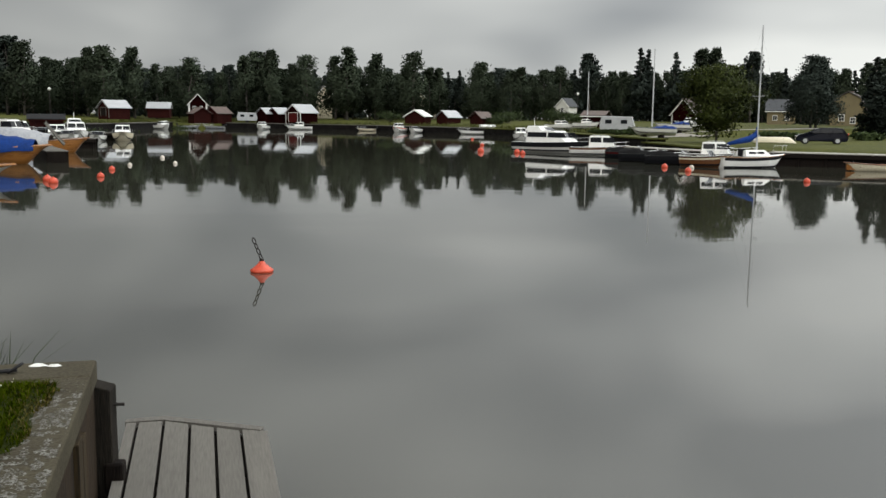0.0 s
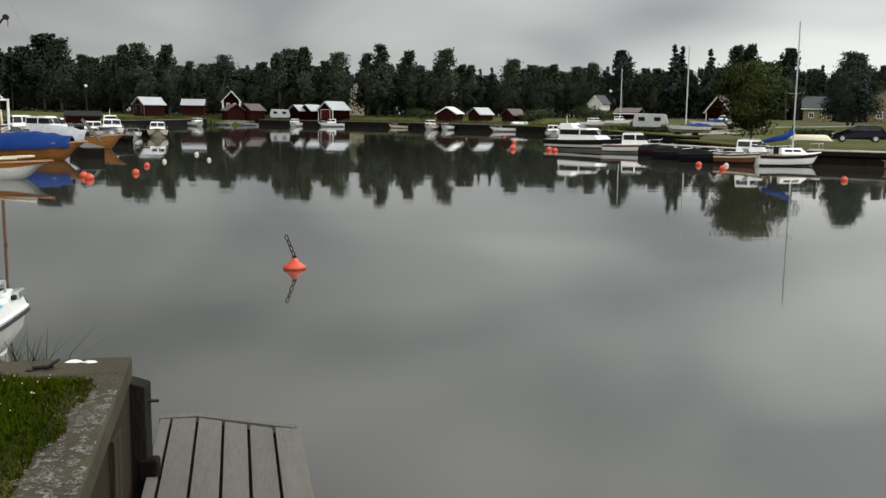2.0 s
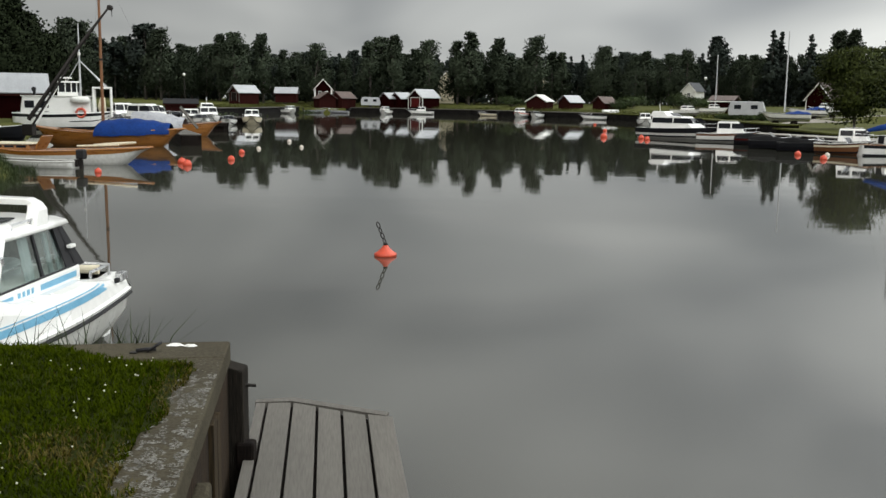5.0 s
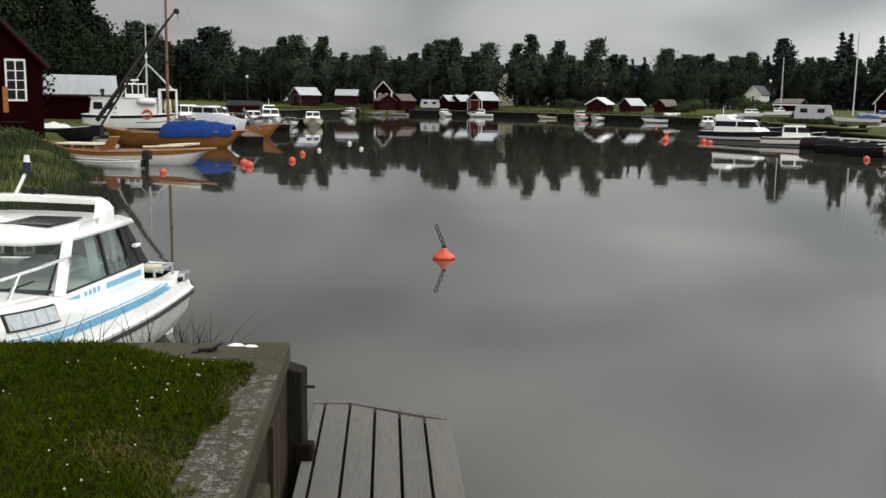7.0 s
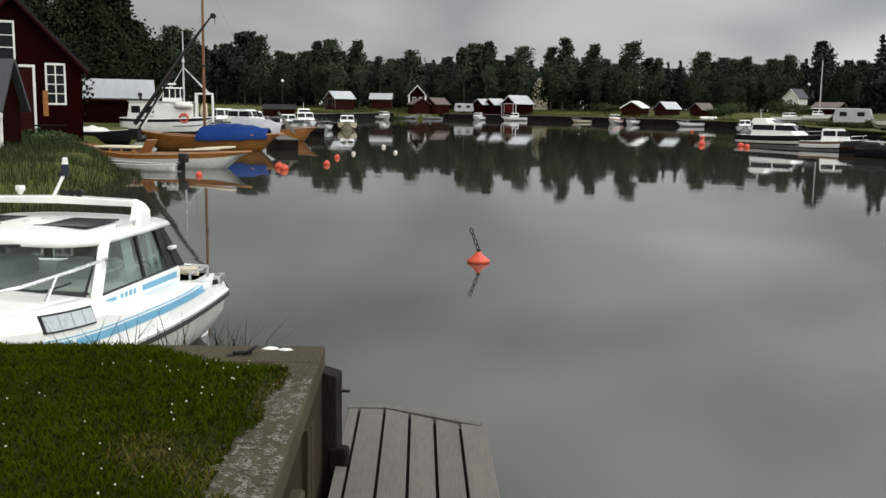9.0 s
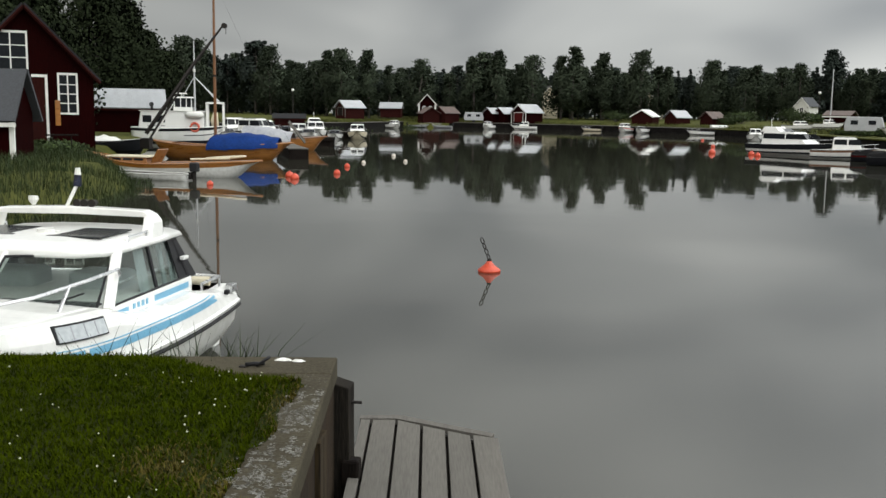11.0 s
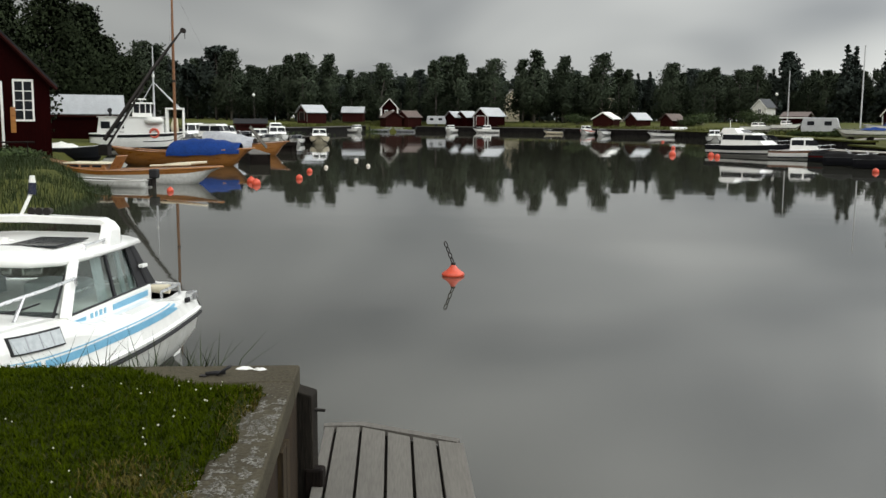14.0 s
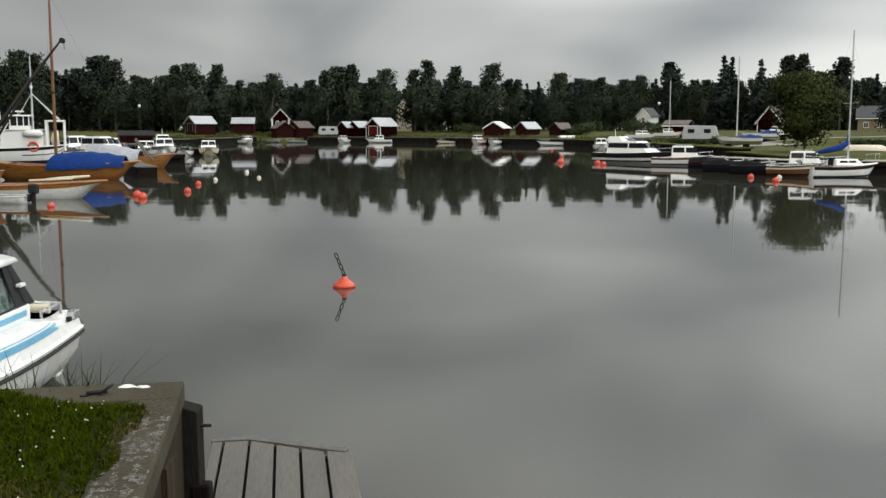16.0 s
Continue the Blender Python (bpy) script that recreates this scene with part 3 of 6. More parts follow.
for k, (x, y, sx) in enumerate(((-2.10, 6.45, 0.065), (-1.99, 6.44, 0.055))):
    bm = bmesh.new()
    r = random.Random(k)
    ringv = [bm.verts.new((x + sx * math.cos(a) * r.uniform(0.7, 1.15), y + 0.024 * math.sin(a) * r.uniform(0.5, 1.4), TOP + 0.003)) for a in [2 * math.pi * j / 14 for j in range(14)]]
    mid = [bm.verts.new(v.co * 0.5 + Vector((x, y, TOP + 0.012)) * 0.5) for v in ringv]
    for v in mid:
        v.co.z = TOP + 0.014 + 0.006 * r.random()
    for j in range(14):
        bm.faces.new((ringv[j], ringv[(j + 1) % 14], mid[(j + 1) % 14], mid[j]))
    bm.faces.new(mid)
    tagged(part("bird_lime", bm, DROPPING), "white splash of bird lime on the concrete coping", "stain", kind="stuff")

# fender pile at the corner
pile = thing("mooring_pile", -1.78, 6.72, -1.4, 0, "weathered dark timber pile with iron bolts against the quay corner", "pile")
bm = boxed(-0.095, -0.095, 0.0, 0.115, 0.095, 2.45, 0.012)
bmesh.ops.subdivide_edges(bm, edges=[e for e in bm.edges if abs(e.verts[0].co.z - e.verts[1].co.z) > 1], cuts=14)
for v in bm.verts:
    v.co += Vector((noise.noise(v.co * 3) * 0.012, noise.noise(v.co * 3 + Vector((5, 0, 0))) * 0.012, 0))
    if v.co.z > 2.4:
        v.co.z -= v.co.x * 0.28
part("post", bm, PILE, pile)
part("iron_bolt", tubed([(0.05, 0.0, 2.29), (0.185, 0.01, 2.285)], [0.014, 0.012], 8), IRON, pile, "protruding iron bolt")
bm = lathe([(0.0, 0.0), (0.024, 0.004), (0.024, 0.02), (0.0, 0.028)], 8)
bmesh.ops.transform(bm, matrix=pose(0.085, 0.0, 1.83, 0, 90, 0), verts=bm.verts)
part("bolt_head", bm, IRON, pile)
part("fender_block", boxed(0.05, -0.12, 1.66, 0.19, 0.0, 1.88, 0.02), PLANK_DARK, pile, "dark fender block")

# landing: long boards with rim boards round the end
PU = Vector((-0.155, 0.988, 0))
PV = Vector((0.988, 0.155, 0))
PZ = 0.35
landing = thing("landing_stage", -1.2, 7.0, 0, 8.9, "low grey plank landing stage floating beside the quay", "jetty")
P0 = Vector((-1.2, 7.0, 0))


def board(name, poly, z0, z1, material=PLANK):
    bm = prism([(v, u) for u, v in poly], "z", z0, z1, 0.004)
    return part(name, bm, material, landing)


edges = [-0.54, -0.435, -0.215, 0.005, 0.215, 0.425]


def far_end(v):
    return 1.05 if v < -0.22 else 1.05 - (v + 0.22) * 0.62


for k, (a, b) in enumerate(zip(edges, edges[1:])):
    g = 0.012
    board("plank", [(-5.8, a + g), (-5.8, b - g), (far_end(b - g) - 0.02, b - g), (far_end(a + g) - 0.02, a + g)], PZ - 0.045, PZ - 0.002 * (k % 2))
board("rim_board", [(-5.8, 0.436), (-5.8, 0.64), (0.56, 0.64), (far_end(0.436) - 0.002, 0.436)], PZ - 0.05, PZ + 0.004)
board("rim_board", [(1.052, -0.54), (1.052, -0.22), (far_end(0.6) + 0.06, 0.59), (far_end(0.6) + 0.14, 0.62), (1.16, -0.2), (1.13, -0.54)], PZ - 0.05, PZ + 0.004)
# dark sheet added below the boards so that the gaps read black
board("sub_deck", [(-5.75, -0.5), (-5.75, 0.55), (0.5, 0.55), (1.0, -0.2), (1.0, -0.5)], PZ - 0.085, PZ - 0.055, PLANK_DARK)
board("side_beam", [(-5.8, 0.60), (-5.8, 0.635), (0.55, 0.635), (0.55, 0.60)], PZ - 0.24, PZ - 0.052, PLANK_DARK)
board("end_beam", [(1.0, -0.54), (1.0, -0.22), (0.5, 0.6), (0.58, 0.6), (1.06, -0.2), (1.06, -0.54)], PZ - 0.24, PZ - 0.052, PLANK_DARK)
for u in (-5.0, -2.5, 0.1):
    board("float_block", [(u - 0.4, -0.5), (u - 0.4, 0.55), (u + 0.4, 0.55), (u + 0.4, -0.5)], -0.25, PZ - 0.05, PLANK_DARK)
# far inland side behind the viewer
bm = bmesh.new()
box(bm, -30, -30, -1.6, 60, 0.6, TOP)
tagged(part("embankment", bm, GRASS), "grassy embankment behind the landing stage", "bank", kind="structure")


# ---------------------------------------------------------------- trees
def tree_kind(name, kind, height, radius, tufts, size, leaf, seed, label):
    """One tree at the origin: tapered trunk with limbs, and a crown of small tufts gathered round the limb ends."""
    rng = np.random.default_rng(seed)
    tree = thing(name, 0, 0, 0, 0, label, "tree", "harbour trees")
    bm = bmesh.new()
    bend = [Vector((0, 0, -0.4))] + [Vector((rng.normal(0, 0.02) * height * t, rng.normal(0, 0.02) * height * t, height * t)) for t in (0.2, 0.45, 0.7, 0.96)]
    tube(bm, bend, [height * 0.017, height * 0.014, height * 0.01, height * 0.006, 0.02], 7)
    cents = []
    if kind == "spruce":
        rows = 17
        for r in range(rows):
            t = 0.07 + 0.93 * r / rows
            reach = radius * (1 - t) ** 0.85 * rng.uniform(0.75, 1.15) + 0.15
            n = max(4, int(10 * (1 - t) + 4))
            for a in rng.uniform(0, 2 * math.pi, n):
                ln = reach * rng.uniform(0.6, 1.1)
                k = max(3, int(tufts * ln / (rows * n * radius * 0.42)))
                s = rng.random(k) ** 0.7
                c = np.stack([np.cos(a) * ln * s, np.sin(a) * ln * s, height * t - 0.25 * ln * s ** 1.5], -1)
                cents.append(c + rng.normal(size=c.shape) * (0.1 + 0.06 * ln))
        cents.append(np.stack([rng.normal(0, 0.12, 30), rng.normal(0, 0.12, 30), height * rng.uniform(0.9, 1.0, 30)], -1))
    else:
        low = {"birch": 0.16, "pine": 0.48, "round": 0.22}[kind]
        nb = {"birch": 46, "pine": 26, "round": 52}[kind]
        for b in range(nb):
            t = low + (0.97 - low) * (b + rng.random()) / nb
            q = (t - low) / (1 - low)
            prof = {"birch": (1 - q) ** 0.62 * min(1, q * 3.6 + 0.6) * 1.2, "pine": (1 - q) ** 0.4 * min(1, q * 5 + 0.35), "round": math.sin(math.pi * min(1, q * 0.72 + 0.22)) ** 0.8 * min(1, 0.25 + q * 2.4)}[kind]
            a = rng.uniform(0, 2 * math.pi)
            ln = radius * prof * rng.uniform(0.45, 1.08)
            start = Vector((0, 0, height * max(0.08, t - 0.16)))
            end = Vector((math.cos(a) * ln, math.sin(a) * ln, height * t))
            if b % 2 == 0:
                tube(bm, [start, start.lerp(end, 0.5) + Vector((0, 0, -0.02 * height)), end], [height * 0.0045, height * 0.003, 0.015], 5)
            k = int(tufts / nb * rng.uniform(0.6, 1.4))
            sig = radius * rng.uniform(0.15, 0.32) * (1.0 - 0.4 * q)
            along = np.array(end)[None] * (0.72 + 0.34 * rng.random((k, 1)))
            along[:, 2] = end.z + (along[:, 2] - end.z) * 0.3
            cents.append(along + np.clip(rng.normal(size=(k, 3)), -1.7, 1.7) * np.array([sig, sig, sig * (0.75 if kind != "birch" else 1.15)]))
    part("trunk", bm, BARK, tree, smooth=True)
    c = np.concatenate(cents)
    c[:, 2] = np.maximum(c[:, 2], height * 0.05)
    over = c[:, 2] - height * 0.93
    c[:, 2] = np.where(over > 0, height * 0.93 + over * 0.45, c[:, 2])
    link("crown", cloud_mesh("crown", c, size, rng, heart=(0, 0, height * 0.42)), leaf, tree)
    return tree


BIRCHES = [tree_kind("birch_tree", "birch", 16.0, r, 4600, 0.18, LEAF, s, "tall dark green birch at the edge of the woods") for r, s in ((3.2, 1), (4.0, 2), (2.6, 3), (3.5, 4), (2.9, 5))]
SPRUCES = [tree_kind("spruce_tree", "spruce", 16.0, r, 3000, 0.24, LEAF_SPRUCE, s, "dark pointed spruce at the edge of the woods") for r, s in ((2.7, 7), (2.2, 8), (3.1, 9))]
PINES = [tree_kind("pine_tree", "pine", 16.0, r, 2600, 0.25, LEAF_SPRUCE, s, "tall dark pine with a high ragged crown") for r, s in ((3.6, 12), (3.0, 13))]
stock = {"b": BIRCHES, "s": SPRUCES, "p": PINES}
used = set()
trng = random.Random(4)


def plant(kind, x, y, top, widen=1.0):
    """A tree of a kind with its top at that height above the water."""
    base = gz(x, y)
    pick = trng.choice(stock[kind])
    s = (top - base) / 15.3
    m = pose(x, y, base, 0, 0, trng.uniform(0, 360))
    widen *= 1.15 if kind == "b" else 1.0
    if pick.name not in used:
        used.add(pick.name)
        pick.matrix_basis = m @ Matrix.Diagonal((s * widen, s * widen, s, 1))
        return pick
    old = pick.scale.copy()
    pick.scale = (s * widen, s * widen, s)
    t = copy_thing(pick, m)
    pick.scale = old
    return t


LANDMARKS = [
    ('b', -94.9, 220.6, 20.4),
    ('b', -93.2, 225.6, 20.0),
    ('p', -81.7, 234.3, 20.4),
    ('b', -76.3, 229.8, 19.0),
    ('b', -64.0, 237.7, 18.5),
    ('b', -59.2, 232.7, 18.5),
    ('b', -53.4, 238.2, 18.7),
    ('b', -41.0, 244.7, 16.7),
    ('b', -27.0, 240.6, 17.4),
    ('b', -24.6, 244.9, 18.6),
    ('b', -20.9, 239.2, 18.8),
    ('b', -12.4, 243.8, 17.8),
    ('b', -2.1, 239.8, 19.8),
    ('b', -5.1, 243.8, 17.9),
    ('b', 5.6, 247.8, 18.9),
    ('b', 14.5, 241.4, 19.0),
    ('b', 31.8, 243.8, 16.9),
    ('p', 57.1, 232.9, 19.0),
    ('s', 70.1, 233.5, 20.6),
    ('s', 73.3, 236.8, 20.4),
    ('s', 77.6, 229.1, 19.4),
    ('b', 84.8, 230.8, 20.5),
    ('b', 85.7, 224.0, 20.3),
    ('p', 95.2, 224.5, 19.7),
    ('b', 110.8, 221.7, 17.7),
    ('b', 120.1, 210.0, 17.5),
]
for kind, x, y, top in LANDMARKS:
    plant(kind, x, y, top)
# the rest of the treeline: two staggered rows round the basin
for row, (dist, count, low, high) in enumerate(((249.0, 98, 13.0, 16.2), (272.0, 84, 13.6, 16.6))):
    for k in range(count):
        a = -33.5 + 70.0 * (k + trng.uniform(-0.3, 0.3)) / count
        if row == 0 and abs(a - 1.65) < 0.62:
            continue
        d = dist + trng.uniform(-5, 7)
        top = trng.uniform(low, high) + (3.0 if a > 19 else 1.2 if a > 13 or a < -18 else 0)
        plant(trng.choice("bbbbsp" if row == 0 else "bbsp"), -d * math.sin(radians(a)), d * math.cos(radians(a)), top, 0.95 if row == 0 else 1.15)
for x, y, top in ((66.87, 134.13, 11.4), (57.85, 102.72, 10.2), (58.56, 98.85, 10.6)):
    plant("s" if x < 60 else "p", x, y, top, 1.25)

for k, (x, y, h, r) in enumerate(((66.2, 134.4, 10.6, 3.3), (67.3, 114.3, 9.6, 3.0))):
    t = tree_kind("conifer_tree", "birch", h, r, 13000, 0.11, LEAF_SPRUCE, 90 + k, "broad dense dark conifer beside the yellow houses")
    t.matrix_basis = pose(x, y, gz(x, y), 0, 0, 50 * k)

# woods behind: one mass of tufts with an uneven top, and low scrub before it
rng = np.random.default_rng(21)
cents = []
for k in range(420):
    a = rng.uniform(-46, 58)
    d = rng.uniform(262, 310)
    x, y = -d * math.sin(radians(a)), d * math.cos(radians(a))
    if on_grid(DD, x, y) < 6:
        continue
    h, r = rng.uniform(9.5, 13.5), rng.uniform(2.0, 4.5)
    n = 110
    q = rng.random(n)
    ang = rng.uniform(0, 2 * math.pi, n)
    rad = r * (1 - q ** 2.2) * np.sqrt(rng.random(n))
    cents.append(np.stack([x + rad * np.cos(ang), y + rad * np.sin(ang), gz(x, y) + h * q], -1))
tagged(link("woods", cloud_mesh("woods", np.concatenate(cents), 0.75, rng), LEAF_SPRUCE), "dense dark mixed woods behind the harbour", "woods", kind="stuff")


def shrub(x, y, h, r, leaf, seed, label, n=420, size=0.16):
    rng = np.random.default_rng(seed)
    ob = thing("shrub", x, y, gz(x, y), 0, label, "shrub", "shrubs by the water")
    bm = bmesh.new()
    c = []
    for b in range(14):
        a, ln, t = rng.uniform(0, 6.28), r * rng.uniform(0.2, 0.85), rng.uniform(0.35, 0.95)
        e = Vector((math.cos(a) * ln, math.sin(a) * ln, h * t))
        tube(bm, [(0, 0, -0.2), e * 0.6, e], [0.04, 0.025, 0.01], 5)
        c.append(np.array(e)[None] + rng.normal(size=(n // 14, 3)) * np.array([r * 0.26, r * 0.26, h * 0.16]))
    part("stems", bm, BARK, ob)
    c = np.concatenate(c)
    c[:, 2] = np.abs(c[:, 2])
    link("foliage", cloud_mesh("foliage", c, size, rng, heart=(0, 0, 0.1)), leaf, ob)
    return ob


for k, (x, y, h, r) in enumerate([
    (41.8, 200.5, 2.5, 3.0),
    (44.2, 194.9, 2.0, 3.0),
    (32.4, 202.2, 2.2, 3.5),
    (29.3, 197.7, 1.6, 2.5),
    (8.0, 224.7, 2.0, 3.5),
    (36.1, 122.6, 0.5, 1.6),
    (35.5, 127.0, 0.5, 1.6),
    (34.9, 135.4, 0.5, 1.6),
    (45.5, 102.2, 0.7, 1.4),
    (45.3, 95.7, 0.6, 1.2),
    (45.7, 93.3, 0.5, 1.2),
    (50.8, 90.6, 0.6, 1.4),
    (34.6, 112.7, 0.9, 1.5),
    (-24.3, 42.7, 0.4, 0.9),
    (-23.5, 39.7, 0.45, 0.9),
    (-36.6, 161.0, 1.5, 2.5),
    (-37.8, 211.8, 2.0, 3.5),
    (-45.4, 164.0, 2.0, 3.5),
    (-51.3, 157.0, 2.5, 4.0),
]):
    shrub(x, y, h, r, BUSH, 40 + k, "low green shrub on the grassy shore", *((2600, 0.055) if y < 70 else (900, 0.15)))

# broad maple on the meadow
maple = tree_kind("maple_tree", "round", 7.7, 3.4, 17000, 0.09, LEAF_BRIGHT, 31, "broad yellow-green maple standing alone on the meadow")
mx, my = 35.07, 90.29
maple.matrix_basis = pose(mx, my, gz(mx, my) - 0.05, 0, 0, 40)
# large birches beside the red house, shade put into a darker leaf colour
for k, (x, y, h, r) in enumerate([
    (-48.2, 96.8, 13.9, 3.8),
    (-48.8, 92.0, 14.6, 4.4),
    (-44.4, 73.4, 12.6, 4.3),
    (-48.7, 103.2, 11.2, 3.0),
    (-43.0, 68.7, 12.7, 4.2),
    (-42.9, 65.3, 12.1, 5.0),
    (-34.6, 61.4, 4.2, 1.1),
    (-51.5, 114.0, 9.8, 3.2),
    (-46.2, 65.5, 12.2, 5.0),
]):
    t = tree_kind("alder_tree", "birch", h, r, 13000, 0.14, LEAF_SHADED, 60 + k, "large dense birch behind the red house, leaves coloured for shade")
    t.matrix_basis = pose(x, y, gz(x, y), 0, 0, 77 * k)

# reeds and tall grass on the bank
rng = np.random.default_rng(8)
spots, grassy = [], []
while len(spots) < 16000:
    t = rng.random()
    y = 15 + 30 * t
    edge = np.interp(y, [12, 18, 23.5, 28.5, 35.5, 41, 49], [-10, -12.5, -14.3, -15, -17, -20, -25])
    x = edge - 9.5 * rng.random() ** 1.2 + 0.4
    d = on_grid(DD, x, y)
    if -1.0 + 0.8 * noise.noise((x * 0.5, y * 0.5, 0)) < d < 8 and noise.noise((x * 0.35, y * 0.35, 3)) > -0.45:
        spots.append(Vector((x, y, max(gz(x, y), -0.15) - 0.05)))
blades("bank_reeds", spots, 0.44, 0.012, 0.6, REED, rng, "tall green reeds and grass on the sloping bank", "reeds")
rng = np.random.default_rng(9)
spots = []
for k in range(220):
    spots.append(quay_pt(rng.uniform(0.06, 0.55), rng.uniform(0.7, 2.0) if k % 4 else rng.uniform(0.55, 0.8), 0.7 + 0.15 * rng.random()))
blades("quay_weeds", spots, 0.50, 0.006, 0.8, REED, rng, "thin reed stalks growing before the quay front", "reeds")

# rough grass along the edge of the far and eastern shore
rng = np.random.default_rng(14)
spots = []
for (ax, ay), (bx, by) in zip(SHORE[9:20], SHORE[10:21]):
    n = int(math.hypot(bx - ax, by - ay) * 42)
    nx, ny = (by - ay), -(bx - ax)
    ln = math.hypot(nx, ny)
    for k in range(n):
        t, o = rng.random(), 2.2 + 4.5 * rng.random() ** 1.4
        x, y = ax + (bx - ax) * t + nx / ln * o, ay + (by - ay) * t + ny / ln * o
        if on_grid(DD, x, y) > 1.0 and noise.noise((x * 0.25, y * 0.25, 5)) > -0.25:
            spots.append(Vector((x, y, gz(x, y) - 0.05)))
blades("shore_grass", spots, 0.85, 0.05, 0.6, OLIVE_GRASS, rng, "rough olive grass along the shore edge", "grass")


# ---------------------------------------------------------------- buildings
def window(parent, x, z, w, h, y, panes=(2, 3), face=-1, frame_mat=None, arch=0.09):
    """A framed window in a wall that faces -y (face -1) of its building, its glass set back."""
    frame_mat = frame_mat or WHITE_PAINT
    bm = bmesh.new()
    t = arch
    y0, y1 = (y - 0.05, y + 0.03)
    box(bm, x - w / 2 - t, y0, z - t, x + w / 2 + t, y1, z, 0)
    box(bm, x - w / 2 - t, y0, z + h, x + w / 2 + t, y1, z + h + t * 1.2, 0)
    box(bm, x - w / 2 - t, y0, z, x - w / 2, y1, z + h, 0)
    box(bm, x + w / 2, y0, z, x + w / 2 + t, y1, z + h, 0)
    win = part("window", bm, frame_mat, parent, "white-framed window")
    nx, nz = panes
    for i in range(1, nx):
        xx = x - w / 2 + w * i / nx
        part("glazing_bar", boxed(xx - 0.03, y - 0.035, z, xx + 0.03, y + 0.02, z + h), frame_mat, win)
    for j in range(1, nz):
        zz = z + h * j / nz
        part("glazing_bar", boxed(x - w / 2, y - 0.03, zz - 0.022, x + w / 2, y + 0.018, zz + 0.022), frame_mat, win)
    part("pane", boxed(x - w / 2, y - 0.012, z, x + w / 2, y + 0.008, z + h), GLASS_DARK, win)
    return win


def house(name, x, y, yaw, w, d, wall_h, ridge_h, wall_mat, roof_mat, label, category="house", ridge="y", over=0.3, trim=WHITE_PAINT, doors=(), wins=(), z=None, group="", corner=0.12, chimney=None, gambrel=False):
    """A gabled building. Its front wall lies in y = 0 and faces -y; the ridge runs along y (gable to the front) or x."""
    base = gz(x, y) if z is None else z
    h = thing(name, x, y, base, yaw, label, category, group)
    if gambrel:
        kx, kz = w * 0.33, wall_h + (ridge_h - wall_h) * 0.68
        part("wall", prism([(-w / 2, -0.6), (w / 2, -0.6), (w / 2, wall_h), (kx, kz), (0, ridge_h), (-kx, kz), (-w / 2, wall_h)], "y", 0, d), wall_mat, h)
        for s in (-1, 1):
            low = [(s * kx, -over, kz + 0.1), (s * (w / 2 + over), -over, wall_h - 0.2), (s * (w / 2 + over), d + over, wall_h - 0.2), (s * kx, d + over, kz + 0.1)]
            high = [(0, -over, ridge_h + 0.12), (s * kx, -over, kz + 0.12), (s * kx, d + over, kz + 0.12), (0, d + over, ridge_h + 0.12)]
            part("roof", slab(low, 0.11 * -s), roof_mat, h)
            part("roof", slab(high, 0.11 * -s), roof_mat, h)
    elif ridge == "y":
        part("wall", prism([(-w / 2, -0.6), (w / 2, -0.6), (w / 2, wall_h), (0, ridge_h), (-w / 2, wall_h)], "y", 0, d), wall_mat, h)
        sl = (ridge_h - wall_h) / (w / 2)
        for s in (-1, 1):
            e = s * (w / 2 + over)
            c = [(0, -over, ridge_h + 0.12), (e, -over, wall_h - sl * over + 0.12), (e, d + over, wall_h - sl * over + 0.12), (0, d + over, ridge_h + 0.12)]
            part("roof", slab(c if s < 0 else c, 0.11 * (1 if s > 0 else -1) * -1), roof_mat, h)
            bm = bmesh.new()
            tube(bm, [(0, -over + 0.01, ridge_h + 0.03), (e, -over + 0.01, wall_h - sl * over + 0.03)], 0.09, 4)
            part("verge_board", bm, trim, h)
    else:
        part("wall", prism([(0, -0.6), (d, -0.6), (d, wall_h), (d / 2, ridge_h), (0, wall_h)], "x", -w / 2, w / 2), wall_mat, h)
        sl = (ridge_h - wall_h) / (d / 2)
        for s in (-1, 1):
            ye = d / 2 + s * (d / 2 + over)
            c = [(-w / 2 - over, d / 2, ridge_h + 0.12), (w / 2 + over, d / 2, ridge_h + 0.12), (w / 2 + over, ye, wall_h - sl * over + 0.12), (-w / 2 - over, ye, wall_h - sl * over + 0.12)]
            part("roof", slab(c, 0.11 * s * -1), roof_mat, h)
        part("eaves_board", boxed(-w / 2 - over, -over - 0.03, wall_h - sl * over - 0.06, w / 2 + over, -over - 0.005, wall_h - sl * over + 0.10), trim, h)
    if corner:
        for cx in (-w / 2, w / 2):
            part("corner_board", boxed(cx - corner / 2, -0.03, -0.3, cx + corner / 2, 0.06, wall_h - 0.05), trim, h)
    for dx, dw, dh, dm in doors:
        dr = part("door", boxed(dx - dw / 2, -0.05, 0.02, dx + dw / 2, 0.02, dh), dm, h, "boarded double door")
        bm = bmesh.new()
        box(bm, dx - dw / 2 - 0.1, -0.07, 0, dx - dw / 2, 0.0, dh)
        box(bm, dx + dw / 2, -0.07, 0, dx + dw / 2 + 0.1, 0.0, dh)
        box(bm, dx - dw / 2 - 0.1, -0.07, dh, dx + dw / 2 + 0.1, 0.0, dh + 0.1)
        part("door_frame", bm, trim, dr)
    for wx, wz, ww, wh, pn in wins:
        window(h, wx, wz, ww, wh, 0.0, pn)
    if chimney:
        cx, cy, ch = chimney
        part("chimney", boxed(cx - 0.3, cy - 0.3, wall_h, cx + 0.3, cy + 0.3, ch, 0.03), ROOF_RUST, h)
    return h


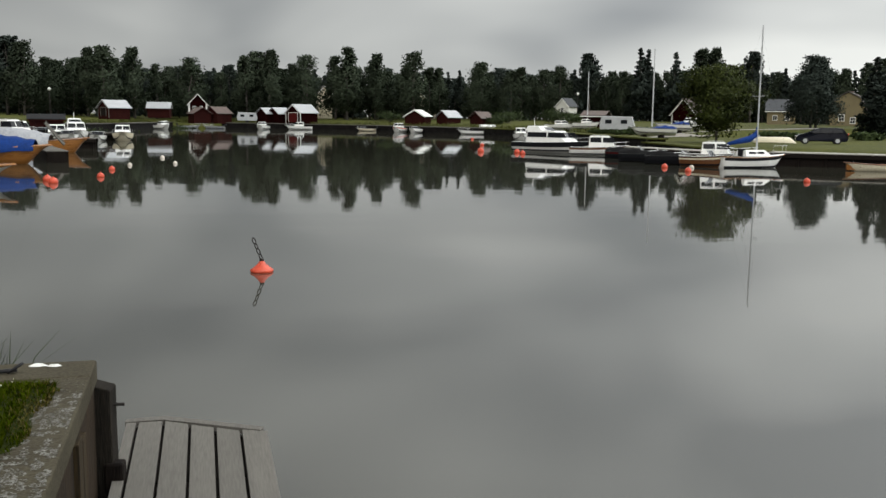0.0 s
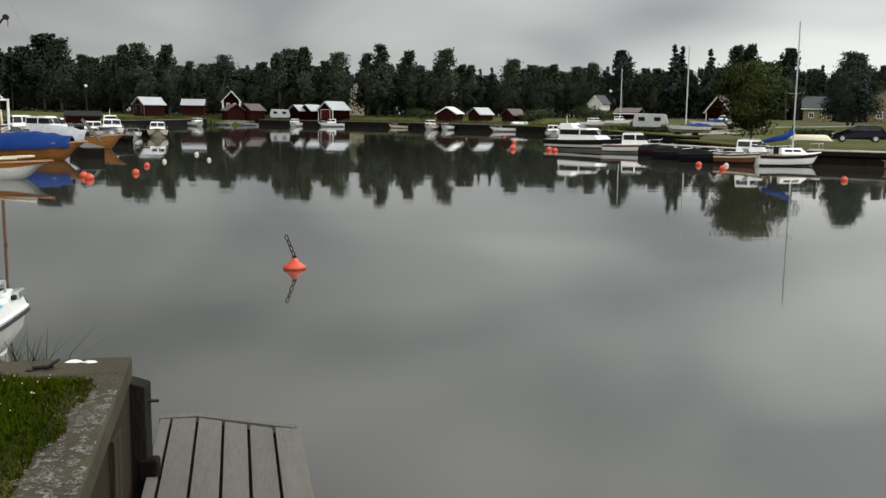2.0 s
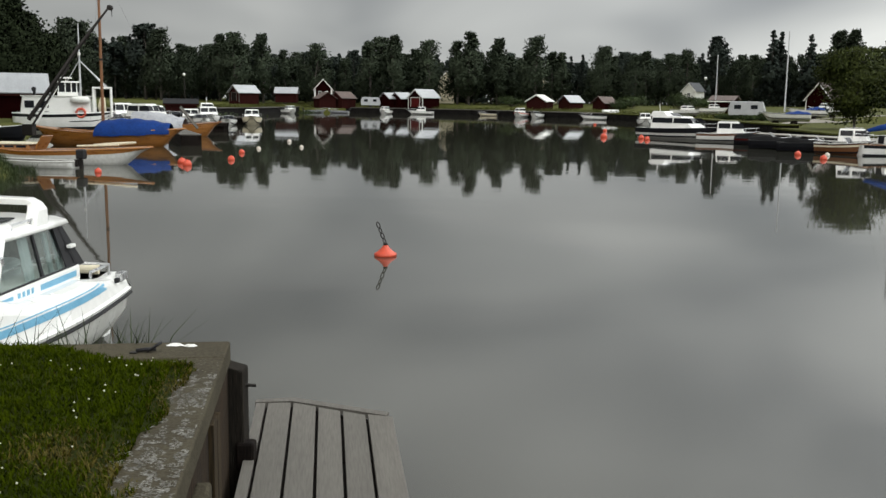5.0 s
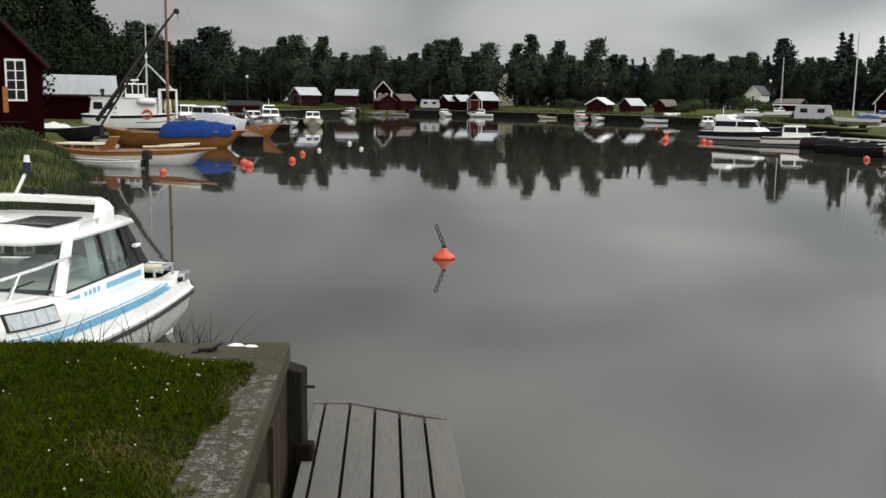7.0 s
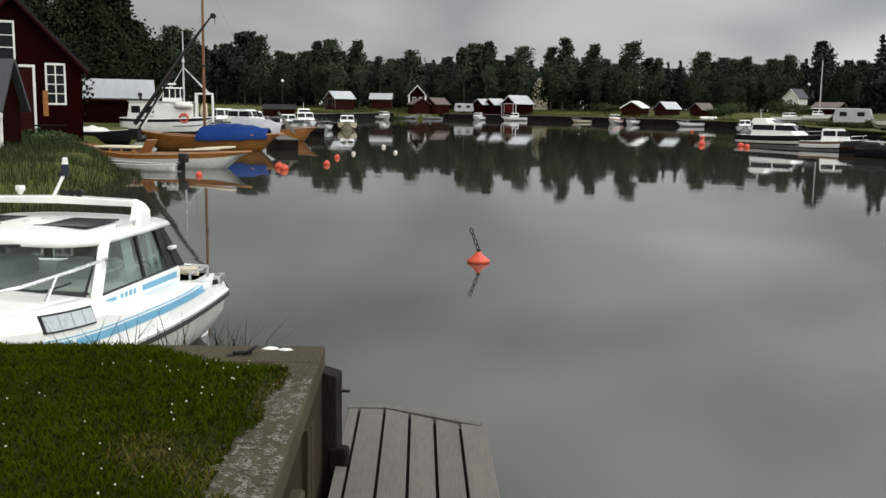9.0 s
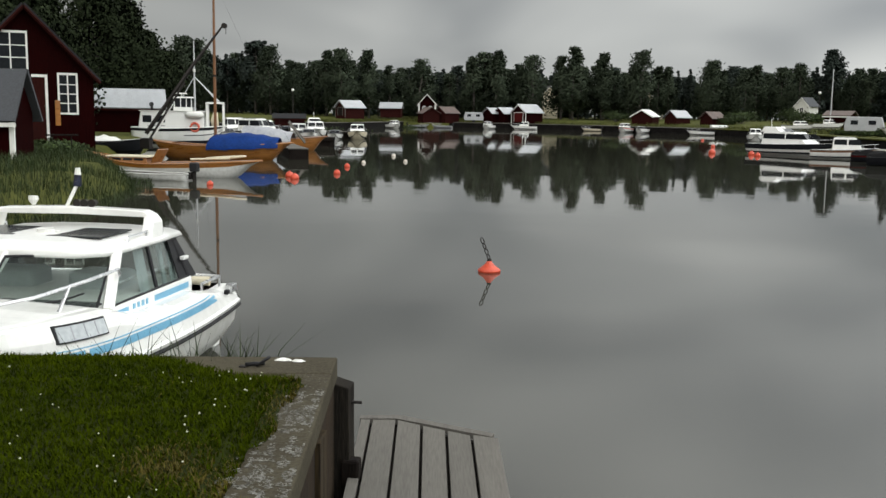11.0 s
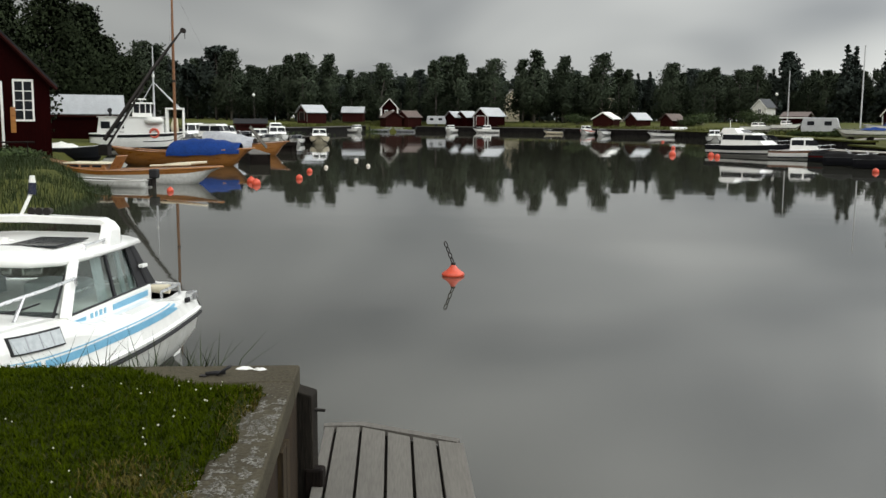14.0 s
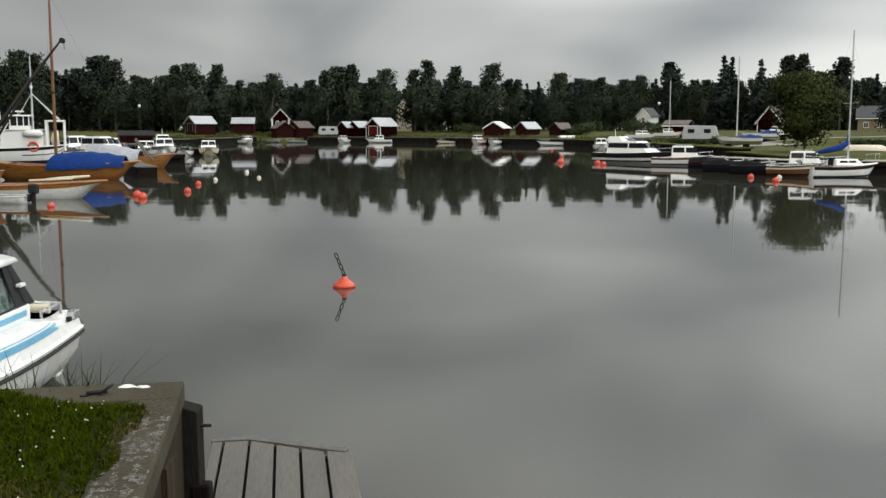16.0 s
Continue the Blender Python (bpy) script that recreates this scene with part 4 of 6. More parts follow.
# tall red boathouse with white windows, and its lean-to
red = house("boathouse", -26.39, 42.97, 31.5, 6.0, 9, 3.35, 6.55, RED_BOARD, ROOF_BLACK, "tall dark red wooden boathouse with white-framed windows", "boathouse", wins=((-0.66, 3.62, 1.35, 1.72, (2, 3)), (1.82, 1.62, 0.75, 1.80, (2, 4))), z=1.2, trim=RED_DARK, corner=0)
dr = part("door", boxed(-0.1, -0.05, 0.0, 0.8, 0.03, 3.3), RED_DARK, red, "tall red plank door with a white frame")
part("door_frame", boxed(0.8, -0.08, -0.2, 0.92, 0.0, 3.42), WHITE_PAINT, dr)
part("door_frame", boxed(0.2, -0.08, 3.3, 0.8, 0.0, 3.42), WHITE_PAINT, dr)
part("hatch_board", boxed(1.2, -0.6, 1.0, 1.43, -0.5, 2.2, 0.01), VARNISH, red, "bare yellowish board")
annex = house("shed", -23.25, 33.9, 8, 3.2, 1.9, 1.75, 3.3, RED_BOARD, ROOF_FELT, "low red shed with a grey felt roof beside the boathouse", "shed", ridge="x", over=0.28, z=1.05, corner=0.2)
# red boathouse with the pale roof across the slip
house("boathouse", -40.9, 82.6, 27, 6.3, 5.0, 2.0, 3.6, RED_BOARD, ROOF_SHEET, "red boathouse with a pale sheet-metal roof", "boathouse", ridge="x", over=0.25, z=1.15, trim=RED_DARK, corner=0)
trestle = thing("wooden_trestle", -23.49, 40.86, 1.1, 30, "small weathered wooden work stand by the boathouse", "stand")
for lx in (-0.4, 0.4):
    part("leg", tubed([(lx, 0.25, 0), (lx, 0, 0.7)], 0.03, 6), PLANK_DARK, trestle)
    part("leg", tubed([(lx, -0.25, 0), (lx, 0, 0.7)], 0.03, 6), PLANK_DARK, trestle)
part("top", boxed(-0.7, -0.15, 0.68, 0.7, 0.15, 0.75, 0.01), PLANK_DARK, trestle)

far = "red boathouses along the far shore"
house("boathouse", -46.0, 180.56, -40, 3.1, 4.6, 1.5, 2.75, RED_DARK, ROOF_SHEET, "small red boathouse with a pale roof and a dark door", "boathouse", group=far, z=2.55, corner=0.12, trim=PLANK, doors=((0, 1.5, 1.5, PLANK_DARK),))
house("boathouse", -42.43, 211.91, 5, 4.6, 4.2, 1.4, 2.6, RED_DARK, ROOF_SHEET, "dark red boathouse with a pale roof", "boathouse", ridge="x", group=far, z=2.8, corner=0, trim=RED_DARK)
house("cottage", -37.48, 233.12, 8, 4.0, 6, 3.0, 5.2, RED_BOARD, ROOF_RUST, "red cottage with a broad white gable trim", "cottage", z=2.6, wins=((-0.8, 1.3, 0.6, 1.0, (2, 2)), (0.8, 1.3, 0.6, 1.0, (2, 2))), over=0.45, corner=0.4)
house("boathouse", -34.85, 223.41, 25, 4.0, 5, 1.6, 2.9, RED_DARK, ROOF_RUST, "brown-roofed dark red boathouse", "boathouse", group=far, z=1.6, trim=RED_DARK, corner=0)
house("boathouse", -33.2, 225.2, -38, 4.0, 4.5, 1.7, 3.1, RED_DARK, ROOF_RUST, "brown-roofed dark red boathouse", "boathouse", group=far, z=1.6, trim=RED_DARK, corner=0)
house("boathouse", -21.79, 225.06, -40, 3.2, 4, 1.7, 2.9, RED_BOARD, ROOF_SHEET, "red boathouse with a pale roof", "boathouse", group=far, z=1.7, trim=RED_DARK, corner=0)
house("boathouse", -19.14, 225.30, -40, 3.4, 4, 1.7, 3.0, RED_BOARD, ROOF_SHEET, "red boathouse with a pale roof", "boathouse", group=far, z=1.7, trim=RED_DARK, corner=0)
house("boathouse", -14.39, 223.64, -42, 4.7, 5.6, 2.1, 3.9, RED_BOARD, ROOF_SHEET, "large red boathouse with white trim and a wide door", "boathouse", group=far, z=1.6, doors=((0, 2.9, 2.1, RED_DOOR),), corner=0.2)
house("boathouse", 12.77, 207.70, -25, 4.6, 4.0, 1.6, 2.9, RED_DARK, WHITE_PAINT, "low red boathouse with a white roof", "boathouse", ridge="y", group=far, z=1.6, trim=WHITE_PAINT, corner=0)
house("boathouse", 18.44, 204.26, -50, 3.4, 4.0, 1.5, 2.8, RED_DARK, ROOF_SHEET, "dark boathouse with a grey roof", "boathouse", group=far, z=1.6, trim=RED_DARK, corner=0)
house("boathouse", 24.93, 198.53, -50, 3.2, 3.6, 1.4, 2.6, RED_DARK, ROOF_RUST, "dark brown boathouse with a worn roof", "boathouse", group=far, z=1.6, trim=RED_DARK, corner=0)
house("house", 47.20, 216.76, -38, 3.2, 4.5, 2.3, 4.0, WHITE_WALL, ROOF_GREY, "white wooden house with a grey roof among bushes", "house", z=3.7, wins=((0, 1.0, 0.7, 0.9, (2, 2)),))
house("house", 36.56, 145.31, -28, 3.4, 4, 2.0, 2.6, RED_BOARD, ROOF_RUST, "low red wooden shed by the boats", "shed", ridge="x", z=1.6, corner=0)
house("house", 79.17, 172.58, -24, 5.0, 6, 2.9, 4.8, YELLOW_WALL, ROOF_GREY, "pale yellow house with a grey roof", "house", ridge="x", z=2.3, wins=((-1.1, 1.1, 0.7, 0.8, (2, 1)), (1.1, 1.1, 0.7, 0.8, (2, 1))), corner=0, over=0.4)
house("house", 82.79, 155.17, -34, 5.6, 7, 3.0, 5.9, YELLOW_WALL, ROOF_DARK, "ochre house with a dark tiled gambrel roof", "house", ridge="y", z=2.2, gambrel=True, wins=((-0.9, 1.2, 0.8, 1.0, (2, 2)), (0.9, 0.8, 0.7, 0.9, (2, 2))), corner=0, chimney=(0.2, 2.5, 6.2))
house("house", 49.54, 141.43, -40, 3.6, 6, 2.2, 4.4, RED_BOARD, ROOF_RUST, "red house with a brown roof and white gable boards", "house", z=1.9)
house("house", 17.71, 261.22, -20, 5.0, 6, 4.5, 6.6, CREAM, ROOF_DARK, "pale house half hidden by trees", "house", z=3.0, corner=0)
house("house", -8.34, 261.68, 8, 4.0, 6, 6.0, 8.0, CREAM, ROOF_DARK, "tall pale house glimpsed between the trees", "house", z=3.0, corner=0)

# ---------------------------------------------------------------- quays and jetties
def jetty(name, x0, y0, x1, y1, width, top, label, posts=6, deck=None):
    d = math.hypot(x1 - x0, y1 - y0)
    j = thing(name, x0, y0, 0, math.degrees(math.atan2(y1 - y0, x1 - x0)), label, "jetty")
    n = max(3, int(d / 0.9))
    for k in range(n):
        part("deck_board", boxed(d * k / n + 0.01, -width / 2, top - 0.07, d * (k + 1) / n - 0.015, width / 2, top - 0.008 * (k % 3), 0.006), deck or PLANK, j)
    part("beam", boxed(0, -width / 2 + 0.02, top - 0.36, d, -width / 2 + 0.16, top - 0.075), PLANK_DARK, j)
    part("beam", boxed(0, width / 2 - 0.16, top - 0.36, d, width / 2 - 0.02, top - 0.075), PLANK_DARK, j)
    for k in range(posts):
        for s in (-1, 1):
            part("post", tubed([(d * (k + 0.1) / (posts - 0.8), s * (width / 2 - 0.25), -1.5), (d * (k + 0.1) / (posts - 0.8), s * (width / 2 - 0.25), top - 0.05)], 0.11, 8), PLANK_DARK, j)
    # dark panels added to stand for the shade under the deck
    part("end_shade_panel", boxed(0.0, -width / 2 + 0.02, -0.4, 0.06, width / 2 - 0.02, top - 0.08), PLANK_DARK, j)
    part("shade_skirt", boxed(0.05, width / 2 - 0.12, -0.4, d - 0.05, width / 2 - 0.06, top - 0.36), PLANK_DARK, j)
    part("shade_skirt", boxed(0.05, -width / 2 + 0.26, -0.4, d - 0.05, -width / 2 + 0.32, top - 0.36), PLANK_DARK, j)
    return j


def stone_quay(name, pts, top, label, edge=PLANK):
    """A quay wall of rough stone blocks along a line, with a plank edge on top."""
    q = thing(name, pts[0][0], pts[0][1], 0, 0, label, "quay", kind="structure")
    o = Vector((pts[0][0], pts[0][1], 0))
    r = random.Random(len(pts))
    bm, cap = bmesh.new(), bmesh.new()
    for (ax, ay), (bx, by) in zip(pts, pts[1:]):
        d = math.hypot(bx - ax, by - ay)
        m = Matrix.Translation(Vector((ax, ay, 0)) - o) @ Matrix.Rotation(math.atan2(by - ay, bx - ax), 4, "Z")
        box(bm, 0, -0.1, -1.5, d, 1.6, top - 0.12, 0, m)
        n = max(2, int(d / 1.1))
        for k in range(n):
            for row in range(2):
                zz = -0.25 + (top + 0.1) * row / 2
                box(bm, d * k / n + 0.03, -0.25 - 0.12 * r.random(), zz, d * (k + 1) / n - 0.03, 0.3, zz + (top + 0.05) / 2 - 0.05, 0, m)
        box(cap, -0.2, -0.45, top - 0.12, d + 0.2, 1.8, top + 0.03 * r.random(), 0, m)
    part("wall", bm, STONE, q)
    part("edge_planks", cap, edge, q, "plank edging")
    return q


stone_quay("far_quay", [(24, 177), (14, 190), (1.5, 208), (-15, 220), (-31, 227)][::-1], 1.25, "stone quay along the far shore, its wall blackened for shade")
stone_quay("east_quay", [(30, 95), (29.5, 112), (29.5, 135), (27.8, 162), (24, 177)][::-1], 1.2, "stone quay along the eastern shore, its wall blackened for shade", GRASS)
stone_quay("west_quay", [(-60, 140), (-54, 158), (-48, 171), (-45, 190), (-44, 228)][::-1], 1.25, "stone quay on the western shore, its wall blackened for shade")
stone_quay("meadow_quay", [(40.5, 46), (38.5, 54), (36, 61.6), (31.5, 70), (29, 78.5), (29.5, 95)][::-1], 0.85, "stone quay at the edge of the meadow, its wall blackened for shade", GRASS)
jetty("jetty", 20.5, 86.0, 27.5, 70.5, 2.0, 0.78, "weathered plank jetty along the moored motorboats", 8, PLANK_PALE)
jetty("jetty", 25.0, 71.0, 29.0, 64.5, 2.0, 0.85, "weathered plank jetty beside the sailing boat", 5, PLANK_PALE)
jetty("jetty", 29.3, 64.8, 37.0, 59.8, 2.4, 0.95, "wide plank jetty reaching the meadow", 6, PLANK_PALE)
jetty("jetty", -17.9, 59.4, -21.5, 68.0, 1.3, 0.72, "wooden jetty between the wooden boats, with dark shade panels below", 7)
jetty("jetty", -45.0, 108.0, -27.0, 112.0, 1.8, 0.85, "plank jetty with small motorboats", 7)
jetty("jetty", -36.0, 82.0, -22.0, 84.0, 1.8, 0.9, "plank jetty behind the wooden boats", 6)

def street_lamp(x, y, top):
    z = gz(x, y)
    p = thing("street_lamp", x, y, z, 0, "slim grey street lamp with a white globe head", "lamp", "street lamps")
    part("pole", tubed([(0, 0, -0.3), (0, 0, top - z - 0.2)], [0.09, 0.06], 8), IRON, p)
    part("globe", lathe([(0.05, top - z - 0.3), (0.24, top - z - 0.12), (0.30, top - z + 0.08), (0.2, top - z + 0.28), (0.0, top - z + 0.34)], 12), WHITE_PAINT, p, "white globe head", True)
    return p


street_lamp(-55.72, 181.43, 7.26)
street_lamp(46.67, 199.45, 8.32)

# gravel track over the meadow
bm = bmesh.new()
ra, rb = [], []
for k in range(31):
    t = k / 30
    x, y = 31 + 60 * t, 108 + 22 * t
    ra.append(bm.verts.new((x, y - 1.5, gz(x, y - 1.5) + 0.06)))
    rb.append(bm.verts.new((x, y + 1.5, gz(x, y + 1.5) + 0.06)))
for k in range(30):
    bm.faces.new((ra[k], ra[k + 1], rb[k + 1], rb[k]))
tagged(part("gravel_road", bm, GRAVEL, smooth=True), "pale gravel track across the meadow", "road", kind="structure")


# ---------------------------------------------------------------- boats
def hull_lines(L, B, H, draft=0.25, sheer=0.3, transom=0.8, stern_lift=0.0, blunt=2.3, rake=0.1, n=18, chine=0.86):
    """Half sections from stern (s = 0) to stem (s = 1): lists of points from keel to gunwale on the +y side."""
    out = []
    for k in range(n + 1):
        s = k / n
        if s < 0.5:
            hb = B / 2 * (transom + (1 - transom) * math.sin(math.pi * s) ** (0.8 if transom > 0.4 else 0.62))
        else:
            hb = B / 2 * max(0.012, 1 - (2 * s - 1) ** blunt)
        g = H * (1 + sheer * max(0, s - 0.25) ** 1.6 / 0.63 + stern_lift * max(0, 0.4 - s) ** 1.6 / 0.23)
        kz = -draft + (g + draft) * 0.9 * max(0, (s - 0.78) / 0.22) ** 2
        if transom < 0.4:
            kz = max(kz, -draft + (g + draft) * 0.85 * max(0, (0.2 - s) / 0.2) ** 2)
        x = -L / 2 + L * s
        pts = []
        for f, zf in ((0.0, 0.0), (0.55, 0.12), (chine, 0.42), (0.965, 0.74), (1.0, 1.0)):
            back = rake * L * s ** 4 * (1 - zf) + (rake * 0.6 * L * (1 - s) ** 6 * (1 - zf) * -1 if transom < 0.4 else 0)
            pts.append(Vector((x - back, hb * f, kz + (g - kz) * zf)))
        out.append(pts)
    return out


def hull_bm(lines):
    bm = bmesh.new()
    left = [[bm.verts.new(p) for p in sec] for sec in lines]
    right = [[sec[0]] + [bm.verts.new((p.x, -p.y, p.z)) for p in ps[1:]] for sec, ps in zip(left, lines)]
    for side in (left, right):
        for a, b in zip(side, side[1:]):
            for k in range(len(a) - 1):
                q = []
                for v in (a[k], b[k], b[k + 1], a[k + 1]):
                    if v not in q:
                        q.append(v)
                if len(q) > 2:
                    bm.faces.new(q)
    bm.faces.new(left[0][::-1] + right[0][1:])
    bm.faces.new(left[-1] + right[-1][:0:-1])
    return bm


def gunwale_bm(lines, r=0.03, lift=0.0):
    bm = bmesh.new()
    for s in (1, -1):
        tube(bm, [(sec[-1].x, s * sec[-1].y, sec[-1].z + lift) for sec in lines], r, 6)
    tube(bm, [(lines[0][-1].x, lines[0][-1].y, lines[0][-1].z + lift), (lines[0][-1].x, -lines[0][-1].y, lines[0][-1].z + lift)], r, 6)
    return bm


def stripe_bm(lines, f0, f1, out=0.006, s0=0, s1=None):
    """A band along both sides between two fractions of the topside's upper two thirds."""
    bm = bmesh.new()
    for s in (1, -1):
        prev = None
        for sec in lines[s0:s1]:
            a, b = sec[2], sec[4]
            m = sec[3]
            pick = lambda f: (a.lerp(m, f * 2) if f < 0.5 else m.lerp(b, f * 2 - 1))
            row = [pick(f0)] + ([m] if f0 < 0.5 < f1 else []) + [pick(f1)]
            cur = [bm.verts.new((v.x, s * (v.y + out), v.z)) for v in row]
            if prev:
                for k in range(len(cur) - 1):
                    bm.faces.new((prev[k], cur[k], cur[k + 1], prev[k + 1]))
            prev = cur
    return bm


def deck_bm(lines, s0, s1, inset=0.03, drop=0.03, crown=0.05):
    bm = bmesh.new()
    prev = None
    for sec in lines[s0:s1]:
        g = sec[-1]
        y = max(0.008, g.y - inset)
        cur = [bm.verts.new((g.x, v, g.z - drop + c)) for v, c in ((-y, 0), (-y * 0.5, crown * 0.75), (0, crown), (y * 0.5, crown * 0.75), (y, 0))]
        if prev:
            for k in range(4):
                bm.faces.new((prev[k], cur[k], cur[k + 1], prev[k + 1]))
        prev = cur
    return bm


def inner_bm(lines, s0, s1, floor, inset=0.05):
    bm = bmesh.new()
    prev = None
    secs = lines[s0:s1]
    for i, sec in enumerate(secs):
        g = sec[-1]
        y = max(0.01, g.y - inset)
        yf = y * 0.75
        cur = [bm.verts.new(p) for p in ((g.x, -y, g.z - 0.01), (g.x, -yf, floor), (g.x, yf, floor), (g.x, y, g.z - 0.01))]
        if prev:
            for k in range(3):
                bm.faces.new((prev[k], cur[k], cur[k + 1], prev[k + 1]))
        if i in (0, len(secs) - 1):
            bm.faces.new(cur)
        prev = cur
    return bm


def outboard(parent, x, z, material=BLACK):
    ob = part("outboard_motor", boxed(x - 0.42, -0.16, z + 0.12, x - 0.05, 0.16, z + 0.52, 0.06), material, parent, "dark outboard motor")
    part("leg", boxed(x - 0.3, -0.05, z - 0.75, x - 0.14, 0.05, z + 0.14, 0.02), IRON, ob)
    part("clamp", boxed(x - 0.12, -0.12, z - 0.2, x + 0.04, 0.12, z + 0.1, 0.01), IRON, ob)
    return ob


def cabin_bm(x0, x1, w, z0, z1, rake_f=0.35, rake_b=0.05, tuck=0.85, bevel=0.05):
    bm = bmesh.new()
    lo = [(x0, -w / 2), (x1, -w / 2), (x1, w / 2), (x0, w / 2)]
    hi = [(x0 + rake_b, -w / 2 * tuck), (x1 - rake_f, -w / 2 * tuck), (x1 - rake_f, w / 2 * tuck), (x0 + rake_b, w / 2 * tuck)]
    a, b = [bm.verts.new((*p, z0)) for p in lo], [bm.verts.new((*p, z1)) for p in hi]
    bm.faces.new(a[::-1])
    bm.faces.new(b)
    for k in range(4):
        bm.faces.new((a[k], a[(k + 1) % 4], b[(k + 1) % 4], b[k]))
    bmesh.ops.bevel(bm, geom=bm.edges[:], offset=bevel, segments=2, affect="EDGES", profile=0.5)
    return bm


def side_windows(parent, x0, x1, w, z0, z1, zc0, zc1, tuck, count=2, rake=0.3):
    """Dark panes set 6 mm proud of both cabin sides, and a windscreen is added by its owner."""
    for s in (1, -1):
        for k in range(count):
            a, b = x0 + (x1 - x0) * k / count + 0.05, x0 + (x1 - x0) * (k + 1) / count - 0.05
            y = lambda z: s * (w / 2 * (1 - (1 - tuck) * (z - zc0) / (zc1 - zc0)) + 0.008)
            r = rake * (z1 - z0) / (zc1 - zc0) if k == count - 1 else 0.03
            part("side_window", slab([(a, y(z0), z0), (b, y(z0), z0), (b - r, y(z1), z1), (a, y(z1), z1)], 0.012 * s * -1), GLASS_DARK, parent)


def rail_bm(points, posts, r=0.013):
    bm = bmesh.new()
    tube(bm, points, r, 6)
    for p, base in posts:
        tube(bm, [base, p], r, 6)
    return bm


def motorboat(x, y, yaw, L, B, H, label, hull=GELCOAT, cabin=None, stripe=None, motor=True, fly=False, name="motorboat", screen=True, cover=None, sheer=0.3, rail=True, band=(0.55, 0.78), sleek=0.55):
    b = thing(name, x, y, 0, yaw, label, "boat", "boats moored in the harbour")
    ln = hull_lines(L, B, H, 0.22, sheer, 0.86, 0, 2.4, 0.09)
    n = len(ln)
    part("hull", hull_bm(ln), hull, b, smooth=True)
    part("rub_rail", gunwale_bm(ln, 0.03, -0.03), BLACK, b, "black rubber rub rail")
    part("antifouling", stripe_bm(ln, -0.12, 0.04, 0.02), DARK_HULL, b, "dark boot stripe")
    cut = int(n * 0.5)
    part("foredeck", deck_bm(ln, cut, n), GELCOAT, b)
    part("cockpit", inner_bm(ln, 0, cut + 1, 0.12), GELCOAT_OLD, b)
    part("stern_deck", deck_bm(ln, 0, 3, 0.02, 0.0, 0.01), GELCOAT, b)
    if stripe:
        part("stripe", stripe_bm(ln, *band, 0.025), stripe, b, "coloured stripe along the hull")
    g = H * 1.05
    if cabin:
        cx0, cx1, ch = cabin
        w = B * 0.78
        cab = part("cabin", cabin_bm(cx0, cx1, w, g - 0.12, g + ch, sleek * ch + 0.1, 0.08, 0.82), GELCOAT, b)
        side_windows(cab, cx0 + 0.1, cx1 - 0.12, w, g + ch * 0.42, g + ch * 0.86, g - 0.12, g + ch, 0.82, 2, 0.85 * sleek * ch)
        f = sleek * ch + 0.1
        xa = lambda z: cx1 - f * (z - g + 0.12) / (ch + 0.12) + 0.012
        z0, z1 = g + ch * 0.42, g + ch * 0.88
        for s in (1, -1):
            part("windscreen", slab([(xa(z0), s * 0.04, z0), (xa(z0), s * w * 0.41, z0), (xa(z1), s * w * 0.38, z1), (xa(z1), s * 0.04, z1)], 0.012 * s), GLASS_DARK, cab)
        part("roof_rail", rail_bm([(cx0 + 0.25, w * 0.3, g + ch + 0.06), (cx1 - f - 0.1, w * 0.3, g + ch + 0.06)], []), STEEL, cab)
        if fly:
            part("flybridge", cabin_bm(cx0 - 0.3, cx0 + (cx1 - cx0) * 0.35, w * 0.7, g + ch - 0.02, g + ch + 0.42, 0.5, 0.25, 0.85), GELCOAT, b)
            part("mast", tubed([(cx0 + 0.3, 0, g + ch), (cx0 + 0.2, 0, g + ch + 1.1)], 0.025), WHITE_PAINT, b)
            part("fly_screen", slab([(cx0 + (cx1 - cx0) * 0.46, -w * 0.3, g + ch + 0.05), (cx0 + (cx1 - cx0) * 0.46, w * 0.3, g + ch + 0.05), (cx0 + (cx1 - cx0) * 0.36, w * 0.28, g + ch + 0.3), (cx0 + (cx1 - cx0) * 0.36, -w * 0.28, g + ch + 0.3)], 0.012), GLASS_DARK, b)
    elif screen:
        w = B * 0.7
        part("windscreen", slab([(L * 0.12, -w / 2, g), (L * 0.12, w / 2, g), (L * 0.03, w * 0.44, g + 0.38), (L * 0.03, -w * 0.44, g + 0.38)], 0.012), GLASS_DARK, b)
        part("screen_frame", tubed([(L * 0.12, -w / 2, g), (L * 0.03, -w * 0.44, g + 0.4), (L * 0.03, w * 0.44, g + 0.4), (L * 0.12, w / 2, g)], 0.02), ALU, b)
    if cover:
        bm = bmesh.new()
        prev = None
        for k, sec in enumerate(ln[0:cut + 2]):
            p = sec[-1]
            hgt = 0.34 * math.sin(math.pi * min(1, 0.15 + k / (cut + 2))) + 0.05 * math.sin(k * 1.9)
            cur = [bm.verts.new((p.x, v * (p.y + 0.02), p.z + c * hgt - 0.02 * (abs(v) == 1) * 3)) for v, c in ((-1, 0), (-0.55, 0.75), (0, 1), (0.55, 0.75), (1, 0))]
            if prev:
                for j in range(4):
                    bm.faces.new((prev[j], cur[j], cur[j + 1], prev[j + 1]))
            prev = cur
        part("cover", bm, cover, b, "fabric cockpit cover", True)
    if rail:
        pts = [ln[k][-1] for k in range(int(n * 0.62), n)]
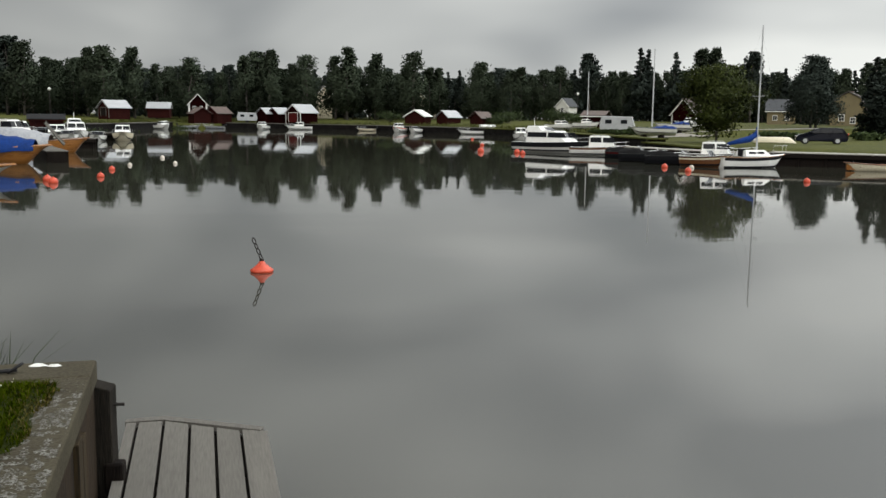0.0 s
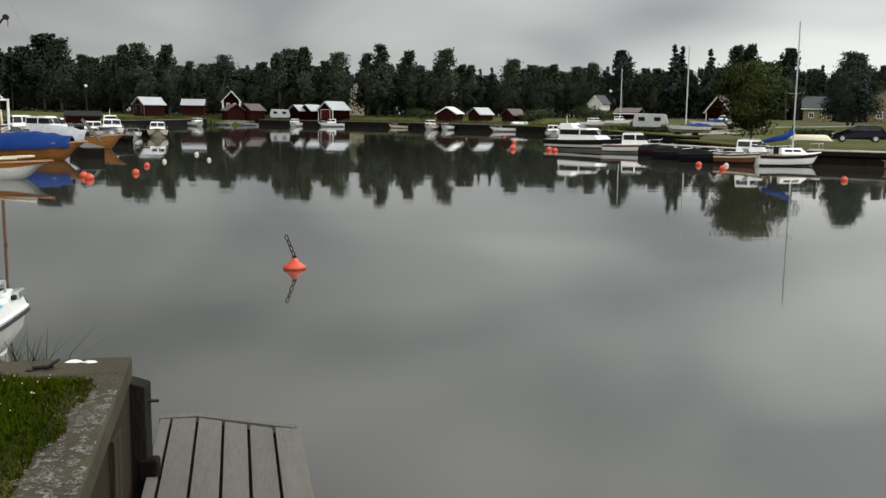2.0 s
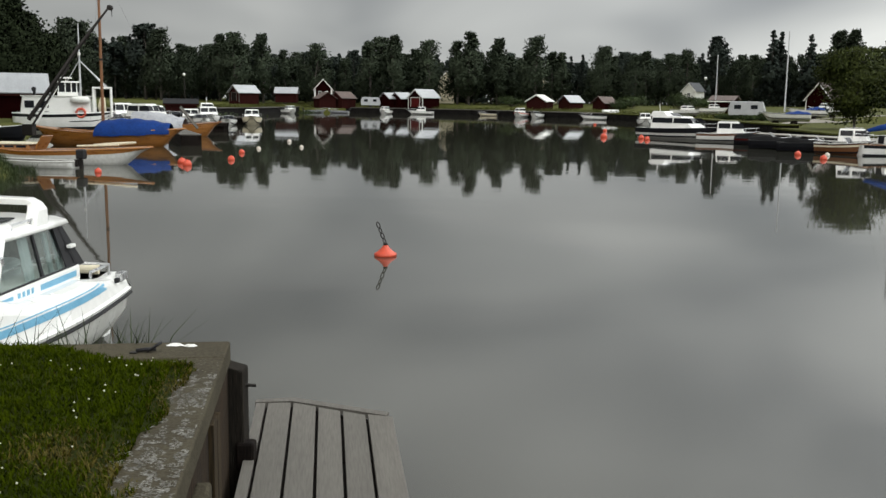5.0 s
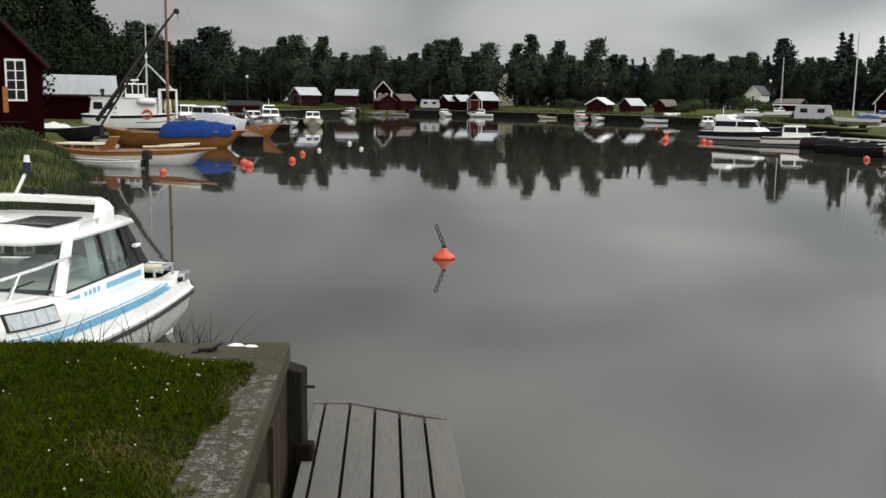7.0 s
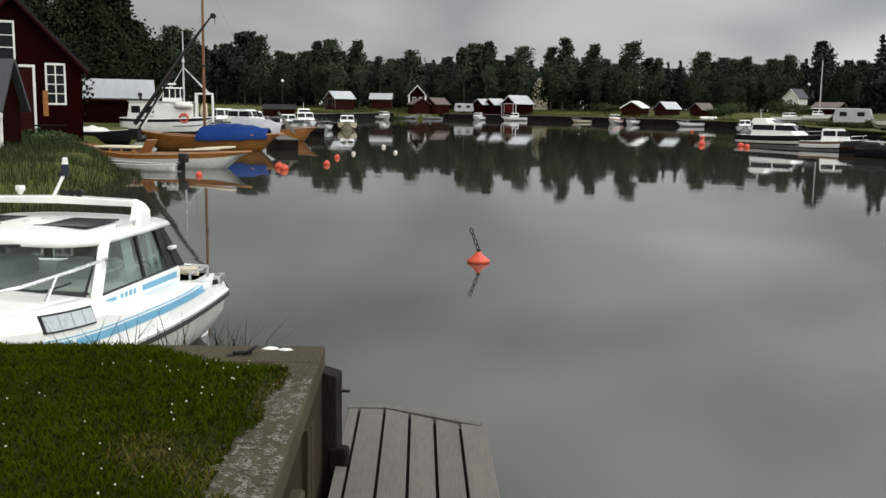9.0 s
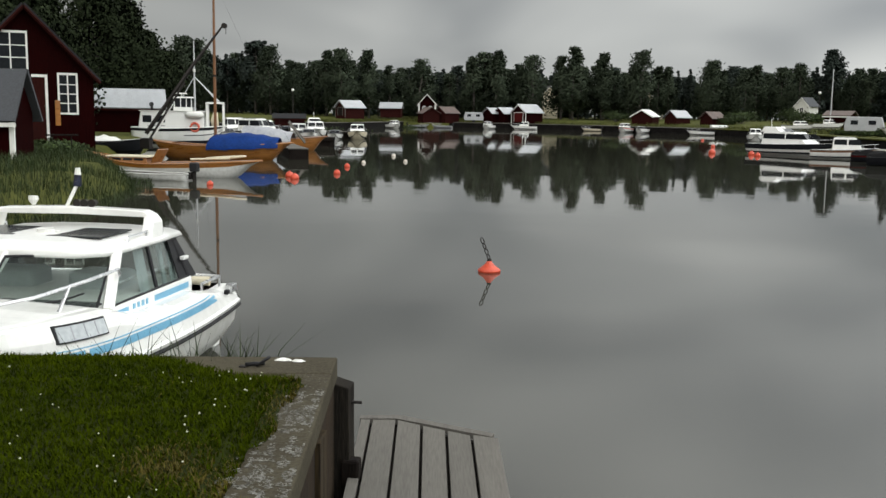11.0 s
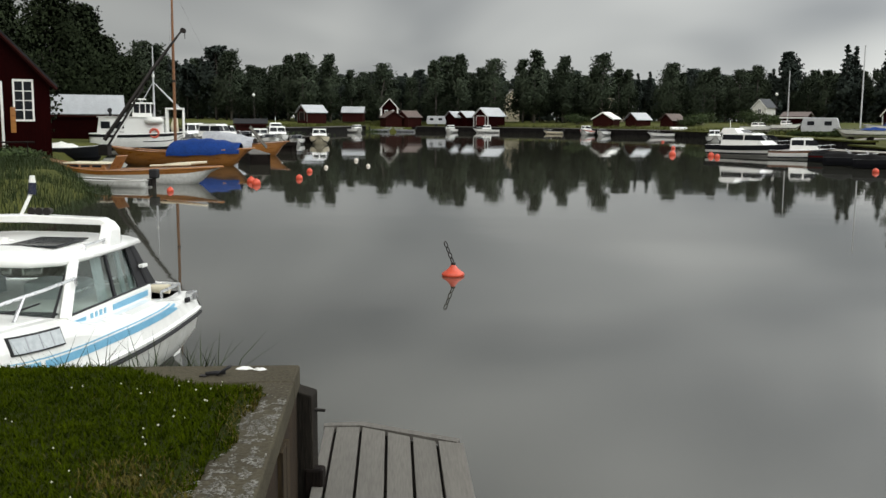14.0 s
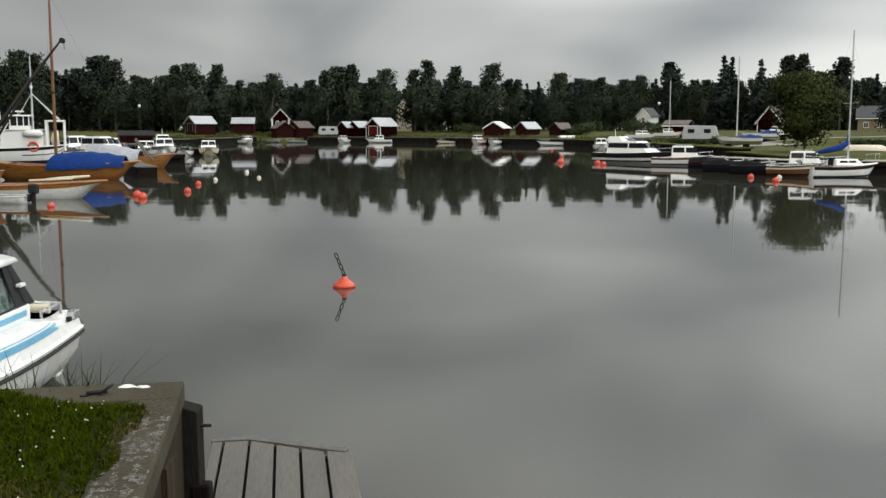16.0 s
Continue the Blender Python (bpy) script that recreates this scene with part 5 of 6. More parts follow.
        for s in (1, -1):
            part("pulpit_rail", rail_bm([(p.x - 0.05, s * max(p.y - 0.05, 0), p.z + 0.32) for p in pts], [((p.x - 0.05, s * max(p.y - 0.05, 0), p.z + 0.32), (p.x - 0.05, s * max(p.y - 0.05, 0), p.z - 0.02)) for p in pts[::3]], 0.012), STEEL, b)
    if motor:
        outboard(b, -L / 2, H)
    return b


def rowboat(x, y, yaw, L, B, H, label, hull, inner, rim, sheer=0.35, transom=0.6, motor=False):
    b = thing("rowing_boat", x, y, 0, yaw, label, "boat", "boats moored in the harbour")
    ln = hull_lines(L, B, H, 0.16, sheer, transom, 0.1, 2.1, 0.08)
    part("hull", hull_bm(ln), hull, b, smooth=True)
    part("inside", inner_bm(ln, 0, len(ln) - 1, 0.06, 0.04), inner, b)
    part("gunwale", gunwale_bm(ln, 0.03), rim, b)
    for t in (0.28, 0.52, 0.74):
        sec = ln[int(t * (len(ln) - 1))]
        part("thwart", boxed(sec[-1].x - 0.12, -sec[-1].y + 0.05, H * 0.62, sec[-1].x + 0.12, sec[-1].y - 0.05, H * 0.62 + 0.03), rim, b)
    if motor:
        outboard(b, -L / 2, H)
    return b


def wooden_boat(x, y, yaw, L, B, H, label, hull, top_mat, deck=VARNISH, mast=None, sheer=0.45, stern_lift=0.35, tarp=None, band=VARNISH, house_at=None):
    b = thing("wooden_boat", x, y, 0, yaw, label, "boat", "wooden boats by the jetty")
    ln = hull_lines(L, B, H, 0.35, sheer, 0.10, stern_lift, 2.3, 0.07, 24)
    n = len(ln)
    part("hull", hull_bm(ln), hull, b, smooth=True)
    part("sheer_strake", stripe_bm(ln, 0.62, 0.99, 0.012), band, b, "varnished top strakes")
    part("gunwale", gunwale_bm(ln, 0.04), top_mat, b)
    part("foredeck", deck_bm(ln, int(n * 0.66), n, 0.02, 0.0, 0.07), deck, b)
    part("aft_deck", deck_bm(ln, 0, int(n * 0.2), 0.02, 0.0, 0.06), deck, b)
    part("well", inner_bm(ln, int(n * 0.18), int(n * 0.68), 0.1), VARNISH_DARK, b)
    if house_at:
        a, c, h = house_at
        g = ln[n // 2][-1].z
        cab = part("cabin", cabin_bm(a, c, B * 0.62, g - 0.1, g + h, 0.12, 0.1, 0.9, 0.03), deck, b)
        side_windows(cab, a + 0.2, c - 0.2, B * 0.62, g + h * 0.4, g + h * 0.8, g - 0.1, g + h, 0.9, 3, 0.05)
        part("cabin_roof", cabin_bm(a - 0.08, c + 0.08, B * 0.62, g + h - 0.005, g + h + 0.06, 0.03, 0.03, 0.95, 0.015), CREAM, b, "cream-painted cabin roof")
    if mast:
        mx, mh, r = mast
        part("mast", tubed([(mx, 0, 0.1), (mx + 0.02, 0, mh * 0.6), (mx + 0.05, 0, mh)], [r, r * 0.85, r * 0.45], 10), MAST_WOOD, b, "tall varnished wooden mast")
        for s in (-1, 1):
            part("shroud", tubed([(mx - 0.4, s * B * 0.46, H), (mx + 0.03, 0, mh * 0.82)], 0.003, 4), IRON, b)
        part("forestay", tubed([(L * 0.47, 0, ln[-1][-1].z), (mx + 0.04, 0, mh * 0.9)], 0.003, 4), IRON, b)
        part("mast_band", tubed([(mx + 0.018, 0, mh * 0.42), (mx + 0.019, 0, mh * 0.43)], r * 1.1, 10), IRON, b)
    if tarp:
        a, c, h, m = tarp
        bm = bmesh.new()
        prev = None
        N = 16
        for k in range(N + 1):
            t = k / N
            xx = a + (c - a) * t
            sec = ln[min(n - 1, max(0, int(round((xx / L + 0.5) * (n - 1)))))][-1]
            hh = h * (0.35 + 0.65 * math.sin(math.pi * min(1, 0.25 + 0.7 * t))) + 0.03 * math.sin(k * 1.7)
            cur = [bm.verts.new((xx, v * (sec.y + 0.10), sec.z + q)) for v, q in ((-1.0, -0.26 + 0.025 * math.sin(k * 1.1)), (-0.97, 0.02), (-0.5, hh * 0.72), (0, hh), (0.5, hh * 0.72), (0.97, 0.02), (1.0, -0.26 + 0.025 * math.cos(k * 1.3)))]
            if prev:
                for j in range(6):
                    bm.faces.new((prev[j], cur[j], cur[j + 1], prev[j + 1]))
            prev = cur
        part("tarpaulin", bm, m, b, "draped tarpaulin", True)
    return b


def sailboat(x, y, yaw, label):
    L, B, H = 6.4, 2.2, 0.70
    b = thing("sailing_boat", x, y, 0, yaw, label, "sailing boat", "boats moored in the harbour")
    b.scale = (0.76, 0.84, 0.95)
    ln = hull_lines(L, B, H, 0.35, 0.28, 0.66, 0.05, 2.1, 0.1, 22)
    n = len(ln)
    part("hull", hull_bm(ln), GELCOAT, b, smooth=True)
    part("stripe", stripe_bm(ln, 0.60, 0.95, 0.025), DARK_HULL, b, "dark blue sheer stripe")
    part("boot_stripe", stripe_bm(ln, -0.15, 0.02, 0.012), DARK_HULL, b, "dark waterline")
    part("deck", deck_bm(ln, int(n * 0.3), n, 0.02, 0.0, 0.06), GELCOAT, b)
    part("cockpit", inner_bm(ln, 0, int(n * 0.3) + 1, 0.25, 0.22), GELCOAT_OLD, b)
    part("toe_rail", gunwale_bm(ln, 0.025), VARNISH, b)
    g = 0.84
    cab = part("cabin", cabin_bm(-1.2, 1.5, 1.5, g - 0.06, g + 0.38, 0.7, 0.05, 0.8, 0.06), GELCOAT, b)
    side_windows(cab, -0.9, 0.75, 1.5, g + 0.12, g + 0.27, g - 0.06, g + 0.38, 0.8, 2, 0.2)
    part("hatch", boxed(-1.28, -0.3, g - 0.05, -0.95, 0.3, g + 0.46, 0.015), DARK_HULL, cab)
    part("mast", tubed([(0.35, 0, g + 0.3), (0.33, 0, 9.75)], [0.075, 0.055], 10), ALU, b, "tall silvery aluminium mast")
    for s in (-1, 1):
        part("spreader", tubed([(0.34, 0, 4.9), (0.25, s * 0.85, 4.95)], 0.022, 6), ALU, b)
        part("shroud", tubed([(0.15, s * 1.05, 0.85), (0.25, s * 0.85, 4.95), (0.33, 0, 8.8)], 0.003, 4), IRON, b)
    part("forestay", tubed([(3.35, 0, 1.0), (0.33, 0, 9.1)], 0.003, 4), IRON, b)
    part("backstay", tubed([(-3.3, 0, 0.8), (0.33, 0, 9.65)], 0.003, 4), IRON, b)
    part("boom", tubed([(0.3, 0, 1.95), (-2.6, 0, 1.55)], 0.05, 8), ALU, b)
    bm = tubed([(0.3, 0, 2.75), (0.18, 0, 2.25), (-0.4, 0, 1.98), (-1.4, 0, 1.80), (-2.5, 0, 1.60)], [0.09, 0.20, 0.22, 0.19, 0.10], 10)
    for v in bm.verts:
        v.co += Vector((0, 0.02 * math.sin(v.co.x * 9), 0.03 * math.sin(v.co.x * 7)))
    part("sail_cover", bm, BLUE_TARP, b, "bright blue sail cover", True)
    part("pulpit", rail_bm([(2.5, 0.55, 1.5), (3.3, 0.12, 1.55), (3.3, -0.12, 1.55), (2.5, -0.55, 1.5)], [((2.5, 0.55, 1.5), (2.5, 0.6, 0.95)), ((2.5, -0.55, 1.5), (2.5, -0.6, 0.95)), ((3.3, 0, 1.55), (3.3, 0, 1.0))]), STEEL, b)
    part("pushpit", rail_bm([(-2.5, 0.85, 1.4), (-3.35, 0.7, 1.4), (-3.35, -0.7, 1.4), (-2.5, -0.85, 1.4)], [((-2.5, 0.85, 1.4), (-2.5, 0.9, 0.8)), ((-2.5, -0.85, 1.4), (-2.5, -0.9, 0.8)), ((-3.35, 0.7, 1.4), (-3.35, 0.7, 0.8)), ((-3.35, -0.7, 1.4), (-3.35, -0.7, 0.8))], 0.018), STEEL, b)
    return b


# ---------------------------------------------------------------- near cabin boat
def cabin_cruiser(x, y, yaw):
    b = thing("cabin_cruiser", x, y, 0, yaw, "white fibreglass cabin cruiser with pale blue stripes, moored at the quay", "boat")
    ln = hull_lines(5.15, 3.0, 0.60, 0.25, 0.28, 0.90, 0, 5.0, 0.07, 24, 0.82)
    n = len(ln)
    hull = part("hull", hull_bm(ln), GELCOAT_OLD, b, smooth=True)
    part("rub_rail", gunwale_bm([[p + Vector((0, 0.03, 0)) for p in sec] for sec in ln], 0.022, -0.01), BLACK, b, "black rubber rub rail")
    # topside moulding: side, shoulder and deck or cockpit
    bm = bmesh.new()
    prev = None
    for k, sec in enumerate(ln):
        g = sec[-1]
        s = k / (n - 1)
        hb = max(g.y + 0.03, 0.03)
        fwd = min(max((s - 0.50) / 0.18, 0), 1)
        rise = 0.24 + 0.13 * min(max((s - 0.10) / 0.14, 0), 1) + 0.17 * fwd * fwd * (3 - 2 * fwd) - 0.08 * max(0, s - 0.75) / 0.25
        cock = s < 0.19
        t = g.z + rise
        half = [(hb, g.z + 0.015), (hb + 0.012, g.z + 0.05), (hb * 0.985, g.z + 0.07), (hb * 0.955, g.z + rise * 0.72), (hb * 0.92, t - 0.02), (hb * 0.86, t), (hb * 0.80, t), (hb * 0.78, 0.28 if cock else t + 0.01), (0.0, 0.28 if cock else t + 0.07)]
        cur = [bm.verts.new((g.x, yy, zz)) for yy, zz in half] + [bm.verts.new((g.x, -yy, zz)) for yy, zz in half[-2::-1]]
        if prev:
            for j in range(len(cur) - 1):
                bm.faces.new((prev[j], cur[j], cur[j + 1], prev[j + 1]))
        else:
            bm.faces.new(cur)
        prev = cur
    bm.faces.new(prev[::-1])
    top = part("topside", bm, GELCOAT, b, smooth=False)

    def side(xx, f):
        """A point on the port side moulding, f metres above the rail."""
        s = min(max((xx + 2.575) / 5.15, 0), 1)
        k = min(int(s * (n - 1)), n - 2)
        g = ln[k][-1].lerp(ln[k + 1][-1], s * (n - 1) - k)
        fwd = min(max((s - 0.50) / 0.18, 0), 1)
        rise = 0.24 + 0.13 * min(max((s - 0.10) / 0.14, 0), 1) + 0.17 * fwd * fwd * (3 - 2 * fwd) - 0.08 * max(0, s - 0.75) / 0.25
        return Vector((xx, (g.y + 0.03) * float(np.interp(f, [0.07, rise * 0.72, rise - 0.02], [0.985, 0.955, 0.92])), g.z + f))

    def side_band(name, x0, x1, f0, f1, material, label="", out=0.006, steps=14, parent=None):
        for sgn in (1, -1):
            bm = bmesh.new()
            prev = None
            for k in range(steps + 1):
                xx = x0 + (x1 - x0) * k / steps
                a, c = side(xx, f0), side(xx, f1)
                cur = [bm.verts.new((p.x, sgn * (p.y + o), p.z)) for p, o in ((a, out), (c, out), (c, -0.01), (a, -0.01))]
                if prev:
                    for j in range(4):
                        bm.faces.new((prev[j], cur[j], cur[(j + 1) % 4], prev[(j + 1) % 4]))
                else:
                    bm.faces.new(cur)
                prev = cur
            bm.faces.new(prev[::-1])
            part(name, bm, material, parent or top, label)

    side_band("stripe", -1.75, 2.0, 0.185, 0.255, BLUE_STRIPE, "pale blue stripe")
    side_band("stripe", -1.6, 2.0, 0.272, 0.283, BLUE_STRIPE, "thin blue line")
    for sgn in (1, -1):
        part("upper_stripe", boxed(-1.5, sgn * 1.163 - 0.004, 0.985, -0.62, sgn * 1.163 + 0.004, 1.05), BLUE_STRIPE, b)
        part("upper_stripe", boxed(-0.02, sgn * 1.163 - 0.004, 0.985, 0.30, sgn * 1.163 + 0.004, 1.05), BLUE_STRIPE, b)
    part("stern_vent", boxed(-2.16, 1.36, 0.79, -2.08, 1.415, 0.85, 0.015), BLACK, b)
    part("stern_light", boxed(-2.44, 1.30, 0.78, -2.28, 1.40, 0.88, 0.01), STEEL, b)
    # long portlight in the bow shoulder
    side_band("portlight_frame", 0.97, 1.60, 0.345, 0.50, BLACK, "long dark-rimmed portlight", 0.016)
    side_band("portlight_pane", 0.99, 1.58, 0.36, 0.486, CURTAIN, "curtained portlight pane", 0.022)
    for xx in (1.13, 1.28, 1.43):
        side_band("portlight_fold", xx, xx + 0.012, 0.362, 0.484, GREY_TARP, "", 0.025, 2)
    # cabin: sill, pillars, glass, roof
    z0, z1 = 1.10, 1.56
    lo, hi = 1.16, 1.03
    cab = part("cabin_sill", prism([(0.62, -1.0), (0.36, -lo), (-1.62, -lo), (-1.62, lo), (0.36, lo), (0.62, 1.0), (0.80, 0.45), (0.80, -0.45)], "z", 0.84, z0, 0.02), GELCOAT, b)
    for sgn in (1, -1):
        for name, a, c, r in (("front_pillar", (0.34, lo, z0 - 0.02), (-0.12, hi, z1 + 0.02), 0.06), ("middle_pillar", (-0.74, lo, z0), (-0.80, hi, z1), 0.024), ("rear_pillar", (-1.55, lo, z0), (-1.40, hi, z1), 0.028)):
            part(name, tubed([(a[0], sgn * (a[1] - 0.03), a[2]), (c[0], sgn * (c[1] - 0.03), c[2])], r, 6), GELCOAT if name == "front_pillar" else BLACK, cab)
        yy = lambda z: sgn * (lo + (hi - lo) * (z - z0) / (z1 - z0) - 0.03)
        for a0, a1, t0, t1 in ((0.28, -0.72, -0.16, -0.78), (-0.77, -1.50, -0.83, -1.44)):
            g = part("side_glass", slab([(a0, yy(z0), z0), (a1, yy(z0), z0), (t1, yy(z1), z1), (t0, yy(z1), z1)], 0.012 * sgn), GLASS, cab)
            g.visible_shadow = False
        part("window_seal", tubed([(0.30, yy(z0) + 0.012 * sgn, z0 + 0.01), (-1.52, yy(z0) + 0.012 * sgn, z0 + 0.01)], 0.012, 6), BLACK, cab)
        part("rear_cloth", slab([(-1.30, yy(z0) + 0.018 * sgn, z0), (-1.80, yy(z0) + 0.004 * sgn, z0 - 0.02), (-1.50, yy(z1) + 0.008 * sgn, z1 + 0.02), (-1.26, yy(z1) + 0.018 * sgn, z1 + 0.02)], 0.015 * sgn), BLACK, cab, "black canopy cloth")
        part("fitting", boxed(-1.55, sgn * 1.125 - 0.03, 1.31, -1.42, sgn * 1.125 + 0.03, 1.35, 0.01), GELCOAT, cab)
        for a, c, w in ((-0.46, -0.70, 0.05), (-1.02, -1.12, 0.05), (-1.22, -1.36, 0.05)):
            bm = bmesh.new()
            prev = None
            for q in range(9):
                xx = a + (c - a) * q / 8
                off = 0.05 + 0.018 * math.sin(q * 1.9)
                cur = [bm.verts.new((xx - 0.10 * (zz - z0) / (z1 - z0), yy(zz) - off * sgn, zz)) for zz in (z0 - 0.02, z1 - 0.01)]
                if prev:
                    bm.faces.new((prev[0], cur[0], cur[1], prev[1]))
                prev = cur
            part("curtain", bm, CURTAIN, cab, "pale grey cabin curtain")
        part("lining", boxed(-1.55, sgn * 1.02 - 0.012, 0.86, 0.2, sgn * 1.02 + 0.012, z0 - 0.01), GELCOAT_OLD, cab)
        part("grab_bar", tubed([(-0.1, sgn * 1.0, 1.26), (-1.3, sgn * 1.0, 1.26)], 0.014, 6), STEEL, cab)
    # windscreen of two panes, raked, with white frame
    for sgn in (1, -1):
        lo_a, lo_b = (0.42, sgn * 1.06, z0), (0.80, sgn * 0.05, z0)
        hi_a, hi_b = (-0.08, sgn * 0.98, z1), (0.27, sgn * 0.05, z1)
        g = part("windscreen", slab([lo_a, lo_b, hi_b, hi_a], 0.012 * sgn), GLASS, cab)
        g.visible_shadow = False
        part("screen_seal", tubed([Vector(p) + Vector((0.012, 0, 0.0)) for p in (lo_a, lo_b, hi_b, hi_a, lo_a)], 0.016, 6), BLACK, cab)
        part("screen_frame", tubed([(0.45, sgn * 1.09, z0 - 0.02), (0.83, 0, z0 - 0.02)], 0.045, 8), GELCOAT, cab)
        part("wiper", tubed([(0.72, sgn * 0.38, z0 + 0.03), (0.52, sgn * 0.78, z0 + 0.10), (0.44, sgn * 0.95, z0 + 0.16)], [0.014, 0.012, 0.008], 5), BLACK, cab)
    part("centre_pillar", tubed([(0.82, 0, z0 - 0.02), (0.17, 0, z1 + 0.02)], 0.045, 8), GELCOAT, cab)
    roof = bmesh.new()
    prev = None
    for xx, w, h in ((-1.68, 0.98, 0.0), (-1.60, 1.06, 0.02), (-1.0, 1.07, 0.05), (-0.3, 1.06, 0.05), (0.02, 1.00, 0.03), (0.20, 0.75, 0.0)):
        half = [(0, z1 - 0.01), (w * 0.96, z1 - 0.01), (w, z1 + 0.02), (w * 0.97, z1 + 0.06), (w * 0.85, z1 + 0.085 + h * 0.4), (w * 0.4, z1 + 0.10 + h), (0, z1 + 0.105 + h)]
        cur = [roof.verts.new((xx, yv, zv)) for yv, zv in half] + [roof.verts.new((xx, -yv, zv)) for yv, zv in half[-2:0:-1]]
        if prev:
            for j in range(len(cur)):
                roof.faces.new((prev[j], cur[j], cur[(j + 1) % len(cur)], prev[(j + 1) % len(cur)]))
        else:
            roof.faces.new(cur)
        prev = cur
    roof.faces.new(prev[::-1])
    rf = part("roof", roof, GELCOAT, cab, smooth=True)
    for sgn in (1, -1):
        part("roof_hatch", boxed(-0.92, sgn * 0.48 - 0.30, z1 + 0.135, -0.22, sgn * 0.48 + 0.30, z1 + 0.152, 0.006), GLASS_DARK, b, "dark tinted roof hatch")
        part("grab_rail", rail_bm([(-1.3, sgn * 0.95, z1 + 0.14), (-0.45, sgn * 0.97, z1 + 0.13)], [((-1.3, sgn * 0.95, z1 + 0.14), (-1.33, sgn * 0.95, z1 + 0.05)), ((-0.88, sgn * 0.96, z1 + 0.135), (-0.88, sgn * 0.96, z1 + 0.05)), ((-0.45, sgn * 0.97, z1 + 0.13), (-0.42, sgn * 0.97, z1 + 0.05))], 0.014), STEEL, b)
    part("roof_spotlight", tubed([(-0.45, 0.05, z1 + 0.14), (-0.45, 0.05, z1 + 0.19)], [0.10, 0.085], 16), GELCOAT_OLD, b)
    bm = bmesh.new()
    prev = None
    for px, py, pz, wide, thick in ((-0.98, -0.97, 0.02, 0.16, 0.07), (-1.10, -0.94, 0.22, 0.12, 0.06), (-1.13, -0.90, 0.285, 0.10, 0.045), (-1.14, -0.84, 0.305, 0.09, 0.042), (-1.15, 0, 0.325, 0.09, 0.042),
                                    (-1.14, 0.84, 0.305, 0.09, 0.042), (-1.13, 0.90, 0.285, 0.10, 0.045), (-1.10, 0.94, 0.22, 0.12, 0.06), (-0.98, 0.97, 0.02, 0.16, 0.07)):
        lean = min(1, max(0, (abs(py) - 0.82) / 0.1))
        n_y, n_z = math.copysign(lean, py), 1 - 0.9 * lean
        cur = [bm.verts.new((px + a * wide, py + n_y * c * thick, z1 + pz + n_z * c * thick)) for a, c in ((-1, -1), (1, -1), (1, 1), (-1, 1))]
        if prev:
            for q in range(4):
                bm.faces.new((prev[q], cur[q], cur[(q + 1) % 4], prev[(q + 1) % 4]))
        else:
            bm.faces.new(cur)
        prev = cur
    bm.faces.new(prev[::-1])
    bmesh.ops.bevel(bm, geom=bm.edges[:], offset=0.012, segments=2, affect="EDGES", profile=0.5)
    arch = part("radar_arch", bm, GELCOAT, b, "white arch over the cabin roof")
    part("light_pole", tubed([(-1.18, -0.12, z1 + 0.35), (-1.30, -0.06, z1 + 0.58)], 0.02, 8), WHITE_PAINT, arch)
    part("navigation_light", tubed([(-1.31, -0.055, z1 + 0.57), (-1.32, -0.05, z1 + 0.70)], [0.045, 0.04], 10), mat("dark_blue_lens", (0.008, 0.012, 0.035), (0.005, 0.007, 0.02), rough=0.25), arch, "dark blue lamp")
    part("lamp_cap", tubed([(-1.32, -0.05, z1 + 0.70), (-1.325, -0.05, z1 + 0.78)], [0.038, 0.026], 10), WHITE_PAINT, arch)
    part("aerial_dome", tubed([(-1.18, -0.52, z1 + 0.36), (-1.18, -0.52, z1 + 0.42), (-1.18, -0.52, z1 + 0.46)], [0.02, 0.055, 0.05], 10), WHITE_PAINT, arch)
    for k in range(3):
        part("horn", tubed([(-1.22, 0.03 + 0.09 * k, z1 + 0.40), (-1.12, 0.03 + 0.09 * k, z1 + 0.40)], [0.03, 0.045], 10), IRON, arch)
    # inside
    part("seat", boxed(-1.0, 0.2, 0.7, -0.55, 0.8, 1.28, 0.06), CURTAIN, b, "grey upholstered seat")
    part("seat", boxed(-1.0, -0.8, 0.7, -0.55, -0.2, 1.28, 0.06), CURTAIN, b, "grey upholstered seat")
    part("dashboard", boxed(0.12, -1.0, 0.85, 0.55, 1.0, 1.12, 0.05), DARK_HULL, b)
    # bow rail and stern gear
    for sgn in (1, -1):
        part("bow_rail", rail_bm([(0.12, sgn * 1.14, 1.45), (0.7, sgn * 1.12, 1.43), (1.4, sgn * 1.02, 1.40), (2.1, sgn * 0.72, 1.38), (2.5, sgn * 0.15, 1.37)], [((0.12, sgn * 1.14, 1.45), (0.10, sgn * 1.14, 1.38)), ((0.95, sgn * 1.09, 1.42), (1.28, sgn * 1.10, 1.10)), ((2.1, sgn * 0.72, 1.38), (2.15, sgn * 0.72, 1.05))], 0.017), STEEL, b)
        part("stern_rail", rail_bm([(-1.75, sgn * 1.22, 0.98), (-2.35, sgn * 1.2, 0.97), (-2.45, sgn * 0.6, 0.97)], [((-1.75, sgn * 1.22, 0.98), (-1.75, sgn * 1.22, 0.80)), ((-2.35, sgn * 1.2, 0.97), (-2.35, sgn * 1.2, 0.80))], 0.018), STEEL, b)
    part("fender", tubed([(-2.25, 1.12, 0.92), (-2.22, 0.9, 0.93)], [0.06, 0.05], 12), CREAM, b, "cream fender on the stern")
    part("engine_leg", prism([(-2.58, 0.42), (-2.86, 0.30), (-2.84, 0.10), (-2.66, -0.25), (-2.56, -0.2)], "y", -0.12 + 0.9, 0.12 + 0.9, 0.02), GELCOAT, b, "white stern drive leg")
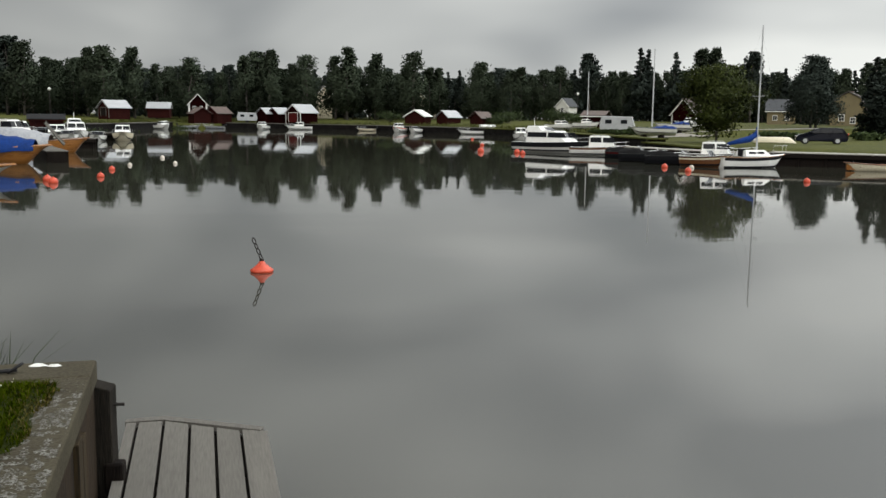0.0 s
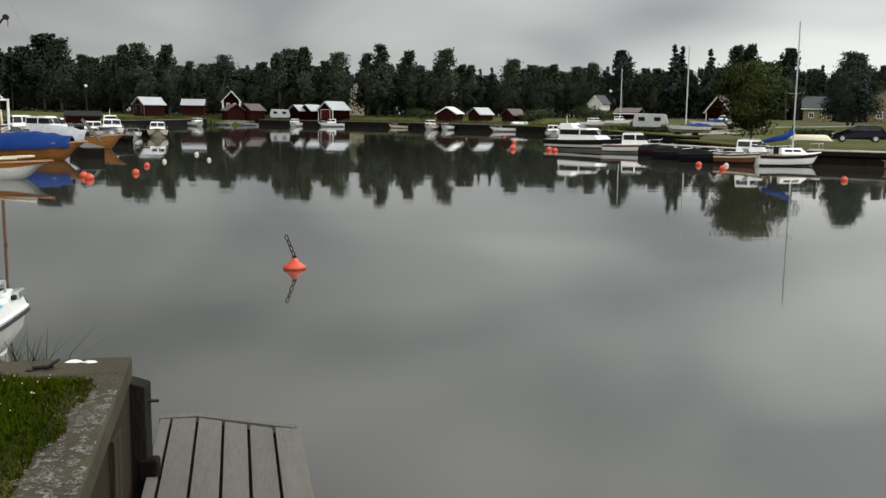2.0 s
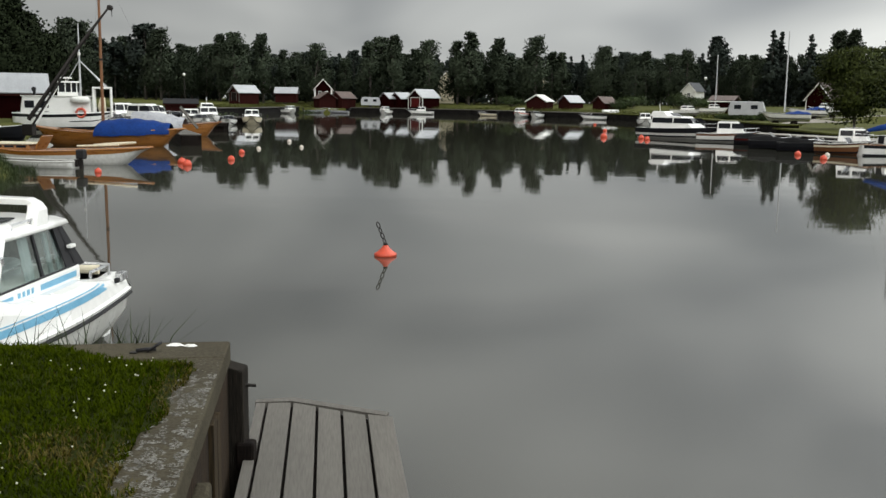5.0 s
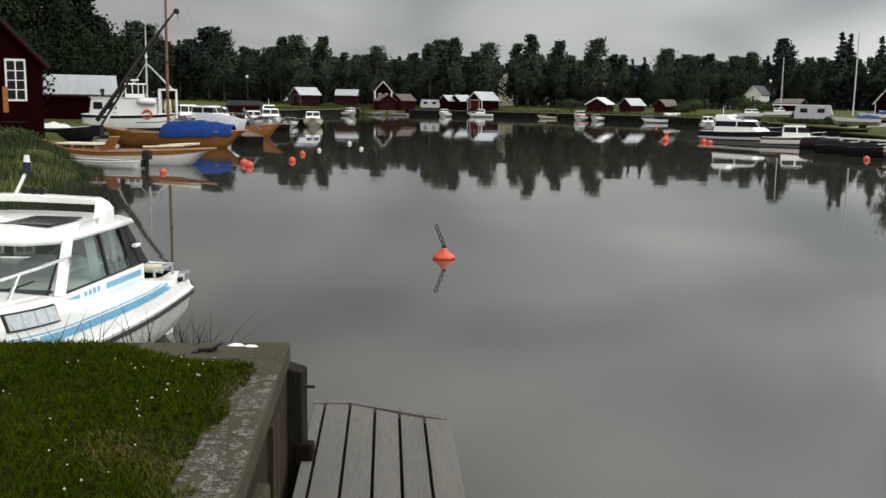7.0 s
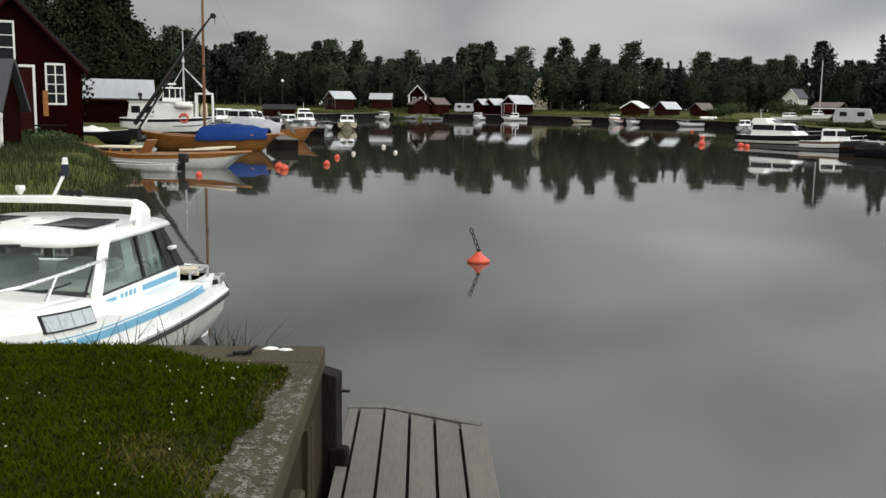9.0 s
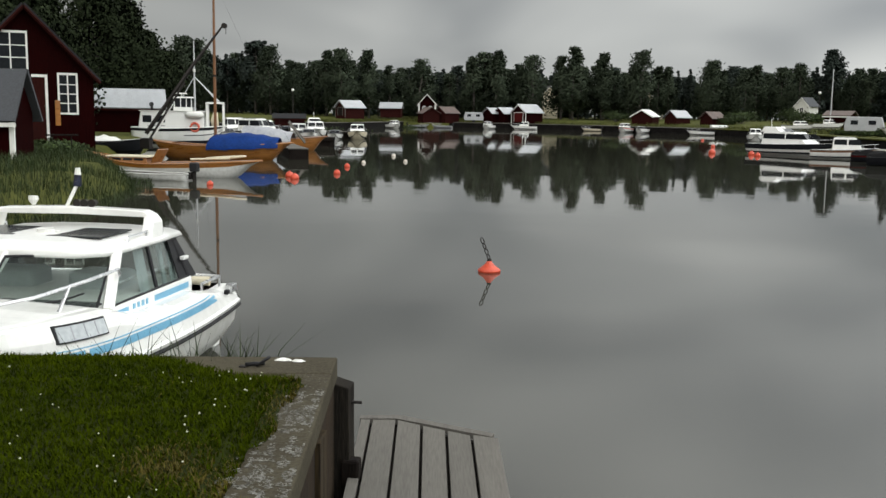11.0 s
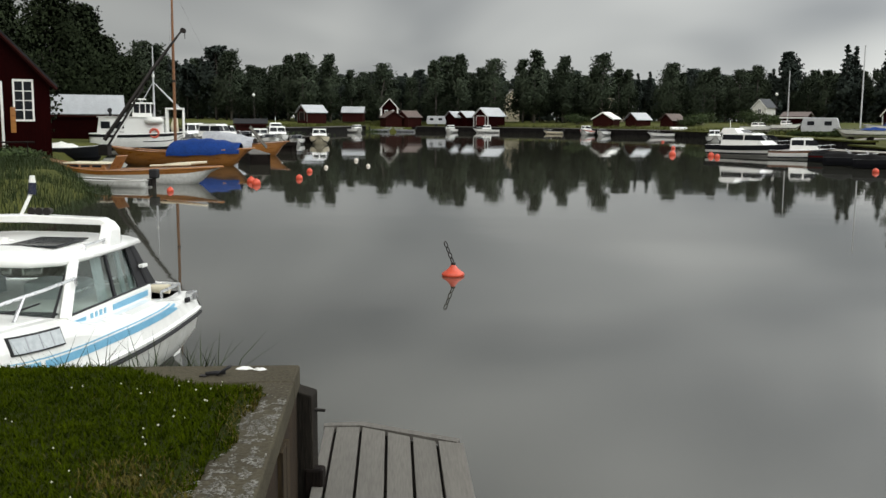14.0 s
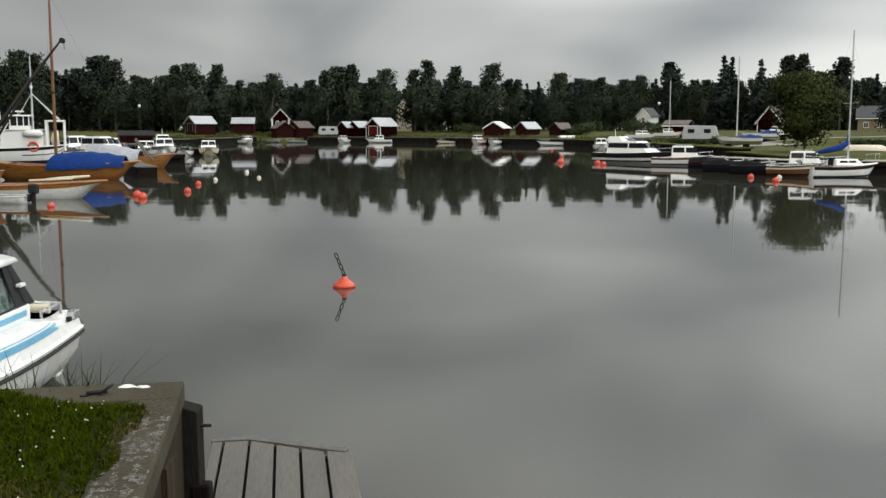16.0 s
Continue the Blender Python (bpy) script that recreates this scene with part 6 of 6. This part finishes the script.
    # lettering along the cabin side: plain bars
    lx = -0.12
    for w in (0.05, 0.045, 0.05, 0.04):
        bm = boxed(lx - w, 1.159, 0.985, lx, 1.167, 1.055)
        part("lettering_bar", bm, BLUE_STRIPE, b)
        lx -= w + 0.05
    return b


cabin_cruiser(-5.65, 8.88, -90)

# ---------------------------------------------------------------- orange mooring buoy with its iron bar
buoy = thing("mooring_buoy", -1.72, 18.2, 0, 20, "orange-red mooring buoy with a leaning iron chain bar", "buoy")
part("float", lathe([(0.0, -0.22), (0.12, -0.18), (0.20, -0.02), (0.222, 0.02), (0.218, 0.045), (0.16, 0.085), (0.095, 0.14), (0.055, 0.19), (0.045, 0.21), (0.0, 0.215)], 24), FLOAT_RED, buoy, smooth=True)
part("collar", lathe([(0.045, 0.21), (0.045, 0.25), (0.0, 0.26)], 14), IRON, buoy)
for k in range(4):
    c = Vector((-0.02 - 0.042 * k, 0.0, 0.29 + 0.105 * k))
    a = 0 if k % 2 else 0.5
    ax = Vector((-0.37, 0, 0.93))
    sd = Vector((math.cos(a), math.sin(a), 0.35 * math.cos(a)))
    pts = [c + ax * 0.066 * math.cos(t) + sd * 0.027 * math.sin(t) for t in np.linspace(0, 6.283, 15)]
    part("chain_link", tubed(pts, 0.011, 6), IRON, buoy, smooth=True)


def float_ball(x, y, r, material, label):
    b = thing("mooring_float", x, y, 0, 0, label, "buoy", "mooring floats")
    prof = [(r * math.sin(t), -r * math.cos(t) + r * 0.25) for t in np.linspace(0.05, 3.0, 11)]
    part("ball", lathe(prof + [(r * 0.16, r * 1.3), (r * 0.12, r * 1.42), (0.0, r * 1.43)], 16), material, b, smooth=True)
    part("eye", tubed([(r * 0.1 * math.cos(t), 0, r * 1.45 + r * 0.14 * math.sin(t)) for t in np.linspace(0, 6.283, 11)], r * 0.05, 5), IRON, b)
    return b


RED_L, WHITE_L = "round orange-red mooring float on the water", "small dirty white mooring float on the water"
for x, y, r, m in ((-15.02, 37.30, 0.14, FLOAT_RED),
                   (-13.54, 43.40, 0.20, FLOAT_RED),
                   (-12.87, 42.00, 0.20, FLOAT_RED),
                   (-11.98, 46.23, 0.17, FLOAT_RED),
                   (-12.95, 52.27, 0.16, FLOAT_RED),
                   (-13.05, 56.82, 0.13, FLOAT_WHITE),
                   (-13.14, 66.75, 0.15, FLOAT_WHITE),
                   (-10.90, 59.21, 0.13, FLOAT_WHITE),
                   (11.33, 85.47, 0.30, FLOAT_RED),
                   (14.03, 105.20, 0.22, FLOAT_RED),
                   (14.31, 83.54, 0.27, FLOAT_RED),
                   (14.37, 80.96, 0.24, FLOAT_RED),
                   (19.93, 59.77, 0.20, FLOAT_RED),
                   (19.91, 55.28, 0.20, FLOAT_RED),
                   (21.58, 59.35, 0.16, FLOAT_WHITE),
                   (22.86, 46.14, 0.17, FLOAT_RED),
                   (16.68, 135.89, 0.20, FLOAT_RED)):
    float_ball(x, y, r, m, RED_L if m is FLOAT_RED else WHITE_L)

# ---------------------------------------------------------------- wooden boats and ship by the jetty
white_boat = wooden_boat(-18.8, 42.2, -5, 9.0, 2.1, 0.54, "white-hulled wooden boat with varnished orange topsides", GELCOAT_OLD, VARNISH, sheer=0.45, stern_lift=0.9, house_at=(-3.0, -0.9, 0.26))
part("leaning_board", slab([(-0.78, -0.5, 0.60), (-0.78, 0.45, 0.60), (-0.42, 0.45, 1.2), (-0.42, -0.5, 1.2)], 0.05), VARNISH, white_boat, "varnished board leaning at the cabin end")
part("spar", tubed([(1.2, -0.5, 0.80), (3.1, -0.42, 0.88)], 0.05, 8), CREAM, white_boat, "cream-painted spar")
bm = tubed([(1.7, 0.05, 0.84), (2.3, 0.0, 0.87), (3.0, -0.04, 0.92), (3.7, 0.0, 0.98)], [0.05, 0.08, 0.08, 0.05], 10)
part("canvas_roll", bm, CREAM, white_boat, "rolled cream canvas", True)
wooden_boat(-22.3, 57.6, 2, 9.2, 2.6, 0.85, "varnished orange wooden boat with a blue tarpaulin and tall mast", VARNISH, VARNISH, mast=(-0.45, 12.2, 0.10), tarp=(-0.6, 3.7, 0.75, BLUE_TARP), sheer=0.3, stern_lift=0.35)
wooden_boat(-23.8, 74.5, 6, 7.4, 2.3, 0.8, "dark orange varnished wooden boat partly under grey canvas", VARNISH, VARNISH_DARK, tarp=(-3.2, 0.9, 1.0, GREY_TARP), sheer=0.4)
rowboat(-19.0, 39.6, 172, 4.6, 1.3, 0.27, "low pale dinghy with a dark outboard among the reeds", GELCOAT_OLD, PLANK, GELCOAT_OLD, motor=True)
plank = thing("gangplank", -19.69, 66.26, 0.25, 0, "pale gangplank leaning over the wooden boats", "gangplank")
part("board", tubed([(0.2, 0, 0.6), (-1.1, 0.3, 2.05)], 0.09, 4), PLANK, plank)
part("foot_rail", tubed([(0.2, 0.16, 0.72), (-1.1, 0.46, 2.17)], 0.03, 5), PLANK, plank)


def fishing_ship(x, y, yaw):
    b = thing("fishing_ship", x, y, 0, yaw, "white fishing ship with a wheelhouse, black stripe and orange lifebuoy", "ship")
    ln = hull_lines(7.9, 3.2, 1.5, 0.6, 0.16, 0.8, 0.05, 3.2, 0.05, 22)
    n = len(ln)
    part("hull", hull_bm(ln), GELCOAT, b, smooth=True)
    part("stripe", stripe_bm(ln, 0.76, 0.97, 0.02), DARK_HULL, b, "black stripe along the bulwark")
    part("lower_stripe", stripe_bm(ln, 0.42, 0.47, 0.02, 12), DARK_HULL, b, "short black stripe at the bow")
    part("boot_stripe", stripe_bm(ln, -0.1, 0.12, 0.012), DARK_HULL, b)
    part("rub_rail", gunwale_bm(ln, 0.05), GELCOAT, b)
    part("deck", deck_bm(ln, 0, n, 0.05, 0.25, 0.05), PLANK, b)
    low = part("deckhouse", cabin_bm(-3.4, 2.05, 2.7, 1.3, 2.95, 0.1, 0.25, 0.97, 0.06), GELCOAT, b)
    for wx in (-3.0, -1.9):
        part("side_window", boxed(wx, -1.36, 2.0, wx + 0.72, -1.30, 2.58, 0.02), GLASS_DARK, low)
    part("grab_rail", tubed([(-2.6, -1.4, 1.72), (-1.2, -1.4, 1.72)], 0.025, 6), IRON, low)
    part("roof_edge", boxed(-3.3, -1.4, 2.93, 2.05, 1.4, 3.0, 0.02), GELCOAT_OLD, low)
    wh = part("wheelhouse", cabin_bm(-0.5, 1.05, 1.7, 2.98, 4.05, 0.12, 0.05, 0.94, 0.05), DARK_HULL, b, "dark-windowed wheelhouse")
    for px in (-0.48, 0.05, 0.52, 0.93):
        part("pillar", boxed(px, -0.87, 2.98, px + 0.08, -0.79, 4.05), GELCOAT, wh)
    part("sill", boxed(-0.52, -0.89, 2.98, 1.05, 0.89, 3.3, 0.03), GELCOAT, wh)
    part("wheelhouse_roof", cabin_bm(-0.75, 1.2, 2.0, 4.05, 4.18, 0.05, 0.05, 0.96, 0.03), GELCOAT, b)
    part("radar", boxed(-0.35, -0.5, 4.4, 0.55, 0.5, 4.52, 0.03), WHITE_PAINT, b)
    part("radar_post", tubed([(0.1, 0, 4.15), (0.1, 0, 4.42)], 0.05, 8), WHITE_PAINT, b)
    raft = tubed([(0.55, -1.3, 2.62), (0.75, -1.45, 2.66), (1.75, -1.45, 2.66), (1.95, -1.3, 2.62)], [0.16, 0.28, 0.28, 0.16], 12)
    part("life_raft", raft, WHITE_PAINT, b, "white life raft canister", True)
    part("vent_cowl", tubed([(-2.3, -0.6, 2.95), (-2.3, -0.6, 3.45), (-2.3, -0.85, 3.5)], [0.11, 0.13, 0.2], 10), BLACK, b, "black ventilator cowl")
    for gx in (2.25, 3.6):
        for sgn in (-1, 1):
            part("gantry_post", tubed([(gx, sgn * 0.75, 1.3), (gx, sgn * 0.7, 3.75 if gx < 3 else 3.6)], 0.12 if gx < 3 else 0.08, 8), GELCOAT, b)
    part("gantry_beam", boxed(2.2, -0.85, 3.6, 3.7, 0.85, 3.76, 0.03), GELCOAT, b)
    part("net_bundle", tubed([(2.95, -0.5, 1.4), (2.85, -0.5, 2.2), (2.95, -0.45, 2.9)], [0.30, 0.34, 0.2], 10), CREAM, b, "tan bundled net", True)
    part("mast", tubed([(1.2, 0, 3.0), (1.22, 0, 8.9)], [0.10, 0.045], 8), ALU, b, "grey signal mast")
    part("mast_yard", tubed([(1.22, -0.7, 6.9), (1.22, 0.7, 6.9)], 0.03, 6), ALU, b)
    part("mast_lamp", tubed([(1.22, -0.1, 6.3), (1.22, -0.1, 6.55)], 0.11, 8), WHITE_PAINT, b)
    for dx, sgn in ((-1.4, 1), (2.1, 1), (2.3, -1)):
        part("stay", tubed([(1.21, 0, 5.9), (1.2 + dx, sgn * 0.6, 3.6)], 0.04, 6), ALU, b)
    bm = bmesh.new()
    tube(bm, [(1.25 + 0.34 * math.cos(t), -1.5, 1.62 + 0.34 * math.sin(t)) for t in np.linspace(0, 6.283, 21)], 0.10, 8, False)
    part("lifebuoy", bm, LIFEBUOY, b, "orange ring lifebuoy", True)
    return b


fishing_ship(-34.1, 78.5, 19)
crane = thing("harbour_crane", -25.81, 54.31, 1.2, 0, "dark steel harbour crane with a long leaning boom", "crane")
cx, cy = -25.81, 54.31
tx, ty = -21.55, 56.13
ex, ey = tx - cx, ty - cy
part("boom", tubed([(0, 0, 0.4), (ex * 0.62, ey * 0.62, 4.6), (ex, ey, 6.95)], [0.14, 0.12, 0.06], 6), IRON, crane)
part("boom_stay", tubed([(0.5, -0.1, 0.2), (ex * 0.34, ey * 0.34, 2.2)], 0.06, 6), WHITE_PAINT, crane, "pale hydraulic strut")
part("hydraulic_ram", tubed([(0.25, -0.2, 0.0), (ex * 0.5, ey * 0.5, 3.5)], 0.07, 6), IRON, crane)
part("sheave", tubed([(ex + 0.05, ey - 0.1, 6.9), (ex + 0.05, ey + 0.1, 6.9)], 0.16, 12), IRON, crane)
part("hook_line", tubed([(ex + 0.15, ey, 6.9), (ex + 0.15, ey, 6.4)], 0.02, 5), IRON, crane)
part("base", boxed(-0.28, -0.28, -0.5, 0.32, 0.28, 0.15, 0.04), IRON, crane)

# small craft on the western side
motorboat(-36.88, 98.44, -60, 7.0, 2.6, 1.05, "white motorboat with a small cabin", cabin=(-1.0, 2.0, 1.25))
motorboat(-33.28, 94.43, -20, 7.0, 2.6, 1.05, "white cabin motorboat lying side-on", cabin=(-1.2, 1.8, 1.2), stripe=CREAM)
motorboat(-29.14, 87.39, -15, 5.0, 1.9, 0.7, "open white motorboat under a grey cover", motor=True, cover=GREY_TARP)
motorboat(-31.13, 103.54, -75, 6.2, 2.4, 0.85, "white motorboat with dark cockpit cover", cabin=(-0.3, 1.8, 0.9), cover=CLOTH)
motorboat(-30.54, 107.88, -70, 7.5, 2.7, 0.95, "tall white motor cruiser with a flybridge", cabin=(-1.6, 1.8, 1.0), fly=True)
motorboat(-28.04, 107.52, -80, 4.6, 1.8, 0.6, "small white open boat with a dark windscreen", motor=False)
motorboat(-25.99, 110.09, -78, 5.6, 2.3, 0.8, "cream cabin boat with a dark canopy", hull=CREAM, cabin=(-1.2, 1.2, 0.9), motor=False)
motorboat(-34.38, 89.77, -30, 5.6, 2.1, 0.9, "white motorboat with a low windscreen", motor=False)
motorboat(-34.25, 100.45, -35, 6.0, 2.3, 0.95, "white motorboat with a long cabin", cabin=(-1.4, 1.4, 1.1), motor=False)
motorboat(-34.96, 110.74, -60, 5.6, 2.2, 0.9, "dark motorboat under a black cover", hull=DARK_HULL, cover=CLOTH, motor=False)
motorboat(-29.06, 99.98, -65, 5.0, 2.0, 0.8, "white open motorboat with a dark canopy", cover=CLOTH, motor=False)
motorboat(-38.61, 196.36, -60, 6.0, 2.2, 0.8, "white motorboat at the far quay", cabin=(-0.6, 1.6, 0.8))
slip_boat = motorboat(-27.98, 55.46, 22, 3.6, 1.7, 0.7, "dark motorboat with a white cover hauled out by the crane", hull=DARK_HULL, cover=WHITE_PAINT, motor=False, rail=False, screen=False)
slip_boat.location.z = gz(-27.98, 55.46) + 0.15
motorboat(-36.40, 215.06, 10, 5.0, 1.9, 0.6, "grey open boat at the far quay", hull=GREY_TARP)
# craft along the far and eastern shore
motorboat(-31.05, 213.87, 170, 5.0, 1.9, 0.55, "grey open boat at the far quay", hull=GREY_TARP)
motorboat(-20.00, 209.15, -100, 5.5, 2.2, 0.8, "white motorboat below the red boathouses", cabin=(-0.5, 1.4, 0.8))
motorboat(-12.51, 211.74, 178, 6.0, 2.2, 0.75, "white motorboat with a raised cabin", cabin=(-1.2, 1.0, 0.9), motor=False)
motorboat(2.19, 202.80, 170, 4.2, 1.6, 0.55, "small pale yellow open boat", hull=CREAM)
motorboat(8.76, 192.62, -110, 6.0, 2.3, 0.9, "white motorboat at the far quay", cabin=(-0.5, 1.6, 0.9), stripe=FLOAT_RED)
motorboat(11.63, 187.46, -110, 5.2, 2.0, 0.8, "white open motorboat with a windscreen", motor=True)
motorboat(21.24, 176.55, 175, 5.0, 2.0, 0.7, "white open motorboat with a red motor", motor=True)
motorboat(23.62, 135.80, -95, 5.5, 2.1, 0.8, "white cabin boat moored bow out", cabin=(-0.8, 1.2, 0.9))
motorboat(18.3, 84.4, -45, 9.0, 2.8, 0.92, "long white motor yacht with a black waistline", cabin=(-3.0, 1.6, 1.0), fly=True, motor=False, stripe=DARK_HULL, band=(0.34, 0.97), sleek=1.5)
motorboat(20.75, 79.6, -18, 5.0, 2.1, 0.68, "white motorboat with a wheelhouse and dark stripe", cabin=(-0.9, 1.4, 0.95), stripe=VARNISH_DARK, motor=False, band=(0.6, 0.85))
motorboat(22.3, 74.0, -22, 4.8, 1.9, 0.55, "dark open boat with a red waistline", stripe=RED_DOOR, hull=DARK_HULL, cover=CLOTH, rail=False, motor=False)
motorboat(21.77, 67.95, -18, 5.0, 1.9, 0.6, "dark open boat under a black cover", hull=DARK_HULL, cover=CLOTH, rail=False, motor=False)
motorboat(22.50, 64.55, -20, 4.6, 1.8, 0.6, "dark boat with a black cover", hull=DARK_HULL, cover=CLOTH, rail=False, motor=False)
motorboat(23.42, 61.55, -40, 3.4, 1.6, 0.65, "varnished brown motorboat with a pale windscreen", hull=VARNISH_DARK, stripe=CREAM, motor=False, rail=False)
motorboat(25.07, 63.60, -28, 5.2, 2.0, 0.75, "white motorboat with an arched canopy frame", cabin=(-1.2, 0.8, 0.8), motor=False)
rowboat(32.6, 57.5, 170, 3.4, 1.4, 0.40, "small cream rowing boat by the wide jetty", CREAM, VARNISH, VARNISH_DARK)
sailboat(26.3, 61.0, 10, "white sailing boat with a blue sail cover and silver mast")

# ---------------------------------------------------------------- ashore on the meadow
def car(x, y, yaw):
    c = thing("car", x, y, gz(x, y), yaw, "dark blue estate car parked on the grass", "car")
    prof = [(-2.15, 0.32), (-2.2, 0.55), (-2.16, 0.92), (-1.95, 1.05), (-1.75, 1.38), (-1.3, 1.46), (0.1, 1.45), (0.55, 1.34), (1.12, 0.98), (1.9, 0.84), (2.12, 0.68), (2.18, 0.42), (2.1, 0.26), (-2.05, 0.24)]
    bm = prism(prof, "y", -0.86, 0.86)
    for v in bm.verts:
        if v.co.z > 0.95:
            v.co.y *= 1 - 0.22 * min(1, (v.co.z - 0.95) / 0.5)
    bmesh.ops.bevel(bm, geom=bm.edges[:], offset=0.05, segments=2, affect="EDGES", profile=0.5)
    part("body", bm, CAR_BLUE, c, smooth=False)
    yy = lambda z: 0.86 * (1 - 0.22 * min(1, max(0, (z - 0.95)) / 0.5)) + 0.006
    for s in (1, -1):
        for q in (((0.95, 1.0), (0.15, 1.0), (0.15, 1.36), (0.50, 1.30)), ((0.08, 1.0), (-0.85, 1.0), (-0.85, 1.37), (0.08, 1.37)), ((-0.92, 1.0), (-1.75, 1.04), (-1.6, 1.33), (-0.92, 1.37))):
            part("side_window", slab([(a, s * yy(z), z) for a, z in q], 0.01 * s), GLASS_DARK, c)
    part("windscreen", slab([(1.10, -0.72, 1.0), (1.10, 0.72, 1.0), (0.60, 0.60, 1.335), (0.60, -0.60, 1.335)], -0.012), GLASS, c)
    part("rear_window", slab([(-1.98, -0.66, 1.06), (-1.98, 0.66, 1.06), (-1.80, 0.58, 1.36), (-1.80, -0.58, 1.36)], 0.012), GLASS_DARK, c)
    for wx in (-1.32, 1.36):
        for s in (1, -1):
            bm = bmesh.new()
            tube(bm, [(wx, s * 0.70, 0.31), (wx, s * 0.885, 0.31)], 0.31, 20)
            w = part("wheel", bm, BLACK, c, "black tyre", False)
            part("rim", tubed([(wx, s * 0.87, 0.31), (wx, s * 0.895, 0.31)], [0.2, 0.18], 14), ALU, w)
    for s in (1, -1):
        part("headlight", boxed(1.98, s * 0.66 - 0.16, 0.62, 2.17, s * 0.66 + 0.16, 0.74, 0.03), STEEL, c)
        part("tail_light", boxed(-2.2, s * 0.72 - 0.1, 0.8, -2.1, s * 0.72 + 0.1, 1.0, 0.02), FLOAT_RED, c)
        part("mirror", boxed(0.78, s * 0.98 - 0.09, 0.98, 0.9, s * 0.98 + 0.09, 1.1, 0.03), CAR_BLUE, c)
    part("number_plate", boxed(2.17, -0.26, 0.42, 2.19, 0.26, 0.53), WHITE_PAINT, c)
    return c


car(41.51, 81.97, 158)


def upturned(x, y, yaw, L, label, m):
    b = thing("upturned_boat", x, y, gz(x, y) + 0.02, yaw, label, "boat", "boats laid up ashore")
    ln = hull_lines(L, 1.4, 0.45, 0.05, 0.2, 0.5, 0.1, 2.0, 0.05)
    bm = hull_bm(ln)
    for v in bm.verts:
        v.co.z = 0.55 - v.co.z
    part("hull", bm, m, b, smooth=True)
    part("gunwale", tubed([(p[-1].x, p[-1].y, 0.55 - p[-1].z) for p in ln], 0.03, 6), VARNISH_DARK, b)
    return b


upturned(39.73, 87.25, -10, 4.0, "cream boat lying keel up on the grass", CREAM)
upturned(45.58, 102.16, -5, 3.4, "grey boat lying keel up in the grass", GREY_TARP)
upturned(47.61, 101.24, 170, 3.2, "grey boat lying keel up in the grass", GELCOAT_OLD)


def laid_up(x, y, yaw, L, H, label, hull, mast=0, cover=None, cab=True):
    """A boat standing on a cradle ashore."""
    z = gz(x, y)
    b = motorboat(x, y, yaw, L, L * 0.33, H, label, hull, cabin=(-L * 0.2, L * 0.2, 0.55) if cab else None, motor=False, cover=cover, rail=False, name="laid_up_boat", screen=False)
    b.matrix_world = pose(x, y, z + 0.55, 0, 0, yaw)
    part("cradle", boxed(-L * 0.25, -0.5, -0.56, -L * 0.15, 0.5, -0.1, 0.02), PLANK_DARK, b)
    part("cradle", boxed(L * 0.12, -0.5, -0.56, L * 0.22, 0.5, -0.1, 0.02), PLANK_DARK, b)
    if mast:
        part("mast", tubed([(0, 0, H + 0.2), (0, 0, mast)], [0.085, 0.065], 8), ALU, b, "tall pale aluminium mast")
    return b


def caravan(x, y, yaw, L, label, z=None):
    c = thing("caravan", x, y, gz(x, y) if z is None else z, yaw, label, "caravan")
    part("body", prism([(-L / 2, 0.5), (L / 2, 0.5), (L / 2 + 0.15, 1.1), (L / 2 - 0.25, 2.35), (-L / 2 + 0.2, 2.4), (-L / 2 - 0.1, 1.2)], "y", -1.05, 1.05, 0.08), CARAVAN, c)
    for s in (1, -1):
        for wx in (-L * 0.25, L * 0.22):
            part("window", boxed(wx - 0.45, s * 1.055 - 0.01, 1.35, wx + 0.45, s * 1.055 + 0.01, 1.9), GLASS_DARK, c)
        part("wheel", tubed([(0, s * 0.85, 0.32), (0, s * 1.04, 0.32)], 0.32, 14), BLACK, c)
    part("drawbar", tubed([(L / 2, 0, 0.5), (L / 2 + 1.0, 0, 0.45)], 0.05, 6), IRON, c)
    return c


house("shed", -44.01, 141.43, 18, 4.6, 3.4, 1.0, 1.6, RED_DARK, ROOF_BLACK, "low dark shed behind the moored motorboats", "shed", ridge="x", corner=0, trim=RED_DARK, z=1.0)
laid_up(32.35, 148.35, -20, 5.4, 0.7, "white motorboat standing on a cradle ashore", GELCOAT)
laid_up(35.72, 145.52, -25, 4.4, 0.7, "white cabin boat on a cradle beside the red shed", GELCOAT, mast=8.5)
laid_up(33.75, 106.64, 175, 5.4, 0.6, "white sailing boat ashore with a tall pale mast and blue cover", GELCOAT_OLD, mast=9.5, cover=BLUE_TARP, cab=False)
laid_up(38.39, 113.54, 170, 4.6, 0.6, "white boat ashore under blue canvas", GELCOAT_OLD, cover=BLUE_TARP, cab=False)
laid_up(41.75, 116.61, 178, 4.2, 0.6, "white cabin boat laid up ashore", GELCOAT)
upturned(26.32, 188.00, 15, 4.0, "white boat lying keel up above the quay", GELCOAT)
caravan(36.93, 132.81, -20, 4.6, "pale grey caravan parked beside a shed")
caravan(-25.1, 225.6, 8, 4.4, "white caravan parked among red boathouses", 1.28)
